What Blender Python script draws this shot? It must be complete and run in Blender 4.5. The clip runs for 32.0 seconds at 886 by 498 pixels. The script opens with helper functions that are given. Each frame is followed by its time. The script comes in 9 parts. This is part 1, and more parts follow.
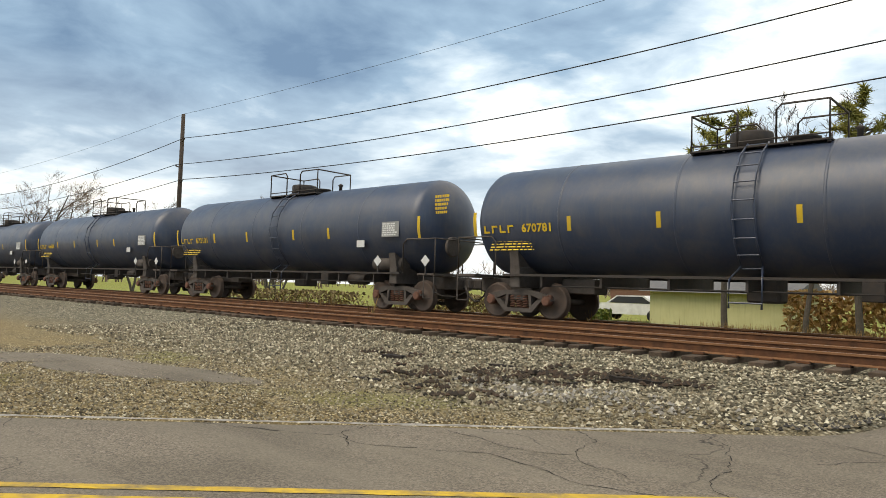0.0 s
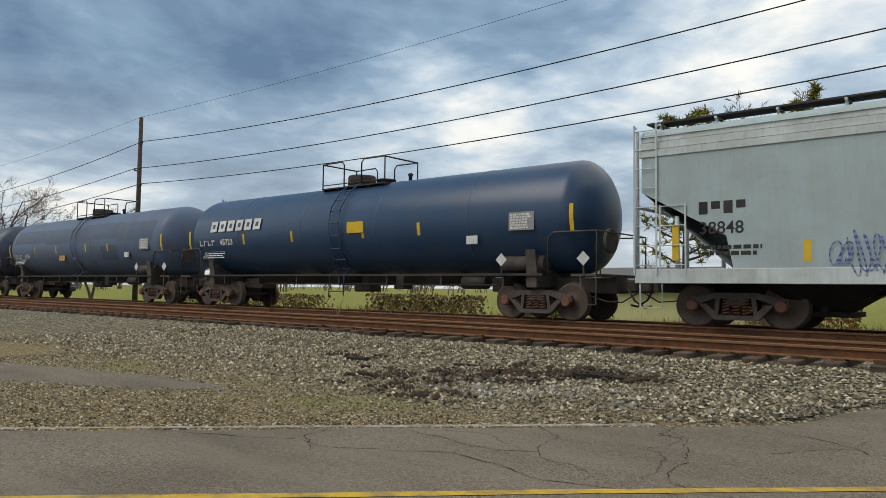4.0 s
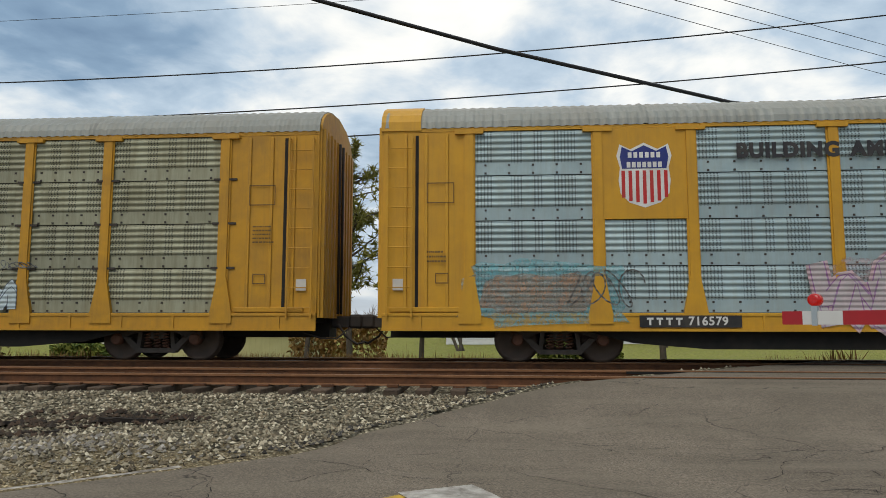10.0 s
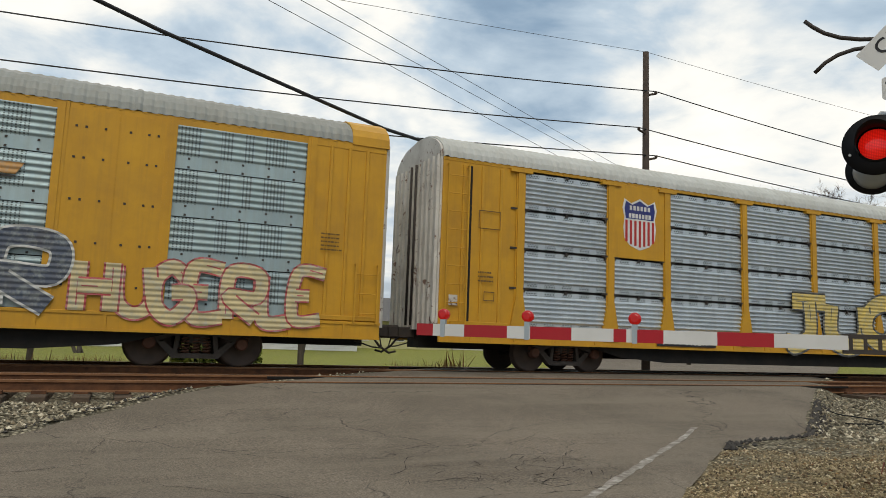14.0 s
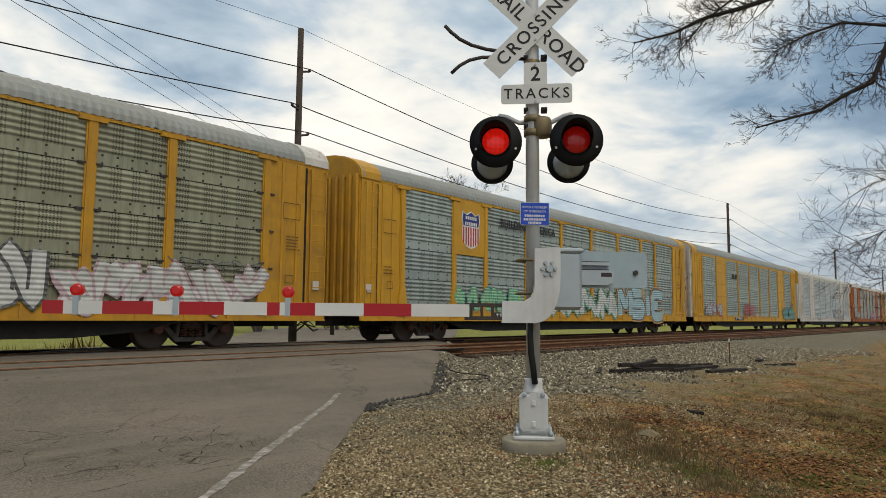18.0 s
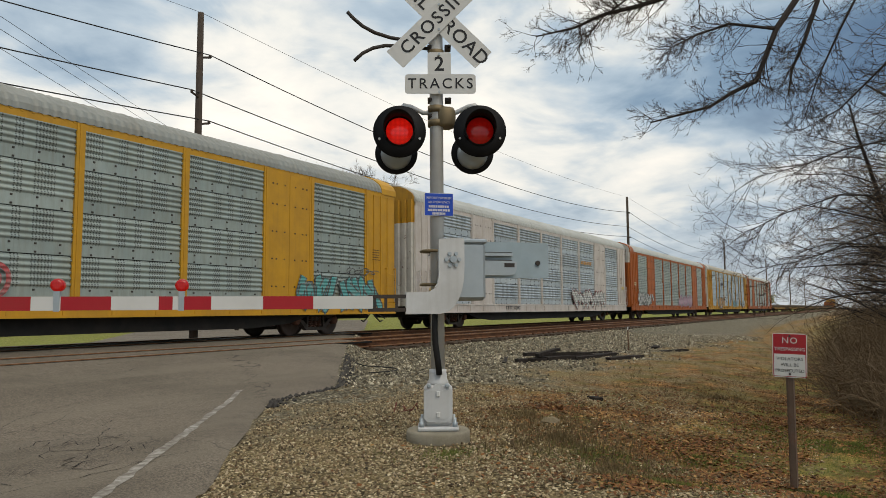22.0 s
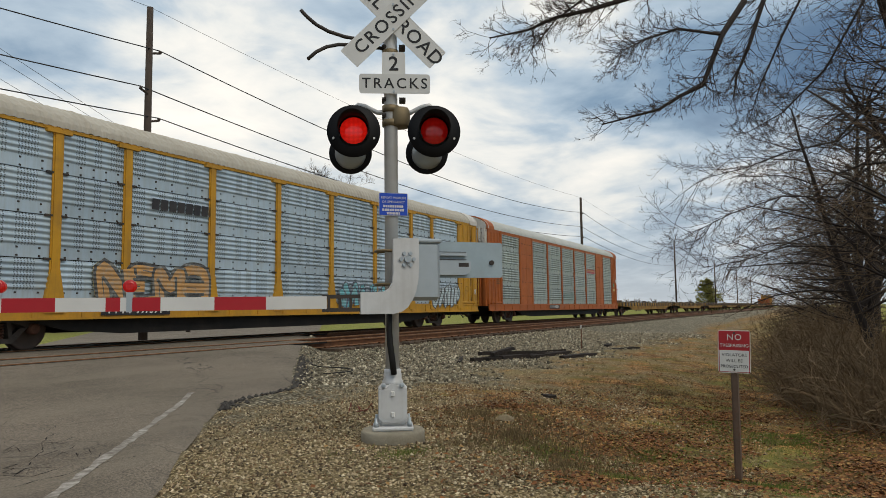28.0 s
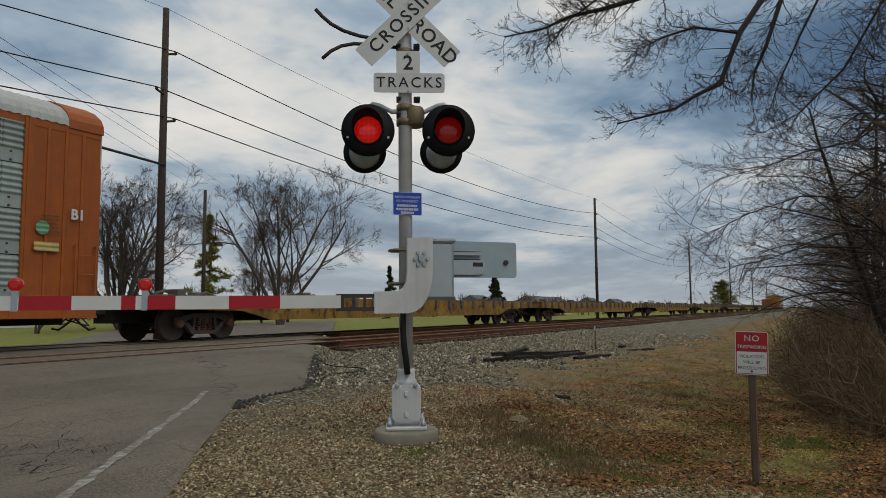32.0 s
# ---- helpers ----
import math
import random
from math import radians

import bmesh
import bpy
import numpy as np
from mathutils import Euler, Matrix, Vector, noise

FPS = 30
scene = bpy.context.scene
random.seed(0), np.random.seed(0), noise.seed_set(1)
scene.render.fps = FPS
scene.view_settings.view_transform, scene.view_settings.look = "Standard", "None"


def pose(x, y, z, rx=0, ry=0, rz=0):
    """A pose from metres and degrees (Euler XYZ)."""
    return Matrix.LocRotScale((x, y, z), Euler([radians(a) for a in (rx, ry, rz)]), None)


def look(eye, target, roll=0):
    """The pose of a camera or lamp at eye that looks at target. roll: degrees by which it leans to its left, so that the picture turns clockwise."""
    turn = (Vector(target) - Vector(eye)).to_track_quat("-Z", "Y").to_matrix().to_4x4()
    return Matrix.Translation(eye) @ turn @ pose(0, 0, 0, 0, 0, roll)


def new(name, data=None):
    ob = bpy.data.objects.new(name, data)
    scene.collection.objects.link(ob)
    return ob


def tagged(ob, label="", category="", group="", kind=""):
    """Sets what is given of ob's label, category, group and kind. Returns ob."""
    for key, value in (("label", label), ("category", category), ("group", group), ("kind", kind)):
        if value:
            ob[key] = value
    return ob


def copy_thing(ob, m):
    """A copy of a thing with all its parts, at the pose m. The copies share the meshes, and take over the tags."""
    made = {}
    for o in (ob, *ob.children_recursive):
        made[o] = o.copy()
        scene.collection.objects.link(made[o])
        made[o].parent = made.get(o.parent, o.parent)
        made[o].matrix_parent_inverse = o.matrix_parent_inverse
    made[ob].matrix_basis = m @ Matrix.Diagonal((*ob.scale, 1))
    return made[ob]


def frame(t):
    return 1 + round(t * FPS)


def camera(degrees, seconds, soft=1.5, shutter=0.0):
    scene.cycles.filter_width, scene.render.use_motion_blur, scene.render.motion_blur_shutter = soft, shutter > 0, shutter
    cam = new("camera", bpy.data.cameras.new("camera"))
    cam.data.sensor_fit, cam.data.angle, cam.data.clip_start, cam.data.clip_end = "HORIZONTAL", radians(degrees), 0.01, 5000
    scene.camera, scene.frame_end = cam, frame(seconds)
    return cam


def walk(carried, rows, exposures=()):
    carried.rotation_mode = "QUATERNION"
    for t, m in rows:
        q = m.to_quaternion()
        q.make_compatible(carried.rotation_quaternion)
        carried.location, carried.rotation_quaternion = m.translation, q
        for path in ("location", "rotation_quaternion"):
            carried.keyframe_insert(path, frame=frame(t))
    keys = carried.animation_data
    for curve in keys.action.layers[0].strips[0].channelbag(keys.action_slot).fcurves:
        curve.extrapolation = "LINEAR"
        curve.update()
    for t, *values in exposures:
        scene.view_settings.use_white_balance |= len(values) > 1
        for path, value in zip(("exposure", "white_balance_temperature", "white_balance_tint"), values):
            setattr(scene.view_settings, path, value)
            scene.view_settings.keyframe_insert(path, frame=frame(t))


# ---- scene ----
# seconds, the eye's place, and the tilt, lean and turn of the camera, held by hand on one spot
TURNS = [
    (0.0, -0.080, -0.027, 1.183, 93.06, -1.82, 42.02),
    (0.5, -0.066, -0.024, 1.182, 93.12, -1.81, 40.94),
    (1.0, -0.059, -0.030, 1.183, 93.26, -1.92, 40.32),
    (1.5, -0.049, -0.030, 1.182, 93.39, -1.83, 39.96),
    (2.0, -0.038, -0.029, 1.180, 93.30, -1.24, 40.29),
    (2.5, -0.035, -0.026, 1.179, 93.43, -0.57, 40.82),
    (4.5, -0.031, -0.005, 1.183, 93.26, -0.68, 38.68),
    (5.0, -0.018, -0.031, 1.204, 93.52, -0.62, 37.51),
    (5.5, -0.003, -0.062, 1.216, 93.49, -0.85, 34.36),
    (6.0, -0.005, -0.033, 1.208, 93.13, -0.64, 32.41),
    (6.5, 0.005, -0.016, 1.200, 92.38, -0.11, 30.72),
    (7.0, 0.008, 0.009, 1.201, 92.44, -0.68, 29.80),
    (7.5, 0.032, 0.022, 1.204, 93.25, 0.01, 26.91),
    (8.0, 0.039, 0.034, 1.201, 94.48, -0.89, 23.24),
    (8.5, 0.063, 0.031, 1.199, 95.25, -1.03, 18.26),
    (9.0, 0.083, 0.042, 1.192, 95.51, -0.78, 14.22),
    (9.5, 0.115, 0.070, 1.197, 95.97, -0.42, 9.04),
    (10.0, 0.144, 0.068, 1.213, 96.10, -0.07, 4.67),
    (10.5, 0.107, 0.092, 1.212, 96.60, -0.12, 0.44),
    (11.0, 0.057, 0.057, 1.199, 96.97, 0.14, -2.09),
    (11.5, 0.012, 0.048, 1.181, 96.81, -0.07, -4.63),
    (12.0, -0.066, 0.016, 1.154, 96.84, 0.06, -7.93),
    (12.5, -0.038, 0.002, 1.185, 96.66, 0.42, -12.49),
    (13.0, 0.008, 0.005, 1.203, 96.83, 0.37, -15.84),
    (13.5, 0.017, -0.000, 1.214, 96.99, -1.23, -20.05),
    (15.5, -0.125, 0.058, 1.207, 96.49, -0.43, -34.25),
    (16.0, -0.146, 0.060, 1.200, 96.40, -0.48, -38.56),
    (16.5, -0.144, 0.057, 1.200, 96.19, -1.25, -41.77),
    (17.0, -0.121, 0.050, 1.214, 95.98, -0.91, -45.25),
    (17.5, -0.097, 0.034, 1.216, 95.66, -1.12, -48.92),
    (18.0, -0.071, 0.012, 1.214, 95.49, -0.46, -51.70),
    (18.5, -0.048, -0.018, 1.219, 95.50, 0.43, -54.15),
    (19.0, -0.006, -0.024, 1.212, 95.45, 0.87, -56.51),
    (19.5, 0.012, -0.013, 1.212, 95.31, 0.74, -57.74),
    (20.0, 0.008, -0.009, 1.211, 95.10, 0.75, -58.65),
    (20.5, 0.013, -0.002, 1.207, 94.98, 0.76, -59.02),
    (21.0, 0.020, 0.004, 1.202, 94.71, 0.36, -58.82),
    (21.5, 0.021, 0.003, 1.205, 94.81, 0.22, -58.91),
    (22.0, 0.017, 0.009, 1.202, 94.92, 0.38, -58.95),
    (22.5, -0.001, 0.004, 1.206, 95.08, 0.23, -59.11),
    (23.0, -0.006, -0.007, 1.210, 95.23, 0.03, -59.88),
    (23.5, -0.001, -0.009, 1.205, 95.15, -0.01, -60.15),
    (24.0, -0.001, -0.006, 1.202, 94.89, 0.17, -60.22),
    (24.5, 0.012, 0.000, 1.201, 94.70, 0.10, -60.57),
    (25.0, 0.025, 0.008, 1.200, 95.07, 0.53, -60.55),
    (25.5, 0.003, 0.004, 1.201, 95.04, 0.26, -60.84),
    (27.5, -0.005, -0.017, 1.198, 94.73, 0.90, -62.56),
    (28.0, 0.010, -0.012, 1.199, 94.88, 0.75, -62.48),
    (28.5, 0.009, -0.000, 1.197, 95.05, 0.18, -62.63),
    (29.0, 0.017, -0.001, 1.195, 95.09, 0.95, -62.34),
    (29.5, 0.020, -0.012, 1.194, 94.73, 1.18, -62.16),
    (30.0, 0.016, -0.003, 1.195, 94.87, 0.88, -61.26),
    (30.5, 0.003, -0.007, 1.204, 95.05, 0.62, -61.79),
    (31.0, 0.011, -0.007, 1.200, 94.95, 0.19, -62.48),
    (31.5, 0.012, -0.004, 1.194, 94.82, 0.13, -62.61),
    (32.0, 0.026, 0.007, 1.192, 94.93, 0.49, -61.44),
]
cam = camera(64.0, 32.0, soft=0.75)
walk(cam, [(t, pose(*row)) for t, *row in TURNS], [(0.0, 0.90, 7900, 10), (2.0, 0.74, 7750, 10), (5.0, 0.28, 7300, 10), (6.0, 0.66, 7750, 10), (7.0, 0.86, 8100, 10), (8.0, 0.74, 7900, 10), (9.0, 0.50, 7400, 10), (10.0, 0.35, 7250, 10), (13.0, 0.36, 7400, 10), (16.0, 0.28, 7600, 10), (23.0, 0.25, 7600, 10), (28.0, 0.22, 7400, 10), (29.0, 0.04, 7350, 10), (30.0, -0.12, 7350, 10), (32.0, -0.27, 7150, 10)])

# ---- sky and light ----
SUN_AZ, SUN_EL = 12.0, 46.0   # where the cloud is thinnest
world = bpy.data.worlds.new("overcast_sky")
scene.world = world
world.use_nodes = True


class Nodes:
    """Short hand for a node tree."""

    def __init__(self, tree, fresh=True):
        self.tree = tree
        if fresh:
            tree.nodes.clear()

    def add(self, kind, sets=(), **links):
        node = self.tree.nodes.new(kind)
        for key, value in dict(sets).items():
            setattr(node, key, value)
        for key, value in links.items():
            slot = node.inputs[int(key[1:])] if key[0] == "i" and key[1:].isdigit() else node.inputs[key.replace("_", " ")]
            if isinstance(value, bpy.types.NodeSocket):
                self.tree.links.new(value, slot)
            else:
                slot.default_value = value
        return node

    def math(self, op, a, b=0.0, clamp=False):
        return self.add("ShaderNodeMath", {"operation": op, "use_clamp": clamp}, i0=a, i1=b).outputs[0]

    def mix(self, fac, a, b, blend="MIX"):
        n = self.add("ShaderNodeMix", {"data_type": "RGBA", "blend_type": blend})
        for slot, value in ((n.inputs[0], fac), (n.inputs[6], a), (n.inputs[7], b)):
            if isinstance(value, bpy.types.NodeSocket):
                self.tree.links.new(value, slot)
            else:
                slot.default_value = value
        return n.outputs[2]

    def ramp(self, fac, stops):
        n = self.add("ShaderNodeValToRGB", i0=fac)
        el = n.color_ramp.elements
        while len(el) < len(stops):
            el.new(0.5)
        for e, (p, c) in zip(el, stops):
            e.position = p
            e.color = (c, c, c, 1) if isinstance(c, (int, float)) else (*c, 1)
        return n.outputs[0]

    def noise(self, vec, scale, detail=4.0, rough=0.55, dist=0.0):
        return self.add("ShaderNodeTexNoise", Vector=vec, Scale=scale, Detail=detail, Roughness=rough, Distortion=dist).outputs[0]


def build_sky():
    n = Nodes(world.node_tree)
    co = n.add("ShaderNodeTexCoord").outputs["Generated"]
    xyz = n.add("ShaderNodeSeparateXYZ", i0=co)
    x, y, z = xyz.outputs
    height = n.math("MAXIMUM", z, 0.0)
    flat = n.math("ADD", height, 0.16)
    deck = n.add("ShaderNodeCombineXYZ", i0=n.math("DIVIDE", x, flat), i1=n.math("DIVIDE", y, flat), i2=0.0).outputs[0]
    big = n.noise(deck, 0.75, 5.0, 0.55, 0.35)
    fine = n.noise(deck, 2.6, 7.0, 0.60, 0.3)
    cover = n.math("ADD", n.math("MULTIPLY", big, 0.76), n.math("MULTIPLY", fine, 0.24))
    # thinner cloud towards the veiled sun, thicker away from it
    a = radians(SUN_AZ)
    e = radians(SUN_EL)
    sun_way = (math.sin(a) * math.cos(e), math.cos(a) * math.cos(e), math.sin(e))
    toward = n.add("ShaderNodeVectorMath", {"operation": "DOT_PRODUCT"}, i0=co, i1=sun_way).outputs["Value"]
    glow = n.ramp(toward, [(0.0, 0.0), (0.70, 0.10), (0.90, 0.50), (0.985, 1.0)])
    thick = n.math("SUBTRACT", cover, n.math("ADD", n.math("MULTIPLY", glow, 0.15), 0.022))
    # heavier and thinner banks in the cloud deck: bearing, height, reach in degrees, and thickness
    for az, el, reach, amount in ((-40, 24, 24, 0.050), (-68, 14, 20, 0.020), (-24, 16, 12, 0.015), (-42, 20, 11, 0.025), (26, 20, 18, 0.030), (37, 24, 15, 0.095), (50, 24, 17, -0.085), (68, 18, 16, -0.050), (-4, 24, 18, -0.030)):
        p, q = radians(az), radians(el)
        way = (math.sin(p) * math.cos(q), math.cos(p) * math.cos(q), math.sin(q))
        near = n.add("ShaderNodeVectorMath", {"operation": "DOT_PRODUCT"}, i0=co, i1=way).outputs["Value"]
        bank = n.ramp(near, [(math.cos(radians(reach)), 0.0), (math.cos(radians(reach * 0.55)), 0.55), (1.0, 1.0)])
        thick = n.math("ADD", thick, n.math("MULTIPLY", bank, amount))
    cloud = n.ramp(thick, [(0.31, (0.96, 0.97, 0.98)), (0.385, (0.74, 0.80, 0.86)), (0.445, (0.40, 0.53, 0.69)), (0.51, (0.195, 0.315, 0.48)), (0.60, (0.095, 0.175, 0.31))])
    pale = n.ramp(height, [(0.0, 0.75), (0.10, 0.35), (0.28, 0.0)])
    cloud = n.mix(pale, cloud, (0.50, 0.57, 0.66, 1))
    sky = n.add("ShaderNodeTexSky", {"sky_type": "NISHITA", "sun_disc": False, "sun_elevation": e, "sun_rotation": a})
    sky = n.mix(1.0, sky.outputs[0], (0.05, 0.05, 0.05, 1), "MULTIPLY")
    total = n.mix(0.92, sky, cloud)
    bg = n.add("ShaderNodeBackground", Color=total, Strength=SKY)
    n.add("ShaderNodeOutputWorld", i0=bg.outputs[0])


SKY = 1.0
build_sky()
sun = new("sun", bpy.data.lights.new("sun", "SUN"))
sun.data.energy, sun.data.angle, sun.data.color = 1.3, radians(40), (1.0, 0.95, 0.88)
sun.matrix_world = look((-9, -24, 33), (0, 0, 0))


# ---- materials ----
def material(name, color, rough=0.7, metal=0.0, second=None, scale=3.0, spread=0.5, bump=0.0, bump_scale=60.0, dirt=None, dirt_amount=0.0, dirt_scale=1.2, rust=0.0, rust_way=(1.0, 1.0, 1.0), random_tone=0.0, streak=0.0, spec=0.35, emit=None, emit_strength=0.0):
    """A painted, worn or natural surface: two tones, stains, streaks, rust spots and fine relief in object space."""
    m = bpy.data.materials.new(name)
    m.use_nodes = True
    n = Nodes(m.node_tree)
    co = n.add("ShaderNodeTexCoord").outputs["Object"]
    info = n.add("ShaderNodeObjectInfo")
    shift = n.add("ShaderNodeVectorMath", {"operation": "ADD"}, i0=co, i1=n.add("ShaderNodeCombineXYZ", i0=n.math("MULTIPLY", info.outputs["Random"], 37.0), i1=0.0, i2=n.math("MULTIPLY", info.outputs["Random"], 11.0)).outputs[0]).outputs[0]
    base = (*color, 1)
    col = None
    if second is not None:
        f = n.ramp(n.noise(shift, scale, 6.0, 0.6), [(0.5 - spread / 2, 0.0), (0.5 + spread / 2, 1.0)])
        col = n.mix(f, base, (*second, 1))
    else:
        f = n.noise(shift, scale, 5.0, 0.6)
        col = n.mix(n.math("MULTIPLY", f, 0.35), base, tuple(c * 0.72 for c in color) + (1,))
    if streak:
        wide = n.add("ShaderNodeMapping", Vector=shift, Scale=(7.0, 7.0, 0.45)).outputs[0]
        s = n.ramp(n.noise(wide, 1.6, 5.0, 0.65), [(0.48, 0.0), (0.72, streak)])
        col = n.mix(s, col, (*(dirt or (0.10, 0.075, 0.05)), 1))
    if dirt_amount:
        s = n.ramp(n.noise(shift, dirt_scale, 7.0, 0.65, 0.4), [(0.42, 0.0), (0.68, dirt_amount)])
        col = n.mix(s, col, (*(dirt or (0.10, 0.075, 0.05)), 1))
    if rust:
        s = n.ramp(n.noise(n.add("ShaderNodeMapping", Vector=shift, Scale=rust_way).outputs[0], 2.3, 9.0, 0.7, 0.6), [(0.62 - 0.3 * rust, 0.0), (0.66 - 0.22 * rust, 0.9)])
        col = n.mix(s, col, n.mix(n.noise(shift, 14.0, 4.0), (0.16, 0.055, 0.022, 1), (0.055, 0.026, 0.017, 1)))
    if random_tone:
        t = n.math("ADD", n.math("MULTIPLY", info.outputs["Random"], random_tone), 1.0 - random_tone / 2)
        col = n.mix(1.0, col, n.add("ShaderNodeCombineXYZ", i0=t, i1=t, i2=t).outputs[0], "MULTIPLY")
    sets = dict(Base_Color=col, Roughness=n.math("ADD", n.math("MULTIPLY", n.noise(shift, scale * 4, 3.0), 0.22), rough - 0.11, True), Metallic=metal)
    b = n.add("ShaderNodeBsdfPrincipled", **sets)
    b.inputs["Specular IOR Level"].default_value = spec
    if bump:
        h = n.noise(shift, bump_scale, 5.0, 0.65)
        n.tree.links.new(n.add("ShaderNodeBump", Strength=min(1.0, bump), Distance=0.02, Height=h).outputs[0], b.inputs["Normal"])
    if emit:
        b.inputs["Emission Color"].default_value = (*emit, 1)
        b.inputs["Emission Strength"].default_value = emit_strength
    n.add("ShaderNodeOutputMaterial", i0=b.outputs[0])
    return m


# ---- mesh helpers ----
def mesh_of(bm, name, mat):
    me = bpy.data.meshes.new(name)
    bm.to_mesh(me)
    bm.free()
    for m in mat if isinstance(mat, (list, tuple)) else [mat]:
        me.materials.append(m)
    return me


def part(name, bm, mat, parent=None, label="", m=None):
    """Links a bmesh, or a ready mesh, as one mesh object under a thing or a part."""
    ob = new(name, bm if isinstance(bm, bpy.types.Mesh) else mesh_of(bm, name, mat))
    if parent is not None:
        ob.parent = parent
    if m is not None:
        ob.matrix_basis = m
    return tagged(ob, label)


def thing(name, label, category, group="", m=None, kind=""):
    ob = tagged(new(name), label, category, group, kind)
    if m is not None:
        ob.matrix_basis = m
    return ob


def B():
    return bmesh.new()


def box(bm, x0, x1, y0, y1, z0, z1, bevel=0.0, idx=0):
    vs = [bm.verts.new((x, y, z)) for z in (z0, z1) for y in (y0, y1) for x in (x0, x1)]
    fs = [bm.faces.new([vs[i] for i in q]) for q in ((0, 2, 3, 1), (4, 5, 7, 6), (0, 1, 5, 4), (2, 6, 7, 3), (0, 4, 6, 2), (1, 3, 7, 5))]
    for f in fs:
        f.material_index = idx
    if bevel:
        es = list({e for f in fs for e in f.edges})
        bmesh.ops.bevel(bm, geom=es, offset=bevel, segments=1, affect="EDGES")
    return vs


def rod(bm, a, b, r, sides=8, r2=None, caps=True):
    """A round bar from a to b."""
    a, b = Vector(a), Vector(b)
    d = (b - a)
    q = d.to_track_quat("Z", "Y").to_matrix()
    rings = []
    for p, rr in ((a, r), (b, r if r2 is None else r2)):
        rings.append([bm.verts.new(p + q @ Vector((math.cos(2 * math.pi * i / sides) * rr, math.sin(2 * math.pi * i / sides) * rr, 0))) for i in range(sides)])
    for i in range(sides):
        f = bm.faces.new((rings[0][i], rings[0][(i + 1) % sides], rings[1][(i + 1) % sides], rings[1][i]))
        f.smooth = sides > 6
    if caps:
        bm.faces.new(rings[0][::-1])
        bm.faces.new(rings[1])


def tube(bm, pts, r, sides=6):
    """A bent round bar along pts; r a number or one radius a point."""
    pts = [Vector(p) for p in pts]
    rr = r if isinstance(r, (list, tuple)) else [r] * len(pts)
    prev = None
    up = Vector((0.13, 0.21, 1)).normalized()
    for i, p in enumerate(pts):
        d = (pts[min(i + 1, len(pts) - 1)] - pts[max(i - 1, 0)]).normalized()
        u = d.cross(up)
        if u.length < 1e-3:
            u = d.cross(Vector((1, 0, 0)))
        u.normalize()
        v = d.cross(u)
        ring = [bm.verts.new(p + (u * math.cos(2 * math.pi * k / sides) + v * math.sin(2 * math.pi * k / sides)) * rr[i]) for k in range(sides)]
        if prev:
            for k in range(sides):
                f = bm.faces.new((prev[k], prev[(k + 1) % sides], ring[(k + 1) % sides], ring[k]))
                f.smooth = True
        else:
            bm.faces.new(ring[::-1])
        prev = ring
    bm.faces.new(prev)


def prism(bm, outline, a, b, axis="y", idx=0):
    """An outline of (u, v) pulled from a to b. Axis y: u is x and v is z; x: u is y and v is z; z: u is x and v is y."""
    def put(u, v, w):
        return {"y": (u, w, v), "x": (w, u, v), "z": (u, v, w)}[axis]
    lo = [bm.verts.new(put(u, v, a)) for u, v in outline]
    hi = [bm.verts.new(put(u, v, b)) for u, v in outline]
    k = len(outline)
    faces = [bm.faces.new(lo), bm.faces.new(hi[::-1])]
    for i in range(k):
        faces.append(bm.faces.new((lo[i], hi[i], hi[(i + 1) % k], lo[(i + 1) % k])))
    for f in faces:
        f.material_index = idx
    bmesh.ops.recalc_face_normals(bm, faces=faces)


def turned(bm, profile, sides=24, axis="z", at=(0, 0, 0), smooth=True):
    """A round body: profile of (radius, height) turned about an axis."""
    rings = []
    for r, h in profile:
        ring = []
        for i in range(sides):
            c, s = math.cos(2 * math.pi * i / sides) * r, math.sin(2 * math.pi * i / sides) * r
            p = {"z": (c, s, h), "x": (h, c, s), "y": (c, h, s)}[axis]
            ring.append(bm.verts.new(Vector(p) + Vector(at)))
        rings.append(ring)
    faces = []
    for a, b in zip(rings, rings[1:]):
        for i in range(sides):
            f = bm.faces.new((a[i], a[(i + 1) % sides], b[(i + 1) % sides], b[i]))
            f.smooth = smooth
            faces.append(f)
    faces.append(bm.faces.new(rings[0][::-1]))
    faces.append(bm.faces.new(rings[-1]))
    bmesh.ops.recalc_face_normals(bm, faces=faces)


TEXTS = {}


def lettering(name, text, size, mat, parent, m, align="CENTER", label="", spacing=1.0, bold=0.0):
    """Letters in the built-in font, flat on a surface: they lie in the xy plane of m."""
    key = (text, size, mat.name, align, spacing, bold)
    if key not in TEXTS:
        cu = bpy.data.curves.new("letters", "FONT")
        cu.body, cu.size, cu.align_x, cu.align_y, cu.extrude, cu.space_character, cu.offset = text, size, align, "CENTER", 0.001, spacing, bold
        cu.resolution_u = 3
        tmp = bpy.data.objects.new("letters", cu)
        scene.collection.objects.link(tmp)
        dg = bpy.context.evaluated_depsgraph_get()
        me = bpy.data.meshes.new_from_object(tmp.evaluated_get(dg))
        bpy.data.objects.remove(tmp)
        me.materials.clear()
        me.materials.append(mat)
        TEXTS[key] = me
    return part(name, TEXTS[key], mat, parent, label, m)


SIDE = Matrix(((1, 0, 0, 0), (0, 0, -1, 0), (0, 1, 0, 0), (0, 0, 0, 1)))  # lays a flat drawing on a wall that faces -y


def on_side(x, y, z):
    return Matrix.Translation((x, y, z)) @ SIDE


# ---- levels ----
RAIL = 0.425
NEAR_TRACK, FAR_TRACK = 12.13, 16.30


def ramp01(v, a, b):
    k = min(1.0, max(0.0, (v - a) / (b - a)))
    return k * k * (3 - 2 * k)


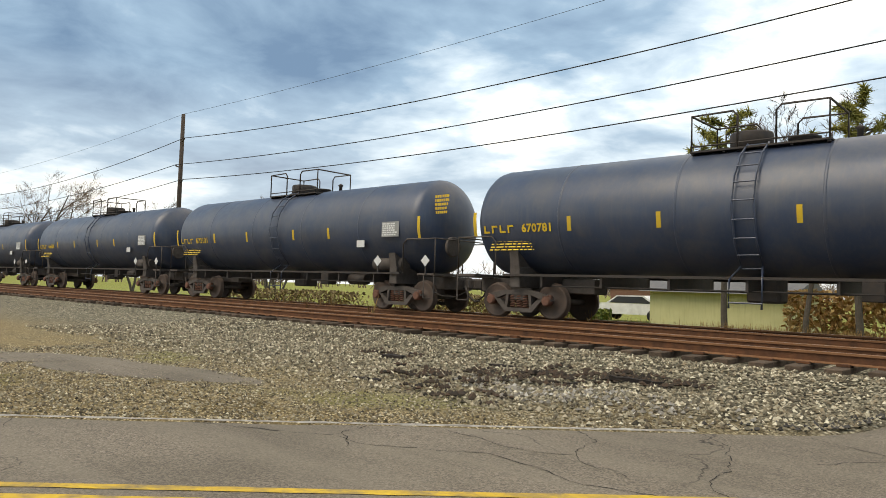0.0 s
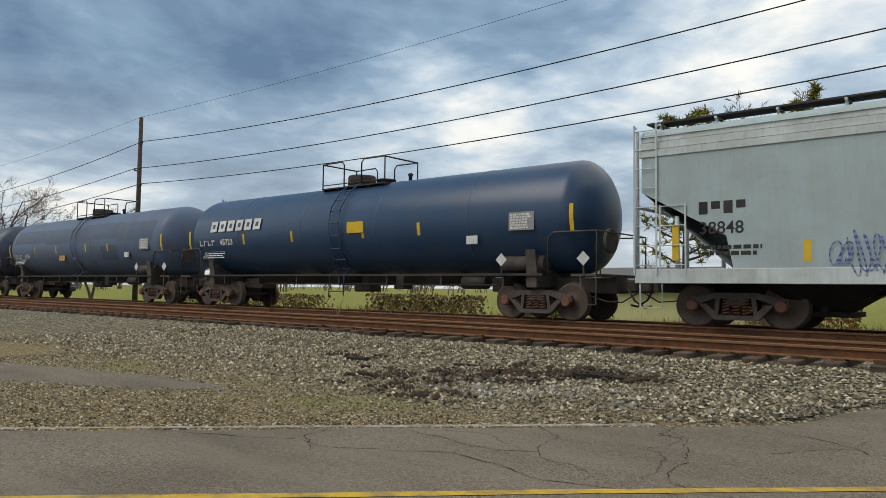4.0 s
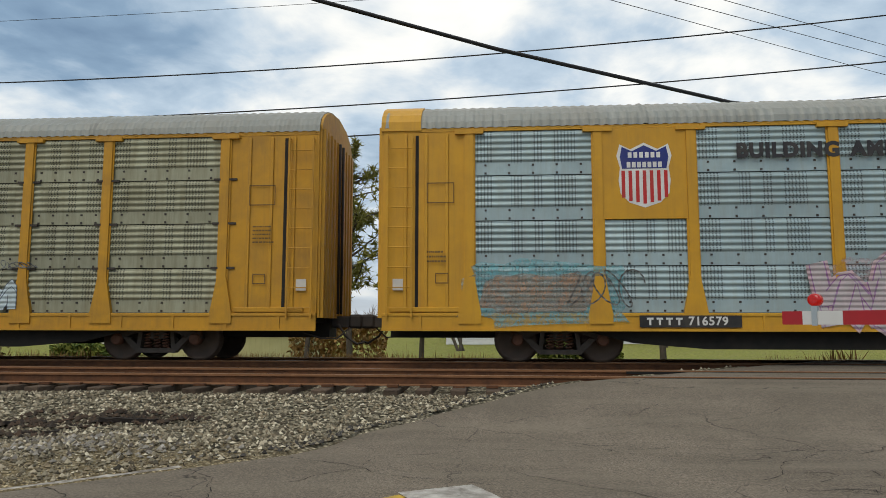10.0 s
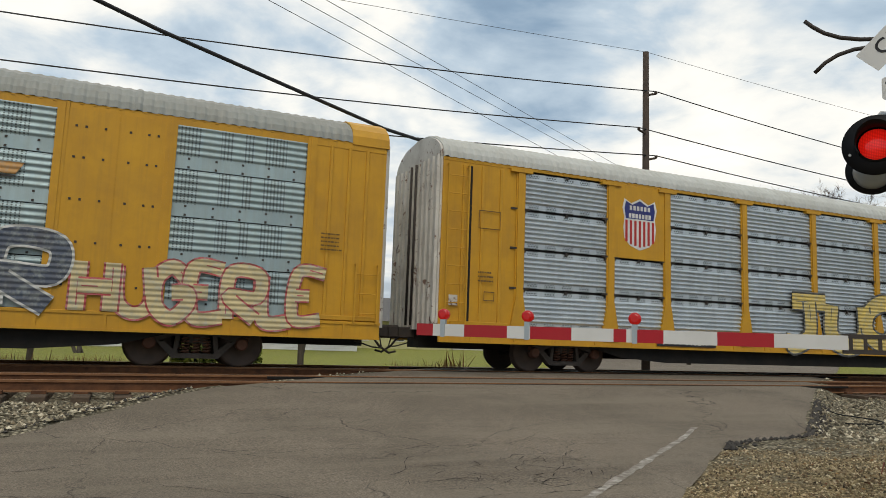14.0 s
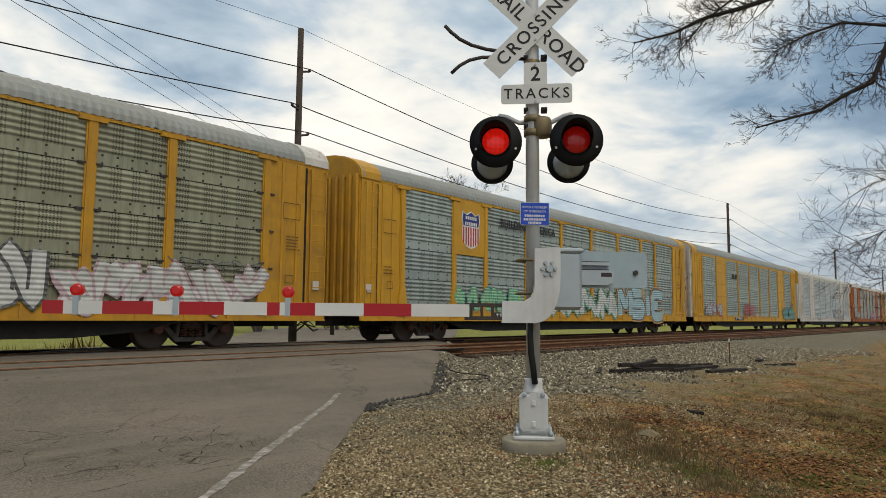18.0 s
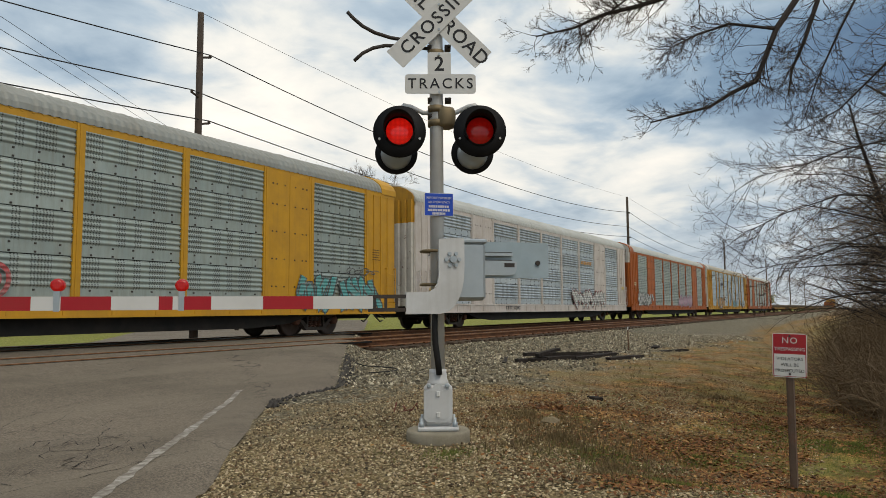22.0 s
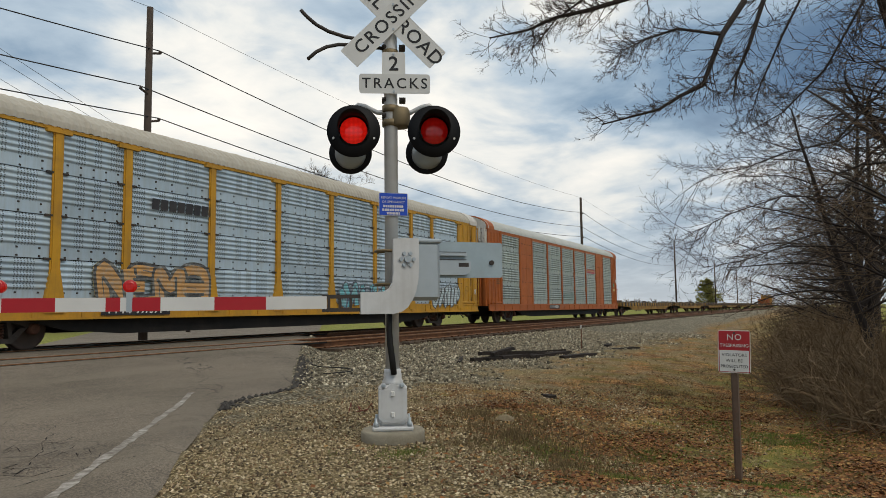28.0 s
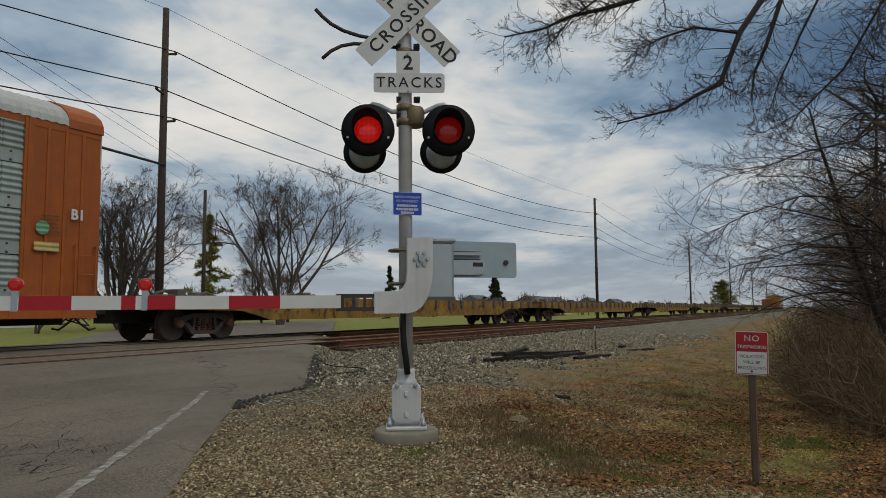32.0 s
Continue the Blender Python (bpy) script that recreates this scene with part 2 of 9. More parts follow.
def road_level(x, y):
    """The road climbs to the rails and falls off beyond them."""
    return (RAIL - 0.024) * (ramp01(y, 7.2, 11.3) - ramp01(y, 17.4, 24.0)) - 0.25 * ramp01(y, 22, 34)


def bed_level(x, y):
    """The ballast bed and the ground beside it, without the road."""
    z = 0.17 * ramp01(y, 8.8, 10.6) - 0.02
    z -= 0.14 * ramp01(y, 13.6, 14.0) - 0.14 * ramp01(y, 14.3, 14.9)
    z -= 0.62 * ramp01(y, 17.7, 19.6)
    # the verge falls away beyond the signal's foot
    z -= 0.24 * ramp01(x, 4.8, 6.6) * (1 - ramp01(y, 1.0, 3.4)) + 0.12 * ramp01(x, 9, 14) * (1 - ramp01(y, 3.0, 6.0))
    return z


def road_sides(y):
    """Where the asphalt begins and ends at y, along x."""
    left = -6.98 + (y - 1.96) * 1.005
    if y > 7.0:
        left = -1.91 + (y - 7.0) * 0.49
    if y > 8.2:
        left = -1.32 + (y - 8.2) * 0.90
    right = 3.54 + (y - 4.11) * 1.21
    if y > 7.1:
        right = 7.16 + (y - 7.1) * 5.8
    if y > 7.4:
        right = 8.90 + (y - 7.4) * 1.34
    return left, right


def in_road(x, y, margin=0.0):
    a, b = road_sides(y)
    return a - margin < x < b + margin


def ground_level(x, y):
    a, b = road_sides(y)
    z, r = bed_level(x, y), road_level(x, y)
    d = max(a - x, x - b)
    k = 1.0 - ramp01(d, 0.05, 0.9)
    z = z * (1 - k) + (r - 0.03) * k
    z += 0.03 * (noise.noise((x * 0.9, y * 0.9, 0)) + 0.6 * noise.noise((x * 2.7, y * 2.7, 4))) * (1 - k)
    if d < 0:
        z = r - 0.08
    return z


# ---- ground ----
def ground_material():
    m = bpy.data.materials.new("trackside_ground")
    m.use_nodes = True
    n = Nodes(m.node_tree)
    co = n.add("ShaderNodeTexCoord").outputs["Object"]
    mask = n.add("ShaderNodeVertexColor", {"layer_name": "cover"})
    ch = n.add("ShaderNodeSeparateColor", i0=mask.outputs["Color"])
    gravel, straw, grass = ch.outputs
    big = n.noise(co, 0.35, 6.0, 0.6)
    mid = n.noise(co, 2.2, 6.0, 0.65)
    vor = n.add("ShaderNodeTexVoronoi", {"feature": "F1"}, Vector=co, Scale=19.0, Randomness=1.0)
    small = n.add("ShaderNodeTexVoronoi", {"feature": "F1"}, Vector=co, Scale=42.0, Randomness=1.0)
    tone = n.add("ShaderNodeSeparateColor", i0=vor.outputs["Color"]).outputs[0]
    tone2 = n.add("ShaderNodeSeparateColor", i0=small.outputs["Color"]).outputs[0]
    stone = n.ramp(tone, [(0.0, (0.08, 0.070, 0.048)), (0.35, (0.27, 0.24, 0.17)), (0.7, (0.46, 0.41, 0.295)), (1.0, (0.74, 0.67, 0.50))])
    stone = n.mix(n.ramp(big, [(0.4, 0.0), (0.65, 0.45)]), stone, (0.33, 0.285, 0.20, 1))
    # shade in the gaps between stones is put into the colour
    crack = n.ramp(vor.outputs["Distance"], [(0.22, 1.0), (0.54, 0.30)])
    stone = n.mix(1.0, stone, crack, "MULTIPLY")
    fine = n.ramp(tone2, [(0.0, (0.11, 0.080, 0.043)), (0.5, (0.49, 0.375, 0.205)), (1.0, (0.88, 0.74, 0.47))])
    # the finer gravel's gaps get the same painted shade
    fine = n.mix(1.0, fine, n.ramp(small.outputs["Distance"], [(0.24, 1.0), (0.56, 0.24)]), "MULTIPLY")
    fine = n.mix(n.ramp(mid, [(0.40, 0.0), (0.62, 0.55)]), fine, (0.26, 0.195, 0.095, 1))
    leaf = n.ramp(n.noise(co, 24.0, 5.0, 0.7), [(0.38, (0.040, 0.017, 0.008)), (0.5, (0.30, 0.135, 0.046)), (0.62, (0.66, 0.39, 0.145))])
    leaf = n.mix(n.ramp(n.noise(co, 1.9, 6.0, 0.7), [(0.46, 0.0), (0.58, 0.8)]), leaf, n.mix(n.noise(co, 40.0, 4.0), (0.030, 0.014, 0.008, 1), (0.17, 0.075, 0.030, 1)))
    leaf = n.mix(n.ramp(n.noise(co, 1.1, 5.0), [(0.45, 0.0), (0.6, 0.65)]), leaf, n.mix(n.noise(co, 30.0), (0.045, 0.062, 0.015, 1), (0.19, 0.19, 0.055, 1)))
    green = n.ramp(n.noise(co, 6.0, 6.0, 0.7), [(0.3, (0.075, 0.10, 0.020)), (0.55, (0.24, 0.25, 0.06)), (0.75, (0.42, 0.38, 0.12))])
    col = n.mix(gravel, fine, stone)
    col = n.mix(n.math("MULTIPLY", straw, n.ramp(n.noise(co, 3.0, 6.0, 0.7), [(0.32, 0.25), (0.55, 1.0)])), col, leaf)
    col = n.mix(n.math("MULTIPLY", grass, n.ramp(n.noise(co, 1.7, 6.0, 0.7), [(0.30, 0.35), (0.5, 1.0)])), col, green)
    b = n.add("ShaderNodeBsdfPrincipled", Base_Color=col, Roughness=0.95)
    b.inputs["Specular IOR Level"].default_value = 0.1
    rough_h = n.math("ADD", n.math("MULTIPLY", n.math("SUBTRACT", 1.0, vor.outputs["Distance"]), 0.6), n.math("MULTIPLY", n.noise(co, 55.0, 4.0, 0.7), 0.8))
    n.tree.links.new(n.add("ShaderNodeBump", Strength=0.9, Distance=0.03, Height=rough_h).outputs[0], b.inputs["Normal"])
    n.add("ShaderNodeOutputMaterial", i0=b.outputs[0])
    return m


def steps(a, b, step, out, grow=1.25):
    """Even steps from a to b that widen outward to the distance out on both sides."""
    mid = list(np.arange(a, b + 1e-6, step))
    right, d = [], step
    x = mid[-1]
    while x < out[1]:
        d *= grow
        x += d
        right.append(x)
    left, d = [], step
    x = mid[0]
    while x > out[0]:
        d *= grow
        x -= d
        left.append(x)
    return left[::-1] + mid + right


def cover(x, y):
    """How much ballast, leaf litter and grass lies on a spot."""
    w = noise.noise((x * 0.5, y * 0.5, 7)) * 0.9
    if x > 2:
        w += 0.7 * noise.noise((x * 1.9, y * 1.9, 3)) + 0.4 * noise.noise((x * 4.5, y * 4.5, 5))
    ballast = ramp01(y + 1.6 * w, 4.2, 8.4) * (1 - ramp01(y, 19.0, 20.0))
    straw, grass = 0.0, ramp01(y + w, 19.2, 20.6)
    if x > 2:
        ballast = ramp01(y + w * 1.6, 5.4 - 0.05 * min(x, 40), 7.2 - 0.05 * min(x, 40)) * (1 - ramp01(y, 19.0, 20.0))
        straw = ramp01(x + w, 6.2, 8.0) * (1 - ramp01(y + 1.5 * w, 3.6 + 0.02 * x, 5.4 + 0.02 * x))
        straw = max(straw * (0.35 + 0.65 * ramp01(noise.noise((x * 0.9, y * 1.3, 12)), -0.25, 0.15)), ramp01(x + 2 * w, 5.2, 6.5) * (1 - ramp01(y + w, 1.6, 3.2)))
        grass = max(grass, 0.75 * ramp01(w, 0.05, 0.3) * straw * (1 - ramp01(y, 1.2, 3.0)))
        grass = max(grass, 0.9 * ramp01(x, 30, 60) * (1 - ramp01(y, 1.0, 4.5)))
    else:
        grass = max(grass, 0.35 * ramp01(w, 0.18, 0.4) * (1 - ramp01(y, 5.2, 6.6)))
    return ballast, straw, grass


def build_ground():
    xs = steps(-14.0, 24.0, 0.22, (-2600, 2600))
    ys = steps(-2.0, 21.0, 0.22, (-900, 3200))
    verts, cols = [], []
    for y in ys:
        for x in xs:
            if abs(x) < 700 and -60 < y < 60:
                z = ground_level(x, y)
            else:
                z = -0.25 if y > 0 else 0.0
            verts.append((x, y, z))
            cols.append((*cover(x, y), 1.0))
    nx = len(xs)
    faces = [(j * nx + i, j * nx + i + 1, (j + 1) * nx + i + 1, (j + 1) * nx + i) for j in range(len(ys) - 1) for i in range(nx - 1)]
    me = bpy.data.meshes.new("ground")
    me.from_pydata(verts, [], faces)
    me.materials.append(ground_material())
    attr = me.color_attributes.new("cover", "FLOAT_COLOR", "POINT")
    attr.data.foreach_set("color", np.array(cols, dtype=np.float32).ravel())
    me.polygons.foreach_set("use_smooth", [True] * len(me.polygons))
    tagged(new("ground", me), "grey ballast, tan gravel and leaf-strewn grass beside the tracks", "ground", kind="structure")


build_ground()


def stones(name, count, area, size, level, mat, label, keep=None):
    """Loose stones, each a rough lump of eight faces, lying on a surface."""
    rng = np.random.default_rng(5 + count)
    base = np.array([(1, 0, 0), (0, 1, 0), (-1, 0, 0), (0, -1, 0), (0, 0, 1), (0, 0, -0.6)], float)
    tri = np.array([(0, 1, 4), (1, 2, 4), (2, 3, 4), (3, 0, 4), (1, 0, 5), (2, 1, 5), (3, 2, 5), (0, 3, 5)])
    vs, fs, k = [], [], 0
    while k < count:
        x, y = rng.uniform(area[0], area[1]), rng.uniform(area[2], area[3])
        if in_road(x, y, 0.08) or (keep and not keep(x, y, rng)):
            count -= 0.2
            continue
        s = size * rng.uniform(0.5, 1.5)
        v = base * (1 + rng.uniform(-0.35, 0.35, (6, 3))) * s * np.array([1.0, rng.uniform(0.6, 1.0), rng.uniform(0.55, 1.0)])
        a = rng.uniform(0, 6.28)
        c, q = math.cos(a), math.sin(a)
        v = np.c_[v[:, 0] * c - v[:, 1] * q, v[:, 0] * q + v[:, 1] * c, v[:, 2]]
        vs.append(v + (x, y, level(x, y) + 0.38 * s))
        fs.append(tri + 6 * k)
        k += 1
    me = bpy.data.meshes.new(name)
    me.from_pydata(np.concatenate(vs).tolist(), [], np.concatenate(fs).tolist())
    me.materials.append(mat)
    return tagged(new(name, me), label, "gravel", kind="stuff")


def island_stone(name, tones):
    m = bpy.data.materials.new(name)
    m.use_nodes = True
    n = Nodes(m.node_tree)
    r = n.add("ShaderNodeNewGeometry").outputs["Random Per Island"]
    col = n.ramp(r, [(i / (len(tones) - 1), c) for i, c in enumerate(tones)])
    co = n.add("ShaderNodeTexCoord").outputs["Object"]
    col = n.mix(n.math("MULTIPLY", n.noise(co, 90.0, 4.0), 0.5), col, (0.10, 0.09, 0.075, 1))
    b = n.add("ShaderNodeBsdfPrincipled", Base_Color=col, Roughness=0.9)
    b.inputs["Specular IOR Level"].default_value = 0.15
    n.add("ShaderNodeOutputMaterial", i0=b.outputs[0])
    return m


STONE = island_stone("ballast_stone", [(0.030, 0.026, 0.018), (0.22, 0.192, 0.132), (0.46, 0.405, 0.285), (0.07, 0.055, 0.036), (0.31, 0.245, 0.155), (0.86, 0.78, 0.59)])
PEBBLE = island_stone("tan_pebble", [(0.025, 0.017, 0.010), (0.34, 0.255, 0.142), (0.62, 0.485, 0.285), (0.06, 0.038, 0.020), (0.26, 0.160, 0.080), (0.90, 0.77, 0.52)])


def asphalt_material():
    m = bpy.data.materials.new("worn_asphalt")
    m.use_nodes = True
    n = Nodes(m.node_tree)
    co = n.add("ShaderNodeTexCoord").outputs["Object"]
    chips = n.add("ShaderNodeTexVoronoi", {"feature": "F1"}, Vector=co, Scale=85.0, Randomness=1.0)
    chip = n.add("ShaderNodeSeparateColor", i0=chips.outputs["Color"]).outputs[1]
    grain = n.math("ADD", n.math("MULTIPLY", chip, 0.30), n.math("MULTIPLY", n.noise(co, 40.0, 5.0, 0.8), 0.70))
    big = n.noise(co, 0.5, 6.0, 0.6, 0.4)
    stretched = n.add("ShaderNodeMapping", Vector=co, Rotation=(0, 0, radians(-44)), Scale=(0.18, 1.6, 1.0)).outputs[0]
    tracks = n.noise(stretched, 1.2, 4.0, 0.6)
    col = n.ramp(grain, [(0.34, (0.088, 0.075, 0.059)), (0.5, (0.165, 0.136, 0.104)), (0.68, (0.262, 0.222, 0.173))])
    col = n.mix(n.ramp(big, [(0.38, 0.0), (0.62, 0.5)]), col, (0.085, 0.072, 0.054, 1))
    col = n.mix(n.ramp(tracks, [(0.45, 0.0), (0.66, 0.45)]), col, (0.20, 0.172, 0.132, 1))
    # dark sealed or open cracks
    warp = n.add("ShaderNodeVectorMath", {"operation": "ADD"}, i0=co, i1=n.add("ShaderNodeVectorMath", {"operation": "SCALE"}, i0=n.add("ShaderNodeTexNoise", Vector=co, Scale=2.2, Detail=5.0).outputs["Color"], Scale=0.55).outputs[0]).outputs[0]
    vor = n.add("ShaderNodeTexVoronoi", {"feature": "DISTANCE_TO_EDGE"}, Vector=warp, Scale=0.36, Randomness=1.0)
    gap = n.ramp(vor.outputs["Distance"], [(0.0, 0.85), (0.0007, 0.6), (0.0017, 0.0)])
    gap = n.math("MULTIPLY", gap, n.ramp(n.noise(co, 0.4, 2.0), [(0.42, 0.2), (0.52, 1.0)]))
    col = n.mix(gap, col, (0.012, 0.011, 0.010, 1))
    b = n.add("ShaderNodeBsdfPrincipled", Base_Color=col, Roughness=0.88)
    b.inputs["Specular IOR Level"].default_value = 0.25
    h = n.math("SUBTRACT", n.math("MULTIPLY", grain, 0.5), gap)
    n.tree.links.new(n.add("ShaderNodeBump", Strength=0.45, Distance=0.012, Height=h).outputs[0], b.inputs["Normal"])
    n.add("ShaderNodeOutputMaterial", i0=b.outputs[0])
    return m


ASPHALT = asphalt_material()


def build_road():
    bm = B()
    ys = list(np.arange(-9.0, 19.0, 0.2)) + list(np.arange(19.0, 70.0, 1.0))
    cols = 24
    prev = None
    for y in ys:
        a, b = road_sides(y)
        a += 0.10 * noise.noise((y * 1.3, 3, 0)) + 0.05 * noise.noise((y * 5.0, 3, 0))
        b += 0.10 * noise.noise((y * 1.3, 9, 0)) + 0.05 * noise.noise((y * 5.0, 9, 0))
        row = []
        for i in range(cols + 1):
            x = a + (b - a) * i / cols
            row.append(bm.verts.new((x, y, road_level(x, y) - (0.05 if i in (0, cols) else 0.0))))
        if prev:
            for i in range(cols):
                bm.faces.new((prev[i], prev[i + 1], row[i + 1], row[i])).smooth = True
        prev = row
    return part("road", bm, ASPHALT)


road = tagged(build_road(), "cracked grey-brown asphalt road climbing over the level crossing", "road", kind="structure")


def road_strip(name, pts, width, mat, label, lift=0.004, ragged=0.0, seed=0):
    """A painted strip or a crack that follows the road's surface."""
    rng = random.Random(seed)
    bm = B()
    fine = []
    for (x0, y0), (x1, y1) in zip(pts, pts[1:]):
        k = max(1, int(math.hypot(x1 - x0, y1 - y0) / 0.15 + 0.3))
        fine += [(x0 + (x1 - x0) * i / k, y0 + (y1 - y0) * i / k) for i in range(k)]
    fine.append(pts[-1])
    prev = None
    for i, (x, y) in enumerate(fine):
        xa, ya = fine[max(0, i - 1)]
        xb, yb = fine[min(len(fine) - 1, i + 1)]
        d = Vector((xb - xa, yb - ya)).normalized()
        w = width / 2 * (1 + ragged * rng.uniform(-1, 1))
        off = ragged * width * 0.3 * rng.uniform(-1, 1)
        p = [bm.verts.new((x - d.y * s, y + d.x * s, road_level(x, y) + lift)) for s in (off - w, off + w)]
        if prev:
            bm.faces.new((prev[0], prev[1], p[1], p[0]))
        prev = p
    bmesh.ops.recalc_face_normals(bm, faces=bm.faces)
    ob = part(name, bm, mat, road, label)
    return ob


WHITE_PAINT = material("road_white_paint", (0.50, 0.49, 0.45), 0.8, second=(0.28, 0.26, 0.23), scale=9.0, spread=0.35, dirt=(0.12, 0.11, 0.095), dirt_amount=0.8, dirt_scale=5.0)
WORN_PAINT = material("worn_white_paint", (0.42, 0.40, 0.36), 0.8, second=(0.20, 0.18, 0.15), scale=14.0, spread=0.25, dirt=(0.12, 0.10, 0.078), dirt_amount=0.95, dirt_scale=3.5)
YELLOW_PAINT = material("road_yellow_paint", (0.62, 0.40, 0.03), 0.8, second=(0.42, 0.27, 0.04), scale=7.0, dirt=(0.12, 0.105, 0.08), dirt_amount=0.8, dirt_scale=6.0)
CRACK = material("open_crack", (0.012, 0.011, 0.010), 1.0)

road_strip("edge_line", [(-14, -5.2), (-6.78, 1.96), (-4.51, 4.2), (-2.6, 6.1)], 0.08, WORN_PAINT, "worn white edge line", ragged=0.35, seed=1)
road_strip("edge_line", [(-3.5, -0.75), (3.0, 4.46), (7.55, 8.05)], 0.085, WORN_PAINT, "worn white edge line", ragged=0.3, seed=2)
road_strip("centre_line", [(-10.5, -4.6), (-4.59, 1.34), (-3.22, 2.66), (-2.07, 3.79), (-0.56, 5.22)], 0.09, YELLOW_PAINT, "worn yellow centre line", ragged=0.15, seed=3)
road_strip("centre_line", [(-10.35, -4.76), (-4.43, 1.2), (-2.12, 3.41), (-0.45, 5.0)], 0.09, YELLOW_PAINT, "worn yellow centre line", ragged=0.15, seed=4)
road_strip("stop_bar", [(-0.35, 5.45), (0.05, 4.75), (1.4, 2.4)], 0.6, WHITE_PAINT, "broad worn white stop bar", lift=0.010, ragged=0.02, seed=5)
crack_rng = random.Random(21)
for x, y, dx, dy, k in ((-4.6, 5.0, 0.5, -1.7, 9), (-2.6, 6.2, 0.9, -2.0, 11), (-1.9, 6.6, 2.3, -0.6, 10), (-0.9, 6.8, 3.8, 0.6, 12), (0.6, 7.6, 2.2, -0.1, 8), (1.4, 8.8, 1.8, 0.2, 8), (2.2, 6.0, 3.4, 2.8, 14), (3.6, 5.6, 1.6, 1.7, 9), (2.0, 5.0, 2.4, -0.1, 9), (6.5, 9.8, 3.0, 0.7, 9), (-5.6, 3.0, 5.4, 1.2, 22), (4.6, 7.2, 3.2, 0.4, 10), (-3.4, 5.4, 0.9, -1.4, 8), (-1.5, 5.6, 0.5, 1.0, 5), (-6.6, 2.0, 1.6, -1.0, 7), (-4.2, 4.4, 1.5, 0.1, 6), (0.2, 6.2, 1.2, -1.0, 6), (1.0, 8.2, 2.6, 1.4, 9), (3.2, 8.6, 2.0, -0.6, 7)):
    pts = [(x, y)]
    k = k * 4
    drift = 0.0
    for i in range(k):
        drift = 0.8 * drift + crack_rng.uniform(-0.022, 0.022)
        along = math.hypot(dx, dy)
        pts.append((pts[-1][0] + dx / k - dy / along * drift + crack_rng.uniform(-0.022, 0.022), pts[-1][1] + dy / k + dx / along * drift + crack_rng.uniform(-0.022, 0.022)))
    road_strip("crack", pts, 0.0060, CRACK, "", lift=0.003, ragged=0.95, seed=k)
for i in range(26):
    x, y = 3.6 + crack_rng.uniform(-0.9, 0.9), 5.9 + crack_rng.uniform(-0.8, 0.8)
    pts = [(x, y)]
    for k in range(5):
        pts.append((pts[-1][0] + crack_rng.uniform(-0.2, 0.2), pts[-1][1] + crack_rng.uniform(-0.2, 0.2)))
    road_strip("crack", pts, 0.007, CRACK, "", lift=0.003, ragged=0.7, seed=i)

# ---- tracks ----
RAIL_RUST = material("rail_rust", (0.165, 0.066, 0.027), 0.85, metal=0.05, second=(0.05, 0.025, 0.015), scale=4.0, bump=0.3, bump_scale=40)
RAIL_HEAD = material("rail_head", (0.34, 0.24, 0.18), 0.42, metal=0.7, second=(0.22, 0.13, 0.09), scale=3.0)
# lighter rust paints lit head sides and foot; the web stays darker as shaded
RAIL_LIT_EDGE = material("lit_rail_side", (0.26, 0.125, 0.058), 0.75, metal=0.1, second=(0.16, 0.075, 0.036), scale=5.0)
TIE = material("creosoted_tie", (0.050, 0.034, 0.024), 0.95, second=(0.12, 0.085, 0.058), scale=9.0, bump=0.8, bump_scale=30, random_tone=0.6)


def rail_mesh(x0, x1):
    bm = B()
    outline = [(-0.07, 0), (0.07, 0), (0.07, 0.012), (0.012, 0.028), (0.010, 0.125), (0.036, 0.135), (0.037, 0.165), (0.030, 0.171), (-0.030, 0.171), (-0.037, 0.165), (-0.036, 0.135), (-0.010, 0.125), (-0.012, 0.028), (-0.07, 0.012)]
    prism(bm, outline, x0, x1, "x")
    for f in bm.faces:
        if f.normal.z > 0.9 and f.calc_center_median().z > 0.16:
            f.material_index = 1
        elif f.calc_center_median().z > 0.128 or (f.calc_center_median().z < 0.03 and abs(f.normal.x) < 0.5):
            f.material_index = 2
    return mesh_of(bm, "rail", [RAIL_RUST, RAIL_HEAD, RAIL_LIT_EDGE])


RAIL_MESH = rail_mesh(-500, 700)
tie_bm = B()
box(tie_bm, -0.115, 0.115, -1.3, 1.3, -0.17, 0.0, 0.012)
TIE_MESH = mesh_of(tie_bm, "tie", TIE)
tie_rng = random.Random(3)


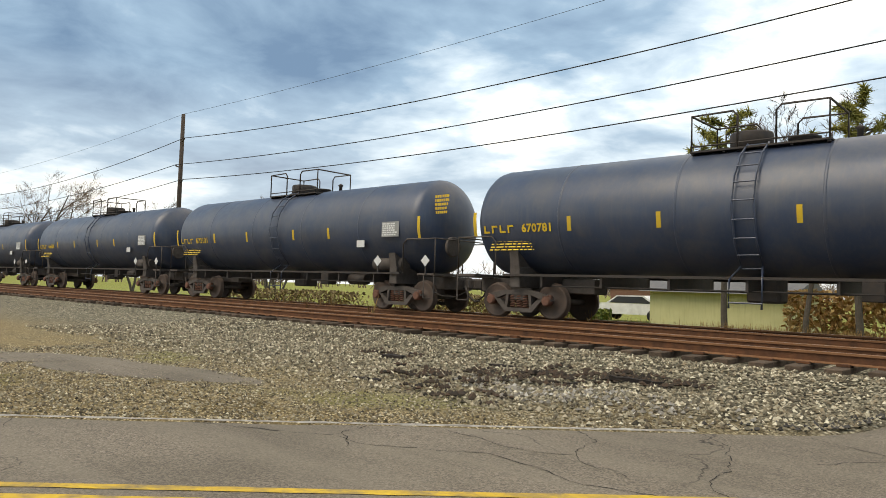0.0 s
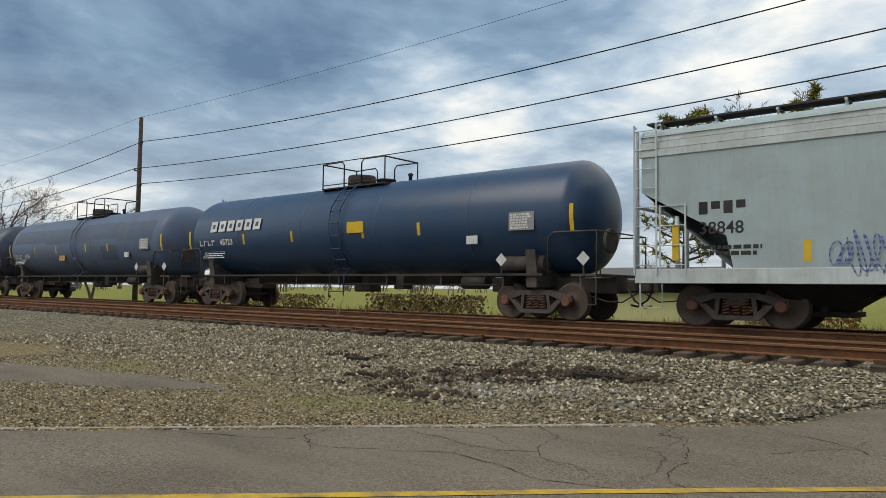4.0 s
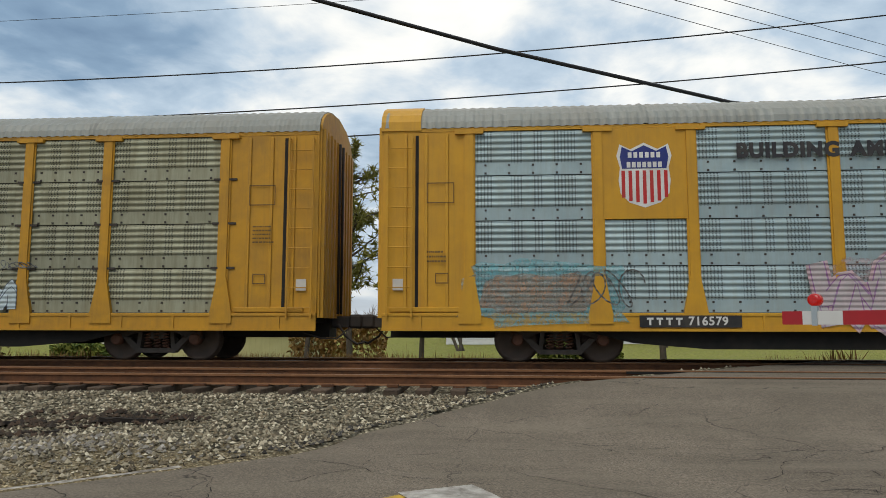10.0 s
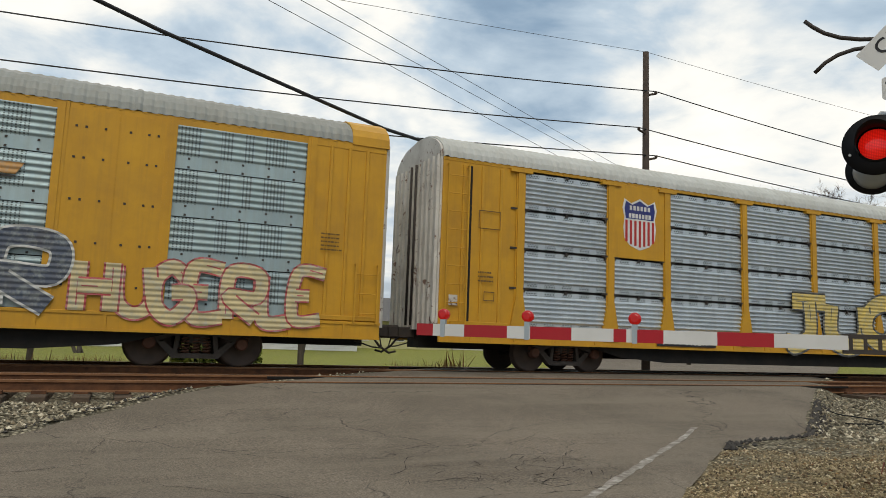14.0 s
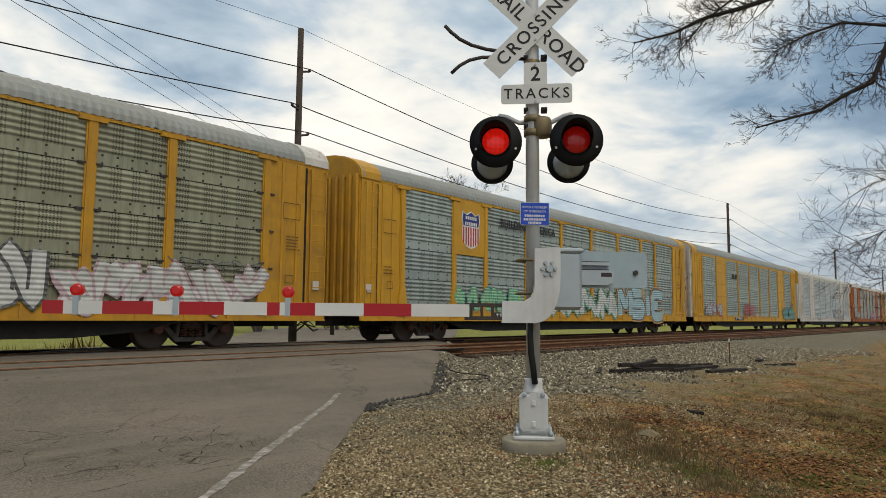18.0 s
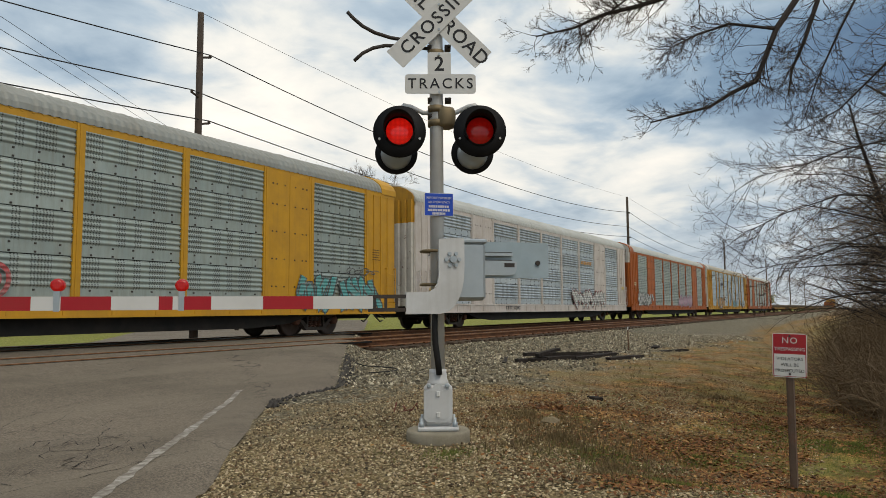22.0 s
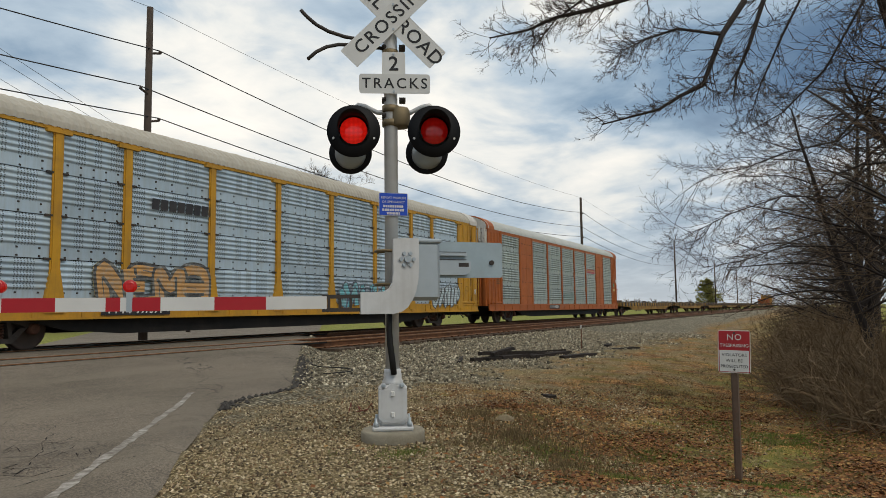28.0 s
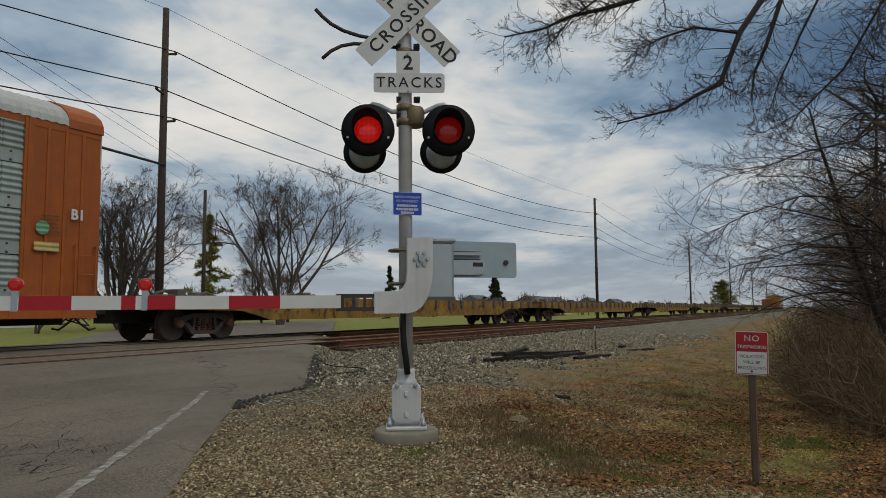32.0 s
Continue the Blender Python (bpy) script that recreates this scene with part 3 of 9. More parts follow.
def build_track(name, y, near):
    track = thing(name, "rusty railway track on timber ties and grey ballast", "railway track", kind="structure")
    for side in (-0.755, 0.755):
        part("rail", RAIL_MESH, None, track, "", Matrix.Translation((0, y + side, RAIL - 0.171)))
    lone = []
    for i in range(-300, 420):
        x = i * 0.52 + tie_rng.uniform(-0.04, 0.04)
        a, b = road_sides(y)
        if a + 0.6 < x < b - 0.6:
            continue
        m = Matrix.Translation((x, y + tie_rng.uniform(-0.09, 0.09), RAIL - 0.187 + tie_rng.uniform(-0.012, 0.006))) @ Matrix.Rotation(tie_rng.uniform(-0.025, 0.025), 4, "Z")
        if near and -75 < i < 150 or (not near and -40 < i < 30):
            part("tie", TIE_MESH, None, track, "", m)
        else:
            lone.append(m)
    bm = B()
    for m in lone:
        k = len(bm.verts)
        vs = box(bm, -0.115, 0.115, -1.3, 1.3, -0.17, 0.0)
        for v in vs:
            v.co = m @ v.co
    tagged(part("ties", bm, TIE, track), kind="stuff")
    bm = B()
    for i in range(-80, 160):
        x = i * 0.52
        a, b = road_sides(y)
        if a + 0.3 < x < b - 0.3:
            continue
        for side in (-0.755, 0.755):
            for s in (-0.125, 0.125):
                box(bm, x - 0.09, x + 0.09, y + side + s - 0.04, y + side + s + 0.04, RAIL - 0.187, RAIL - 0.155 + tie_rng.uniform(-0.01, 0.015))
    tagged(part("spikes_and_plates", bm, RAIL_RUST, track), kind="stuff")
    # black strips stand in for the shaded flangeways where the road covers the ties
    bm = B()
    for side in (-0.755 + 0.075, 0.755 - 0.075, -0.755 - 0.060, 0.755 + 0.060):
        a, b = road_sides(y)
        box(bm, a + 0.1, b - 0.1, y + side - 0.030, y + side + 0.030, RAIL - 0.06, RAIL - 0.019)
    part("flangeway", bm, CRACK, track, "black strip for the shaded flangeway beside the rail heads")
    return track


build_track("track_near", NEAR_TRACK, True)
build_track("track_far", FAR_TRACK, False)


def ballast_spot(x, y, rng):
    c = cover(x, y)
    return rng.uniform() < c[0]


def tan_spot(x, y, rng):
    c = cover(x, y)
    return rng.uniform() > max(c[0], c[1] * 0.8, c[2])


stones("ballast_stones", 30000, (-18, 3.0, 5.6, 10.8), 0.024, ground_level, STONE, "loose grey ballast stones beside the track", ballast_spot)
stones("ballast_stones", 18000, (9, 34, 4.0, 10.8), 0.028, ground_level, STONE, "loose grey ballast stones beside the track", ballast_spot)
stones("ballast_stones", 5000, (-17, 26, 13.4, 15.2), 0.026, ground_level, STONE, "grey ballast stones between the two tracks")
CRUMB = island_stone("asphalt_crumb", [(0.020, 0.019, 0.020), (0.055, 0.052, 0.050), (0.085, 0.080, 0.076), (0.035, 0.033, 0.034)])


def crumb_spot(x, y, rng):
    return in_road(x, y, 0.15 + 0.45 * rng.uniform() ** 2)


stones("asphalt_crumbs", 2600, (6.4, 12.2, 6.6, 10.4), 0.030, ground_level, CRUMB, "dark broken asphalt crumbs along the crossing's edge", crumb_spot)
stones("asphalt_crumbs", 1300, (-3.5, 1.5, 6.6, 10.8), 0.024, ground_level, CRUMB, "dark broken asphalt crumbs along the crossing's edge", crumb_spot)
GREY_PEBBLE = island_stone("grey_tan_pebble", [(0.026, 0.021, 0.014), (0.27, 0.233, 0.155), (0.48, 0.42, 0.295), (0.06, 0.047, 0.031), (0.22, 0.172, 0.108), (0.80, 0.72, 0.54)])
stones("gravel_stones", 26000, (-13, 0.5, 1.5, 8.8), 0.0130, ground_level, GREY_PEBBLE, "loose tan gravel along the road's edge", tan_spot)
stones("gravel_stones", 28000, (2.2, 10.5, 0.4, 7.4), 0.0125, ground_level, PEBBLE, "loose tan gravel round the signal's foot", tan_spot)

# ---- the train ----
TRUCK_GREY = material("truck_grime", (0.105, 0.088, 0.078), 0.85, second=(0.06, 0.048, 0.040), scale=5.0, bump=0.3, bump_scale=25)
TRUCK_RUST = material("axle_box_rust", (0.19, 0.085, 0.055), 0.85, second=(0.10, 0.05, 0.035), scale=8.0)
WHEEL_MAT = material("wheel_steel", (0.085, 0.065, 0.055), 0.7, metal=0.3, second=(0.13, 0.09, 0.07), scale=5.0)
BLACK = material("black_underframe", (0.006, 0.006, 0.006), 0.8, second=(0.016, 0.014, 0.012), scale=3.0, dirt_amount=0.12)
HOSE = material("black_rubber", (0.012, 0.012, 0.012), 0.7)
DARK_IRON = material("dark_iron", (0.030, 0.028, 0.028), 0.7, second=(0.06, 0.045, 0.035), scale=6.0)
CACHE = {}


def cached(key, make):
    if key not in CACHE:
        CACHE[key] = make()
    return CACHE[key]


def wheel_mesh():
    bm = B()
    turned(bm, [(0.10, -0.09), (0.12, -0.06), (0.30, -0.03), (0.40, -0.065), (0.455, -0.065), (0.458, 0.0), (0.46, 0.04), (0.49, 0.055), (0.49, 0.075), (0.40, 0.075), (0.30, 0.02), (0.10, 0.05)], 28, "y")
    return mesh_of(bm, "wheel", WHEEL_MAT)


def side_frame_mesh():
    bm = B()
    # cast side frame: a top chord, sloping ends, a spring window
    top = [(-1.06, 0.48), (-0.98, 0.60), (-0.78, 0.66), (-0.42, 0.74), (0.42, 0.74), (0.78, 0.66), (0.98, 0.60), (1.06, 0.48), (0.90, 0.44), (0.74, 0.50), (0.52, 0.58), (0.40, 0.62), (-0.40, 0.62), (-0.52, 0.58), (-0.74, 0.50), (-0.90, 0.44)]
    prism(bm, top, -0.08, 0.08, "y")
    low = [(-0.76, 0.50), (-0.60, 0.50), (-0.34, 0.27), (0.34, 0.27), (0.60, 0.50), (0.76, 0.50), (0.44, 0.17), (-0.44, 0.17)]
    prism(bm, low, -0.075, 0.075, "y")
    for s in (-1, 1):
        prism(bm, [(s * 0.36, 0.26), (s * 0.44, 0.26), (s * 0.40, 0.63), (s * 0.31, 0.63)], -0.07, 0.07, "y")
    return mesh_of(bm, "side_frame", TRUCK_GREY)


def spring_mesh():
    bm = B()
    tube(bm, [(0.075 * math.cos(i * 0.9), 0.075 * math.sin(i * 0.9), 0.27 + i * 0.0092) for i in range(38)], 0.019, 5)
    return mesh_of(bm, "spring", TRUCK_RUST)


def axle_box_mesh():
    bm = B()
    turned(bm, [(0.13, -0.10), (0.13, 0.05), (0.10, 0.09)], 14, "y")
    box(bm, -0.14, 0.14, -0.08, 0.02, 0.02, 0.16, 0.02)
    return mesh_of(bm, "axle_box", TRUCK_RUST)


def add_truck(car, x):
    truck = part("truck", cached("bolster", lambda: bolster_mesh()), None, car, "", Matrix.Translation((x, 0, 0)))
    for ax in (-0.89, 0.89):
        for s in (-1, 1):
            m = Matrix.Translation((ax, s * 0.755, 0.458)) @ Matrix.Rotation(math.pi if s > 0 else 0.0, 4, "Z")
            part("wheel", cached("wheel", wheel_mesh), None, truck, "", m)
            part("axle_box", cached("axle_box", axle_box_mesh), None, truck, "", Matrix.Translation((ax, s * 1.06, 0.47)) @ Matrix.Rotation(math.pi if s > 0 else 0.0, 4, "Z") @ Matrix.Rotation(math.pi, 4, "Z"))
    for s in (-1, 1):
        part("side_frame", cached("side_frame", side_frame_mesh), None, truck, "", Matrix.Translation((0, s * 1.0, 0)))
        for k in (-0.2, 0.0, 0.2):
            part("spring", cached("spring", spring_mesh), None, truck, "", Matrix.Translation((k, s * 1.0, 0)))


def bolster_mesh():
    bm = B()
    box(bm, -0.22, 0.22, -1.05, 1.05, 0.46, 0.72, 0.03)
    for ax in (-0.89, 0.89):
        rod(bm, (ax, -0.95, 0.458), (ax, 0.95, 0.458), 0.08, 10)
        box(bm, ax - 0.06 + (0.55 if ax < 0 else -0.55), ax + 0.06 + (0.55 if ax < 0 else -0.55), -0.85, 0.85, 0.38, 0.5)
    return mesh_of(bm, "bolster", TRUCK_GREY)


def coupler_mesh():
    bm = B()
    box(bm, -0.75, 0.35, -0.10, 0.10, 0.72, 0.98, 0.02)
    box(bm, 0.30, 0.62, -0.20, 0.16, 0.70, 1.02, 0.05)
    tube(bm, [(0.1, -0.35, 0.80), (0.3, -0.42, 0.52), (0.55, -0.42, 0.36), (0.72, -0.40, 0.40)], 0.028, 6)
    tube(bm, [(-0.5, -1.1, 0.62), (-0.1, -1.12, 0.50), (0.2, -0.9, 0.48), (0.35, -0.3, 0.72)], 0.018, 5)
    return mesh_of(bm, "coupler", DARK_IRON)


def add_couplers(car, half):
    for s in (-1, 1):
        part("coupler", cached("coupler", coupler_mesh), None, car, "", Matrix.Translation((s * (half - 0.25), 0, 0)) @ Matrix.Rotation(0 if s > 0 else math.pi, 4, "Z"))


def ladder_mesh(w, z0, z1, step, mat, rail=True):
    bm = B()
    if rail:
        for x in (-w / 2, w / 2):
            box(bm, x - 0.018, x + 0.018, -0.10, -0.080, z0, z1)
            for z in (z0 + 0.05, z1 - 0.05):
                box(bm, x - 0.02, x + 0.02, -0.08, 0.0, z - 0.02, z + 0.02)
    z = z0 + step / 2
    while z < z1:
        rod(bm, (-w / 2, -0.088, z), (w / 2, -0.088, z), 0.012, 6)
        z += step
    return mesh_of(bm, "ladder", mat)


def flat_shape(outline, mat, key, depth=0.003):
    """A thin plate or a patch of paint, drawn in x and z, facing -y."""
    def make():
        bm = B()
        prism(bm, outline, 0.0, -depth, "y")
        return mesh_of(bm, "patch", mat)
    return cached(key, make)


def paint_mat(name, color, rough=0.65):
    return cached(("paint", name), lambda: material(name, color, rough, second=tuple(c * 0.78 for c in color), scale=2.5, dirt_amount=0.25, dirt=(0.13, 0.11, 0.085)))


def patch(car, name, x, y, z, outline, mat, label="", depth=0.003):
    key = (name, tuple(outline), mat.name, depth)
    return part(name, flat_shape(outline, mat, key, depth), None, car, label, Matrix.Translation((x, y, z)))


def rect(w, h):
    return [(-w / 2, -h / 2), (w / 2, -h / 2), (w / 2, h / 2), (-w / 2, h / 2)]


def bars(car, x, y, z, w, h, rows, mat, label="", seed=1, gap=0.35):
    """Small writing that nobody can read: rows of bars, in one mesh."""
    rng = random.Random(seed)
    bm = B()
    step = h / rows
    for r in range(rows):
        zz = h / 2 - (r + 0.5) * step
        u = -w / 2
        end = w / 2 * rng.uniform(0.5, 1.0)
        while u < end:
            k = rng.uniform(0.05, 0.16) * w
            box(bm, u, min(end, u + k), -0.002, 0.0, zz - step * (1 - gap) / 2, zz + step * (1 - gap) / 2)
            u += k + 0.03 * w
    return tagged(part("stencil", bm, mat, car, label, Matrix.Translation((x, y, z))), kind="stuff")


def blob(bm, pts, y, idx):
    vs = [bm.verts.new((u, y, v)) for u, v in pts]
    f = bm.faces.new(vs)
    f.material_index = idx
    f.normal_update()
    if f.normal.y > 0:
        f.normal_flip()
    bmesh.ops.triangulate(bm, faces=[f])


def ribbon(bm, pts, w, y, idx, closed=True):
    k = len(pts)
    edge = []
    for i, (u, v) in enumerate(pts):
        a, b = pts[i - 1 if closed or i else 0], pts[(i + 1) % k if closed or i < k - 1 else i]
        d = Vector((b[0] - a[0], b[1] - a[1]))
        d = d.normalized() if d.length > 1e-6 else Vector((1, 0))
        edge.append([bm.verts.new((u - d.y * s * w / 2, y - 0.0001 * i, v + d.x * s * w / 2)) for s in (-1, 1)])
    for i in range(k if closed else k - 1):
        a, b = edge[i], edge[(i + 1) % k]
        f = bm.faces.new((a[0], b[0], b[1], a[1]))
        f.material_index = idx
        f.normal_update()
        if f.normal.y > 0:
            f.normal_flip()


def stroke_path(rng, cx, cz, w, h, lean):
    """A bent stroke over a small grid, rounded at its corners."""
    k = rng.choice((4, 5, 5, 6))
    cols, rows = (-0.42, 0.0, 0.42), (-0.46, -0.1, 0.2, 0.46)
    pts, last = [], None
    for i in range(k):
        for _ in range(9):
            p = (rng.choice(cols), rng.choice(rows[:2] if (i % 2 == 0) else rows[2:]))
            if last is None or (p != last and abs(p[0] - last[0]) < 0.6):
                break
        pts.append(p)
        last = p
    pts = [(cx + u * w + lean * v * h, cz + v * h) for u, v in pts]
    fine = []
    for i in range(len(pts) - 1):
        p0, p1, p2, p3 = pts[max(0, i - 1)], pts[i], pts[i + 1], pts[min(len(pts) - 1, i + 2)]
        for j in range(7):
            t = j / 7
            fine.append(tuple(p1[c] + 0.5 * t * ((p2[c] - p0[c]) * 0.5 + t * ((2 * p0[c] - 5 * p1[c] + 4 * p2[c] - p3[c]) * 0.5 + t * (3 * p1[c] - p0[c] - 3 * p2[c] + p3[c]) * 0.5)) + 0.5 * t * (p2[c] - p1[c]) for c in (0, 1)))
    return fine + [pts[-1]]


STROKES = {"A": "00 04 24 20|02 22", "B": "00 04 14 23 12 02|12 21 10 00", "D": "00 04 14 22 10 00", "E": "24 04 00 20|02 12", "I": "10 14", "K": "00 04|24 02 20", "L": "04 00 20", "M": "00 04 12 24 20", "N": "00 04 20 24", "O": "10 01 03 14 23 21 10", "R": "00 04 24 22 02 20", "S": "24 04 02 22 20 00", "T": "04 24|14 10", "U": "04 01 10 21 24", "C": "23 14 03 01 10 21", "P": "00 04 24 22 02", "H": "00 04|24 20|02 22", "G": "23 14 03 01 10 21 22 12", "Y": "04 12 24|12 10", "J": "04 24|14 11 00 01"}


def letter_paths(ch, cx, cz, w, h, lean, rng):
    """The bent strokes of one letter, rounded at their corners; a blank is a wild shape that is no letter."""
    if ch == " ":
        return [stroke_path(rng, cx, cz, w * 1.1, h, lean), stroke_path(rng, cx, cz, w * 0.9, h * 0.9, lean)]
    out = []
    for run in STROKES[ch].split("|"):
        pts = [((int(p[0]) - 1) * 0.40, (int(p[1]) - 2) * 0.21) for p in run.split()]
        pts = [(cx + u * w + lean * v * h, cz + v * h) for u, v in pts]
        fine = []
        for i in range(len(pts) - 1):
            p0, p1, p2, p3 = pts[max(0, i - 1)], pts[i], pts[i + 1], pts[min(len(pts) - 1, i + 2)]
            for j in range(7):
                t = j / 7
                fine.append(tuple(p1[c] + 0.5 * t * (p2[c] - p0[c] + t * (2 * p0[c] - 5 * p1[c] + 4 * p2[c] - p3[c] + t * (3 * p1[c] - p0[c] - 3 * p2[c] + p3[c]))) for c in (0, 1)))
        out.append(fine + [pts[-1]])
    return out


def graffiti(car, x0, x1, z0, z1, fill, line, text, seed, y=-1.613, wild=0.25, halo=None, thin=1.0, label="", accent=None, fat=0.34):
    """Sprayed fat letters side by side: halo, outline, fill and shine."""
    rng = random.Random(seed)
    bm = B()
    if isinstance(text, int):
        text = " " * text
    w, h = (x1 - x0) / len(text), z1 - z0
    mats = [fill, line, halo or fill, accent or line]
    for k, ch in enumerate(text):
        cx, cz = x0 + (k + 0.5) * w, (z0 + z1) / 2 + rng.uniform(-0.06, 0.06) * h
        lean = rng.uniform(-wild, wild)
        yy = y - 0.0008 * k
        broad = min(w, h) * fat * rng.uniform(0.9, 1.1)
        grow = rng.uniform(0.92, 1.08)
        for s, path in enumerate(letter_paths(ch, cx, cz, w * 1.06, h * 0.88 * grow, lean, rng)):
            yy -= 0.0024 * s
            if halo:
                ribbon(bm, path, broad * 1.6, yy + 0.005, 2, False)
            if fill is line:
                off = broad * 0.42
                left, right = [], []
                for i, (u, v) in enumerate(path):
                    a, b = path[max(0, i - 1)], path[min(len(path) - 1, i + 1)]
                    d = Vector((b[0] - a[0], b[1] - a[1]))
                    d = d.normalized() if d.length > 1e-6 else Vector((1, 0))
                    left.append((u - d.y * off, v + d.x * off))
                    right.append((u + d.y * off, v - d.x * off))
                ribbon(bm, left + right[::-1], 0.05 * thin, yy - 0.002 - 0.0002 * s, 1)
                continue
            ribbon(bm, path, broad + 0.13 * thin, yy + 0.0004, 1, False)
            ribbon(bm, path, broad, yy, 0, False)
            if accent:
                ribbon(bm, path[len(path) // 2:], broad * 0.5, yy - 0.0003, 3, False)
            else:
                ribbon(bm, path[1:5], 0.025, yy - 0.0003, 1, False)
    return tagged(part("graffiti", bm, mats, car, label), label, kind="stuff")


def spray_cloud(car, x0, x1, z0, z1, mat, seed, y=-1.611, count=5, label=""):
    """A ragged sprayed patch of colour behind the letters."""
    rng = random.Random(seed)
    pts, k = [], 26
    for i in range(k):
        a = 2 * math.pi * i / k
        r = rng.uniform(0.82, 1.08)
        c, s = math.cos(a), math.sin(a)
        pts.append(((x0 + x1) / 2 + (x1 - x0) / 2 * r * math.copysign(abs(c) ** 0.6, c), (z0 + z1) / 2 + (z1 - z0) / 2 * r * math.copysign(abs(s) ** 0.6, s)))
    bm = B()
    blob(bm, pts, y, 0)
    return tagged(part("graffiti", bm, mat, car, label), label, kind="stuff")


def tag_scrawl(car, x0, x1, z0, z1, mat, seed, y=-1.613, strokes=6, w=0.022, label=""):
    rng = random.Random(seed)
    bm = B()
    for k in range(strokes):
        u = x0 + (x1 - x0) * k / strokes
        pts = []
        a, b = rng.uniform(0.4, 1.0), rng.uniform(0, 6.28)
        for i in range(22):
            t = i / 21
            pts.append((u + (x1 - x0) / strokes * (t * 1.1 + 0.45 * math.sin(t * 11 + b)), (z0 + z1) / 2 + (z1 - z0) / 2 * a * math.sin(t * 9 + b * 2)))
        ribbon(bm, pts, w, y - 0.0005 * k, 0, closed=False)
    return tagged(part("graffiti", bm, mat, car, label), label, kind="stuff")


# -- auto racks --
def rack_panel_material(name, base, second, metal, dirt, amount, holes=True, rough=0.45):
    m = bpy.data.materials.new(name)
    m.use_nodes = True
    n = Nodes(m.node_tree)
    co = n.add("ShaderNodeTexCoord").outputs["Object"]
    info = n.add("ShaderNodeObjectInfo").outputs["Random"]
    off = n.add("ShaderNodeCombineXYZ", i0=n.math("MULTIPLY", info, 53.0), i1=0.0, i2=n.math("MULTIPLY", info, 29.0)).outputs[0]
    sh = n.add("ShaderNodeVectorMath", {"operation": "ADD"}, i0=co, i1=off).outputs[0]
    col = n.mix(n.ramp(n.noise(sh, 1.3, 6.0, 0.65), [(0.3, 0.0), (0.7, 1.0)]), (*base, 1), (*second, 1))
    wide = n.add("ShaderNodeMapping", Vector=sh, Scale=(5.0, 5.0, 0.5)).outputs[0]
    s = n.ramp(n.noise(wide, 1.8, 6.0, 0.65), [(0.42, 0.0), (0.72, amount)])
    col = n.mix(s, col, (*dirt, 1))
    t = n.math("ADD", n.math("MULTIPLY", info, 0.22), 0.89)
    col = n.mix(1.0, col, n.add("ShaderNodeCombineXYZ", i0=t, i1=t, i2=t).outputs[0], "MULTIPLY")
    if holes:
        # punched holes: rows beside the seams of a strip sheet, columns all over a plain one
        xyz = n.add("ShaderNodeSeparateXYZ", i0=co)
        x, z = xyz.outputs[0], xyz.outputs[2]
        du, dv = (0.075, 0.052) if holes == "strip" else (0.070, 0.048)
        row = n.math("FLOOR", n.math("DIVIDE", z, dv))
        odd = n.math("MULTIPLY", n.math("MODULO", row, 2.0), 0.5 if holes == "strip" else 0.0)
        u = n.math("SUBTRACT", n.math("FRACT", n.math("ADD", n.math("DIVIDE", x, du), odd)), 0.5)
        v = n.math("SUBTRACT", n.math("FRACT", n.math("DIVIDE", z, dv)), 0.5)
        d = n.math("SQRT", n.math("ADD", n.math("MULTIPLY", u, u), n.math("MULTIPLY", n.math("MULTIPLY", v, v), 0.6)))
        dot = n.math("LESS_THAN", d, 0.31 if holes == "strip" else 0.25)
        if holes == "strip":
            group = n.math("MULTIPLY", n.math("GREATER_THAN", n.math("SINE", n.math("ADD", n.math("MULTIPLY", x, 12.5), 0.8)), -0.30), n.math("GREATER_THAN", n.math("ABSOLUTE", n.math("SUBTRACT", z, 0.468)), 0.335))
        else:
            group = n.math("MULTIPLY", n.math("GREATER_THAN", n.math("SINE", n.math("ADD", n.math("MULTIPLY", x, 11.0), n.math("MULTIPLY", n.math("SINE", n.math("MULTIPLY", x, 3.7)), 1.4))), -0.10), n.math("GREATER_THAN", z, 0.27))
        col = n.mix(n.math("MULTIPLY", n.math("MULTIPLY", dot, group), 0.85 if holes == "strip" else 0.75), col, (0.012, 0.012, 0.012, 1))
    b = n.add("ShaderNodeBsdfPrincipled", Base_Color=col, Roughness=n.math("ADD", n.math("MULTIPLY", s, 0.4), rough, True), Metallic=n.math("MULTIPLY", n.math("SUBTRACT", 1.0, s), metal))
    n.tree.links.new(n.add("ShaderNodeBump", Strength=0.12, Distance=0.01, Height=n.noise(sh, 9.0, 3.0)).outputs[0], b.inputs["Normal"])
    n.add("ShaderNodeOutputMaterial", i0=b.outputs[0])
    return m


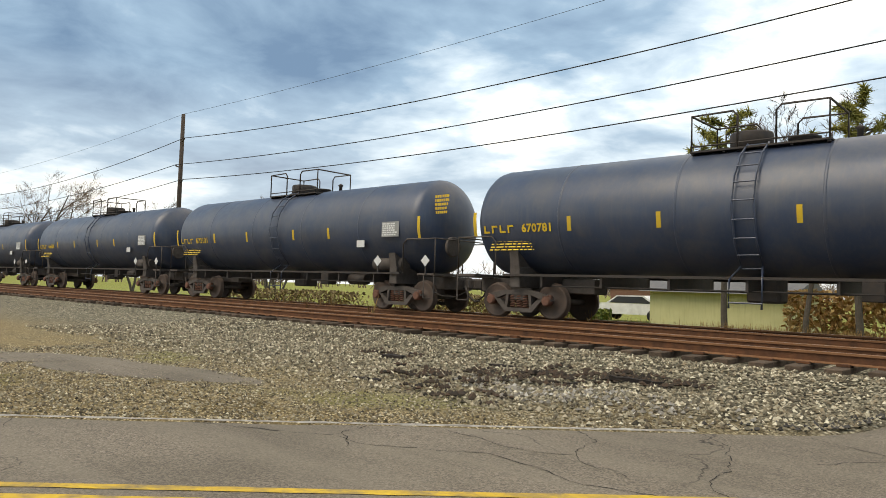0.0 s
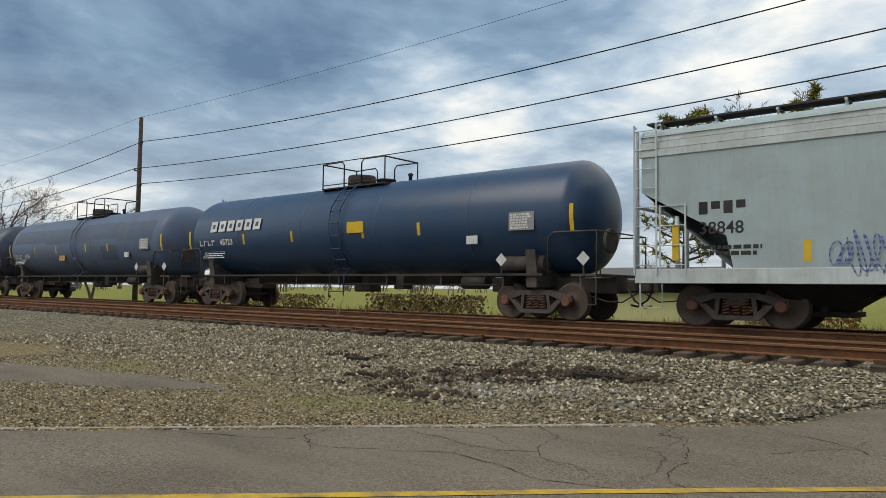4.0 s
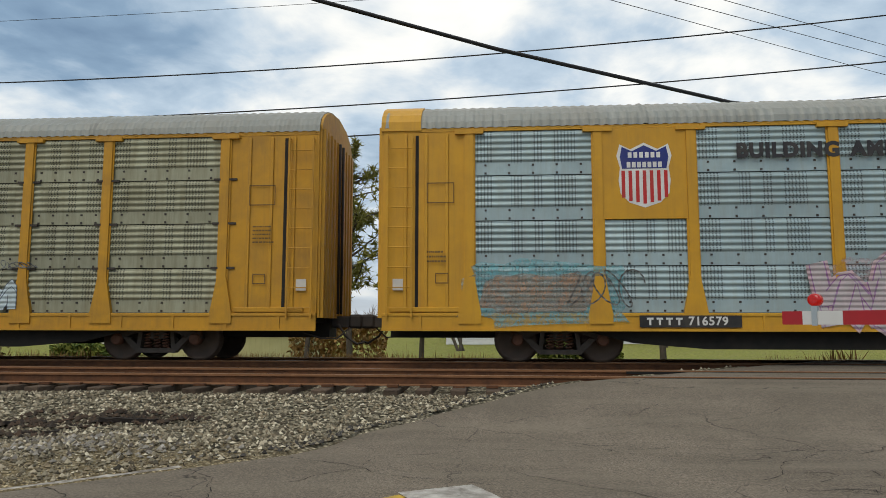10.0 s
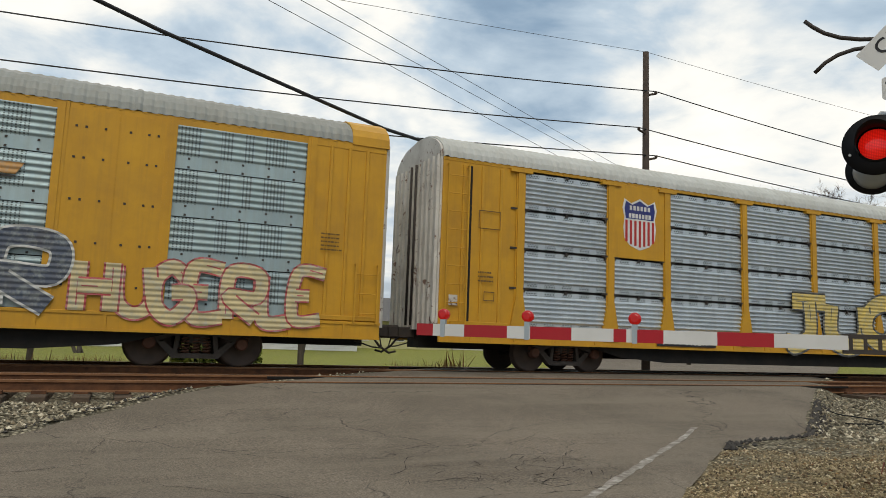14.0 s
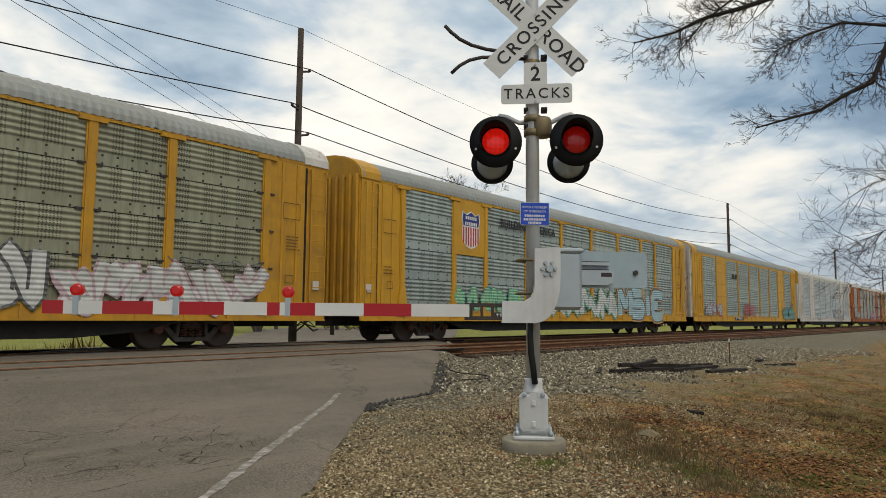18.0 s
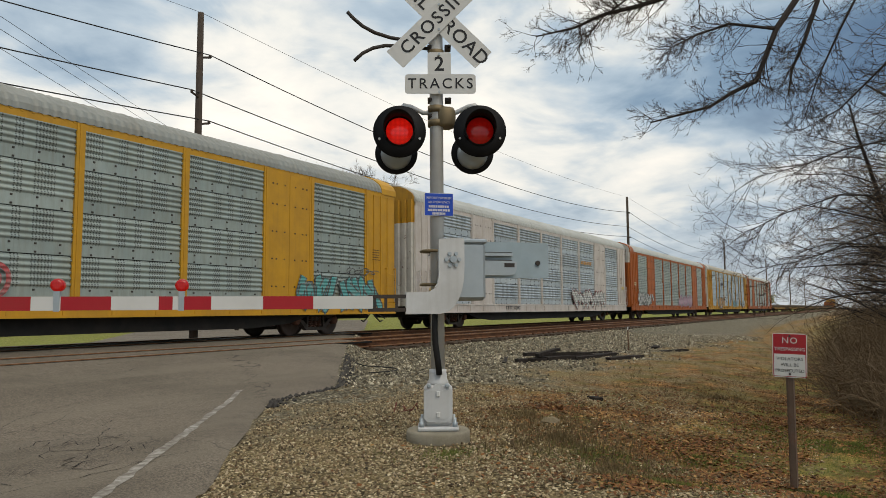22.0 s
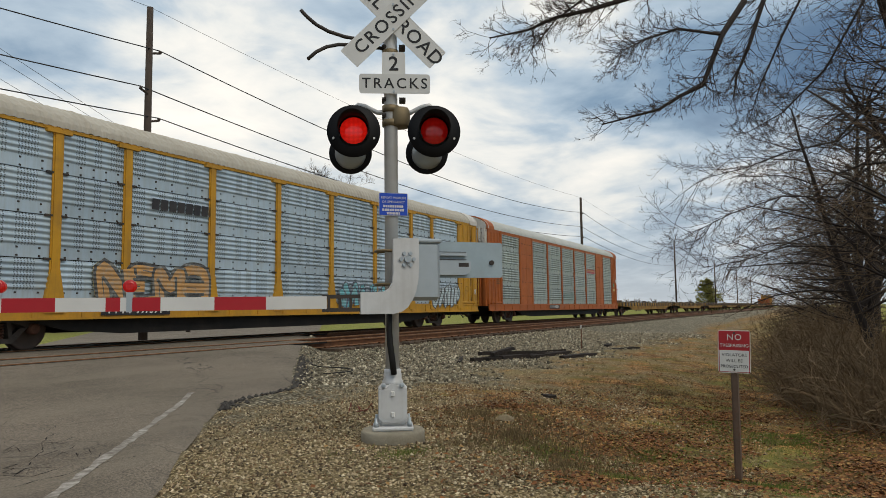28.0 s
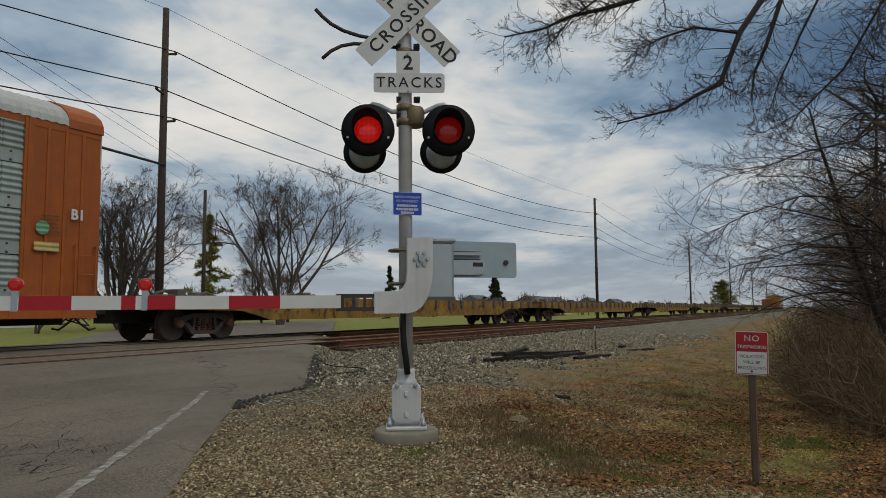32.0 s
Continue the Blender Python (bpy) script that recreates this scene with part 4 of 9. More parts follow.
PANEL = {
    "old": rack_panel_material("old_galvanised", (0.30, 0.275, 0.225), (0.20, 0.18, 0.14), 0.45, (0.10, 0.072, 0.05), 0.75, False, 0.5),
    "dirty": rack_panel_material("dirty_galvanised", (0.33, 0.335, 0.24), (0.25, 0.25, 0.175), 0.30, (0.19, 0.175, 0.105), 0.8, True, 0.55),
    "clean": rack_panel_material("pale_galvanised", (0.37, 0.48, 0.50), (0.28, 0.37, 0.395), 0.42, (0.30, 0.33, 0.30), 0.5, True, 0.50),
    "bright": rack_panel_material("bright_galvanised", (0.60, 0.65, 0.68), (0.48, 0.53, 0.56), 0.62, (0.36, 0.39, 0.39), 0.35, "strip", 0.40),
    "silver": rack_panel_material("silver_galvanised", (0.56, 0.61, 0.63), (0.42, 0.47, 0.49), 0.60, (0.32, 0.35, 0.35), 0.45, True, 0.42),
    "blue": rack_panel_material("bluish_galvanised", (0.46, 0.56, 0.62), (0.38, 0.48, 0.55), 0.40, (0.34, 0.36, 0.34), 0.5, True, 0.50),
    "green": rack_panel_material("greenish_galvanised", (0.40, 0.46, 0.43), (0.30, 0.36, 0.34), 0.42, (0.26, 0.27, 0.22), 0.55, True, 0.50),
}
BODY = {
    "yellow": material("rack_yellow", (0.56, 0.285, 0.020), 0.6, second=(0.47, 0.23, 0.022), scale=1.4, dirt=(0.20, 0.115, 0.035), dirt_amount=0.45, streak=0.30),
    "fresh": material("rack_fresh_yellow", (0.60, 0.315, 0.024), 0.55, second=(0.51, 0.26, 0.022), scale=1.4, dirt=(0.22, 0.12, 0.04), dirt_amount=0.25, streak=0.18),
    "orange": material("rack_orange", (0.43, 0.112, 0.018), 0.6, second=(0.34, 0.084, 0.016), scale=1.4, dirt=(0.16, 0.055, 0.025), dirt_amount=0.4, streak=0.3),
    "white": material("rack_white", (0.60, 0.56, 0.52), 0.6, second=(0.52, 0.47, 0.43), scale=1.4, dirt=(0.30, 0.22, 0.16), dirt_amount=0.35, streak=0.3),
}
ROOF = {
    "rust": material("rusted_white_roof", (0.55, 0.50, 0.44), 0.75, second=(0.33, 0.24, 0.18), scale=3.0, rust=0.80, rust_way=(3.2, 0.45, 0.45), streak=0.35, dirt=(0.17, 0.06, 0.028)),
    "grey": material("galvanised_roof", (0.30, 0.315, 0.295), 0.6, metal=0.25, second=(0.24, 0.255, 0.235), scale=2.0, dirt=(0.24, 0.22, 0.18), dirt_amount=0.4, streak=0.25),
    "white": material("white_roof", (0.50, 0.515, 0.49), 0.6, second=(0.41, 0.42, 0.39), scale=2.0, dirt=(0.32, 0.30, 0.25), dirt_amount=0.35, streak=0.2),
    "tan": material("tan_roof", (0.46, 0.43, 0.36), 0.65, second=(0.38, 0.35, 0.29), scale=2.0, dirt=(0.26, 0.22, 0.16), dirt_amount=0.4, streak=0.25),
}
END_WHITE = material("end_white", (0.64, 0.62, 0.57), 0.6, second=(0.5, 0.47, 0.42), scale=2.0, rust=0.15, dirt_amount=0.3)
WHITE = paint_mat("sign_white", (0.74, 0.74, 0.72))
FADED = paint_mat("faded_stencil", (0.16, 0.085, 0.02))
BLACK_PAINT = paint_mat("stencil_black", (0.02, 0.02, 0.022))
RED_PAINT = paint_mat("signal_red_paint", (0.52, 0.025, 0.025))
BLUE_PAINT = paint_mat("shield_blue", (0.02, 0.035, 0.20))
RACK_Z0, RACK_Z1 = 1.03, 4.92
HALF = 13.45


def ridges(z0, z1, n, depth):
    """Rounded pressed ridges, as (height, depth) of a section."""
    out = []
    for i in range(n):
        q = (z1 - z0) / n
        for k, d in ((0.0, 0.0), (0.16, 0.25), (0.30, 0.85), (0.46, 1.0), (0.62, 0.85), (0.76, 0.25), (0.90, 0.0)):
            out.append((z0 + (i + k) * q, -depth * d))
    return out


def panel_mesh(w, h, mat, style):
    """One sheet of a rack's side: pressed ridges along it beside flatter bands."""
    bm = B()
    if style == "old":
        prof = [(0.02, 0.0)] + ridges(0.04, h - 0.06, 9, 0.030) + [(h - 0.05, 0.0)]
    elif style == "strip":
        prof = [(0.02, 0.0)] + ridges(0.15 * h, 0.84 * h, 6, 0.045) + [(h - 0.045, 0.0)]
    else:
        prof = [(0.01, 0.0), (h * 0.27, 0.0)] + ridges(h * 0.29, h * 0.97, 5, 0.034) + [(h - 0.012, 0.0)]
    a = [bm.verts.new((-w / 2, y, z)) for z, y in prof]
    b = [bm.verts.new((w / 2, y, z)) for z, y in prof]
    for i in range(len(prof) - 1):
        bm.faces.new((a[i], b[i], b[i + 1], a[i + 1])).smooth = prof[i + 1][1] < 0 or prof[i][1] < 0
    # turned-in rims
    back = [bm.verts.new((x, 0.05, z)) for x, z in ((-w / 2, prof[0][0]), (w / 2, prof[0][0]), (w / 2, prof[-1][0]), (-w / 2, prof[-1][0]))]
    bm.faces.new((a[0], back[0], back[1], b[0]))
    bm.faces.new((a[-1], b[-1], back[2], back[3]))
    # rivet heads and their washers
    if style == "plaid":
        for i in range(5):
            x = -w / 2 + w * (i + 0.5) / 5
            for z in (h * 0.05, h * 0.23):
                box(bm, x - 0.022, x + 0.022, -0.014, 0.0, z - 0.020, z + 0.020, idx=1)
    else:
        for x in (-w / 2 + 0.05, 0.0, w / 2 - 0.05):
            box(bm, x - 0.030, x + 0.030, -0.045, 0.0, h - 0.09, h - 0.005, idx=1)
    return mesh_of(bm, "side_panel", [mat, DARK_IRON])


def roof_mesh(mat):
    bm = B()
    prof = [(-1.56, 4.94), (-1.54, 5.08), (-1.45, 5.24), (-1.22, 5.42), (-0.85, 5.58), (-0.4, 5.68), (0.0, 5.70), (0.4, 5.68), (0.85, 5.58), (1.22, 5.42), (1.45, 5.24), (1.54, 5.08), (1.56, 4.94)]
    n = 536
    prev = None
    for i in range(n + 1):
        x = -HALF + 2 * HALF * i / n
        k = 0.013 if i % 4 in (1, 2) else 0.0
        k += 0.012 if i % 54 in (1, 2) else 0.0
        row = [bm.verts.new((x, y * (1 + k * 0.5), z + k)) for y, z in prof]
        if prev:
            for a in range(len(prof) - 1):
                bm.faces.new((prev[a], row[a], row[a + 1], prev[a + 1]))
        else:
            bm.faces.new(row[::-1])
        prev = row
    bm.faces.new(prev)
    bmesh.ops.recalc_face_normals(bm, faces=bm.faces)
    return mesh_of(bm, "roof", mat)


def post_mesh(kind, mat):
    bm = B()
    y0 = -1.60
    if kind == "C":
        box(bm, -0.10, 0.10, y0 + 0.02, -1.50, RACK_Z0, RACK_Z1)
        box(bm, -0.035, 0.035, y0 + 0.005, y0 + 0.02, RACK_Z0, RACK_Z1)
    else:
        box(bm, -0.09, 0.09, y0, -1.50, RACK_Z0 + 0.3, RACK_Z1 - 0.08)
        box(bm, -0.125, 0.125, y0 + 0.03, y0 + 0.05, RACK_Z0 + 0.3, RACK_Z1 - 0.08)
        prism(bm, [(-0.24, RACK_Z0 - 0.22), (0.24, RACK_Z0 - 0.22), (0.24, RACK_Z0 - 0.02), (0.10, RACK_Z0 + 0.75), (-0.10, RACK_Z0 + 0.75), (-0.24, RACK_Z0 - 0.02)], y0 - 0.012, -1.50, "y")
        if kind in "BD":
            box(bm, -0.30, 0.30, y0 - 0.02, -1.48, RACK_Z1 - 0.12, RACK_Z1 - 0.03)
        else:
            for z in (1.95, 2.85, 3.75):
                box(bm, -0.13, 0.13, y0 - 0.012, -1.5, z - 0.05, z + 0.05)
    return mesh_of(bm, "post", mat)


def end_mesh(mat, s, kind, side):
    """The solid end bay of a rack with its door leaf round the corner."""
    bm = B()
    w = LAYOUT[kind][0 if s < 0 else -1][1] * 2 * HALF / sum(v for _, v in LAYOUT[kind]) + 0.04
    x1 = s * HALF
    x0 = s * (HALF - w)
    a, b = min(x0, x1), max(x0, x1)
    y = side * 1.54
    box(bm, a, b, min(y, y - side * 0.05), max(y, y - side * 0.05), RACK_Z0, RACK_Z1)
    return mesh_of(bm, "end_bay", mat)


def end_rib_mesh(mat):
    bm = B()
    box(bm, -0.035, 0.035, -1.572, -1.535, RACK_Z0 + 0.1, RACK_Z1 - 0.1, 0.008)
    return mesh_of(bm, "rib", mat)


def end_step_mesh(mat):
    bm = B()
    box(bm, -0.75, 0.75, -1.585, -1.535, RACK_Z0 + 0.02, RACK_Z0 + 0.12, 0.01)
    return mesh_of(bm, "ledge", mat)


def door_mesh(low, high, s, half):
    """One leaf of the end doors, pressed into upright folds, its head in another paint."""
    bm = B()
    x = s * HALF
    y0, y1 = (-1.5, -0.02) if half < 0 else (0.02, 1.5)
    prof = [(y0, 0.0), (y0, 0.05)]
    n = 5
    for k in range(n):
        y = y0 + (y1 - y0) * (k + 0.5) / n
        prof += [(y - 0.10, 0.05), (y - 0.07, 0.115), (y + 0.07, 0.115), (y + 0.10, 0.05)]
    prof += [(y1, 0.05), (y1, 0.0)]
    prism(bm, [(x + s * d, y) for y, d in prof], RACK_Z0 - 0.1, 4.12, "z")
    prism(bm, [(x + s * d, y) for y, d in prof], 4.12, 5.02, "z", 1)
    return mesh_of(bm, "end_door", [low, high])


def end_arch_mesh(mat, s):
    """The sheet that closes the arch of the roof above the end doors."""
    bm = B()
    prism(bm, [(-1.5, 4.95), (-1.5, 5.10), (-1.40, 5.26), (-1.18, 5.42), (-0.82, 5.56), (0, 5.66), (0.82, 5.56), (1.18, 5.42), (1.40, 5.26), (1.5, 5.10), (1.5, 4.95)], s * HALF, s * (HALF + 0.06), "x")
    return mesh_of(bm, "end_arch", mat)


def end_gap_mesh():
    bm = B()
    box(bm, -0.035, 0.035, -1.546, -1.52, RACK_Z0 + 0.05, RACK_Z1 - 0.12)
    return mesh_of(bm, "end_slot", BLACK)


def stencil_frame(car, x, z, w, h, mat, y=-1.576):
    bm = B()
    ribbon(bm, [(-w / 2, -h / 2), (w / 2, -h / 2), (w / 2, h / 2), (-w / 2, h / 2)], 0.028, 0.0, 0)
    return part("stencil_frame", bm, mat, car, "", Matrix.Translation((x, y, z)))


def lock_rod_mesh(mat, s):
    bm = B()
    x = s * (HALF + 0.14)
    rod(bm, (x, 0, RACK_Z0), (x, 0, 5.0), 0.032, 8)
    return mesh_of(bm, "lock_rod", mat)


def sill_mesh(mat):
    bm = B()
    for side in (-1, 1):
        y = side * 1.58
        box(bm, -HALF, HALF, min(y, y - side * 0.06), max(y, y - side * 0.06), 0.66, RACK_Z0, 0.01)
        box(bm, -HALF, HALF, min(y, y + side * 0.03), max(y, y + side * 0.03), 0.66, 0.71)
        box(bm, -HALF, HALF, min(y, y + side * 0.02), max(y, y + side * 0.02), RACK_Z0 - 0.06, RACK_Z0 - 0.01)
        for k in range(-11, 12):
            x = k * 1.15
            box(bm, x - 0.03, x + 0.03, min(y, y + side * 0.022), max(y, y + side * 0.022), 0.71, RACK_Z0 - 0.06)
    return mesh_of(bm, "side_sill", mat)


def belly_mesh():
    bm = B()
    for side in (-1, 1):
        prism(bm, [(-9.3, 0.68), (-8.3, 0.42), (-6.8, 0.30), (6.8, 0.30), (8.3, 0.42), (9.3, 0.68)], side * 1.30, side * 1.36, "y")
    box(bm, -HALF, HALF, -0.35, 0.35, 0.50, 1.0)
    box(bm, -HALF + 0.1, HALF - 0.1, -1.45, 1.45, 0.82, 0.98)
    for k in range(-5, 6):
        box(bm, k * 1.4 - 0.08, k * 1.4 + 0.08, -1.3, 1.3, 0.42, 0.85)
    rod(bm, (2.2, -1.1, 0.55), (3.6, -1.1, 0.55), 0.22, 12)
    return mesh_of(bm, "underframe", BLACK)


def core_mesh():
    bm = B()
    # solid black fill standing in for the shaded hollow inside the rack
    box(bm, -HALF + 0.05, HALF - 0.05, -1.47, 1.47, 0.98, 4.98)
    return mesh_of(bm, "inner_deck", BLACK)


def rail_beam_mesh(mat, kind):
    bm = B()
    for side in (-1, 1):
        y = side * 1.55
        box(bm, -HALF, HALF, min(y, y - side * 0.06), max(y, y - side * 0.06), RACK_Z1 - (0.14 if kind == "C" else 0.05), RACK_Z1 + 0.03)
        for k in range(120):
            x = -HALF + 0.11 + k * 0.2245
            box(bm, x - 0.03, x + 0.03, min(y, y + side * 0.012), max(y, y + side * 0.012), RACK_Z1 - 0.01, RACK_Z1 + 0.018)
    return mesh_of(bm, "top_rail", mat)


LAYOUT = {
    "A": [("end", 1.80), ("p", 2.50), ("logo", 1.90)] + [("p", 2.72)] * 5 + [("p", 1.90), ("p", 2.60), ("end", 2.10)],
    "B": [("end", 2.05), ("p", 2.65), ("logo", 1.82)] + [("p", 2.76)] * 5 + [("p", 1.82), ("p", 2.65), ("end", 2.05)],
    "C": [("end", 1.68), ("p", 2.80), ("solid", 1.92)] + [("p", 2.80)] * 5 + [("solid", 1.92), ("p", 2.80), ("end", 1.68)],
    "D": [("end", 1.80), ("p", 2.62), ("logo", 1.86)] + [("p", 2.77)] * 5 + [("p", 1.86), ("p", 2.62), ("end", 1.85)],
}


def far_mesh(pw, mat):
    bm = B()
    box(bm, -pw / 2, pw / 2, 1.5, 1.57, RACK_Z0, RACK_Z1 - 0.1)
    return mesh_of(bm, "far_side_panel", mat)


def bracket_mesh():
    bm = B()
    box(bm, -0.26, 0.26, -1.572, -1.53, -0.024, 0.024)
    return mesh_of(bm, "bracket", DARK_IRON)


def auto_rack(kind, body, panel, roof, label, door=None, logo=None, end_cap=None):
    car = thing("auto_rack_car", label, "railway car", "cars of the freight train")
    bmat, pmat = BODY[body], PANEL[panel]
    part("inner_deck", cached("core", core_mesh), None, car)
    part("underframe", cached("belly", belly_mesh), None, car)
    part("side_sill", cached(("sill", body), lambda: sill_mesh(bmat)), None, car, "")
    part("top_rail", cached(("beam", body, kind == "C"), lambda: rail_beam_mesh(bmat, kind)), None, car)
    part("roof", cached(("roof", roof), lambda: roof_mesh(ROOF[roof])), None, car, "ribbed arched roof")
    widths = LAYOUT[kind]
    scale = 2 * HALF / sum(w for _, w in widths)
    x = -HALF
    for i, (what, w) in enumerate(widths):
        w *= scale
        if what == "end":
            s = -1 if i == 0 else 1
            for side in (-1, 1):
                part("end_bay", cached(("end", body, s, kind, side), lambda: end_mesh(bmat, s, kind, side)), None, car)
            low, high = door if isinstance(door, tuple) else (door or bmat, door or bmat)
            part("end_arch", cached(("arch", high.name, s), lambda: end_arch_mesh(high, s)), None, car)
            for half in (-1, 1):
                part("end_door", cached(("door", low.name, high.name, s, half), lambda: door_mesh(low, high, s, half)), None, car)
                part("lock_rod", cached(("lock", s), lambda: lock_rod_mesh(DARK_IRON, s)), None, car, "", Matrix.Translation((0, half * 0.16, 0)))
            for k in range(3):
                part("rib", cached(("rib", body), lambda: end_rib_mesh(bmat)), None, car, "", Matrix.Translation((x + w * (0.26 + 0.24 * k), 0, 0)))
            part("ledge", cached(("ledge", body), lambda: end_step_mesh(bmat)), None, car, "", Matrix.Translation((x + w / 2, 0, 0)))
            if kind != "C":
                part("end_slot", cached("end_gap", end_gap_mesh), None, car, "dark slot beside the ladder", Matrix.Translation((s * (HALF - 0.72), 0, 0)))
                stencil_frame(car, s * (HALF - 1.22), 3.55, 0.56, 0.42, FADED)
                stencil_frame(car, s * (HALF - 1.25), 1.75, 0.26, 0.20, FADED)
                patch(car, "label", s * (HALF - 0.33), -1.576, 1.62, [(-0.11, -0.12), (0.11, -0.12), (0.11, 0.12), (-0.11, 0.12)], END_WHITE, "", 0.002)
                part("ladder", cached(("rack_ladder", body), lambda: ladder_mesh(0.52, RACK_Z0 - 0.1, 4.8, 0.42, bmat)), None, car, "", Matrix.Translation((s * (HALF - 0.36), -1.57, 0)))
            else:
                part("grab_ladder", cached(("rack_grabs", body), lambda: ladder_mesh(0.5, 1.0, 2.3, 0.42, bmat)), None, car, "", Matrix.Translation((s * (HALF - 0.36), -1.57, 0)))
        else:
            h = (RACK_Z1 - 0.05 - RACK_Z0) / 4
            pw = w - 0.18
            if what == "solid":
                def solid():
                    bm = B()
                    box(bm, -pw / 2, pw / 2, -1.57, -1.5, RACK_Z0, RACK_Z1 - 0.1)
                    box(bm, -0.02, 0.02, -1.58, -1.57, RACK_Z0, RACK_Z1 - 0.1)
                    for zz in (1.5, 2.3, 3.1, 3.9, 4.5):
                        for xx in (-0.72, -0.55, -0.22, 0.22, 0.55, 0.72):
                            box(bm, xx - 0.022, xx + 0.022, -1.582, -1.57, zz - 0.030, zz + 0.012, idx=1)
                    return mesh_of(bm, "solid_panel", [bmat, DARK_IRON])
                part("far_side_panel", cached(("far_solid", body, round(pw, 2)), lambda: far_mesh(pw, bmat)), None, car, "", Matrix.Translation((x + w / 2, 0, 0)))
                part("solid_panel", cached(("solid", body, round(pw, 2)), solid), None, car, "", Matrix.Translation((x + w / 2, 0, 0)))
            else:
                for c in range(4):
                    if what == "logo" and logo and c >= 2:
                        continue
                    part("side_panel", cached(("panel", panel, round(pw, 2)), lambda: panel_mesh(pw, h, pmat, {"old": "old", "bright": "strip"}.get(panel, "plaid"))), None, car, "", Matrix.Translation((x + w / 2, -1.52, RACK_Z0 + c * h)))
                if what == "logo" and logo:
                    def logo_plate():
                        bm = B()
                        box(bm, -pw / 2, pw / 2, -1.575, -1.5, RACK_Z0 + 2 * h, RACK_Z1 - 0.06, 0.005)
                        return mesh_of(bm, "logo_panel", bmat)
                    part("logo_panel", cached(("logo", body, round(pw, 2)), logo_plate), None, car, "", Matrix.Translation((x + w / 2, 0, 0)))
                    shield(car, x + w / 2, -1.577, RACK_Z0 + 2.95 * h, logo)
                def far_side():
                    bm = B()
                    box(bm, -pw / 2, pw / 2, 1.5, 1.54, RACK_Z0, RACK_Z1 - 0.05)
                    return mesh_of(bm, "far_side_panel", pmat)
                part("far_side_panel", cached(("far", panel, round(pw, 2)), far_side), None, car, "", Matrix.Translation((x + w / 2, 0, 0)))
        if i and kind in "AB":
            for c in (1, 2, 3):
                tagged(part("bracket", cached("bracket", bracket_mesh), None, car, "", Matrix.Translation((x, 0, RACK_Z0 + c * (RACK_Z1 - 0.05 - RACK_Z0) / 4))), "")
        if i:
            part("post", cached(("post", kind, body), lambda: post_mesh(kind, bmat)), None, car, "", Matrix.Translation((x, 0, 0)))
        x += w
    if end_cap:
        for s in (-1, 1):
            def cap():
                bm = B()
                prof = [(-1.575, 4.90), (-1.56, 5.10), (-1.46, 5.27), (-1.23, 5.45), (-0.86, 5.61), (-0.4, 5.71), (0, 5.735), (0.4, 5.71), (0.86, 5.61), (1.23, 5.45), (1.46, 5.27), (1.56, 5.10), (1.575, 4.90)]
                prism(bm, prof, s * (HALF - 0.8), s * (HALF + 0.05), "x")
                return mesh_of(bm, "roof_end_cap", end_cap)
            part("roof_end_cap", cached(("cap", end_cap.name, s), cap), None, car)
    for s in (-1, 1):
        add_truck(car, s * 9.75)
    add_couplers(car, HALF + 0.35)
    bars(car, -HALF + 1.15, -1.60, 2.2, 0.42, 0.30, 3, FADED, seed=4, gap=0.6)
    bars(car, HALF - 1.15, -1.60, 2.7, 0.5, 0.42, 5, FADED, seed=8, gap=0.62)
    return car


def shield_outline(w, h):
    half = [(0.0, 1.0), (0.25, 0.90), (0.44, 0.98), (0.50, 0.80), (0.44, 0.62), (0.47, 0.42), (0.44, 0.22), (0.28, 0.08), (0.0, 0.0)]
    pts = [(x * w, (z - 0.5) * h) for x, z in half] + [(-x * w, (z - 0.5) * h) for x, z in half[-2:0:-1]]
    return pts


def shield(car, x, y, z, style):
    """A railway's shield mark as a plain shape in its colours."""
    w, h = 1.12, 1.36
    patch(car, "shield", x, y, z, shield_outline(w, h), WHITE, "shield in white, blue and red", 0.004)
    if style == "blank":
        return
    cut = 0.10 * h
    blue = [(-0.40 * w, cut), (-0.44 * w, 0.28 * h), (-0.40 * w, 0.44 * h), (-0.22 * w, 0.37 * h), (0, 0.46 * h), (0.22 * w, 0.37 * h), (0.40 * w, 0.44 * h), (0.44 * w, 0.28 * h), (0.40 * w, cut)]
    patch(car, "shield_head", x, y - 0.004, z, blue[::-1], BLUE_PAINT, "", 0.003)
    for k, (ww, zz) in enumerate(((0.62, 0.34), (0.66, 0.19))):
        bm = B()
        for i in range(6 + k):
            u = (i - (5 + k) / 2) * ww * w / (6 + k)
            box(bm, u - 0.038, u + 0.038, -0.002, 0.0, -0.058, 0.058)
        tagged(part("shield_writing", bm, WHITE, car, "", Matrix.Translation((x, y - 0.0072, z + (zz - 0.03) * h))), kind="stuff")
    if style == "stripes":
        for i in range(-3, 4):
            u = i * 0.128 * w
            low = -0.44 * h + abs(i) * 0.022 * h + (0.03 * h if abs(i) == 3 else 0)
            patch(car, "shield_stripe", x + u, y - 0.004, z, [(-0.032 * w, low), (0.032 * w, low), (0.032 * w, 0.07 * h), (-0.032 * w, 0.07 * h)], RED_PAINT, "", 0.003)


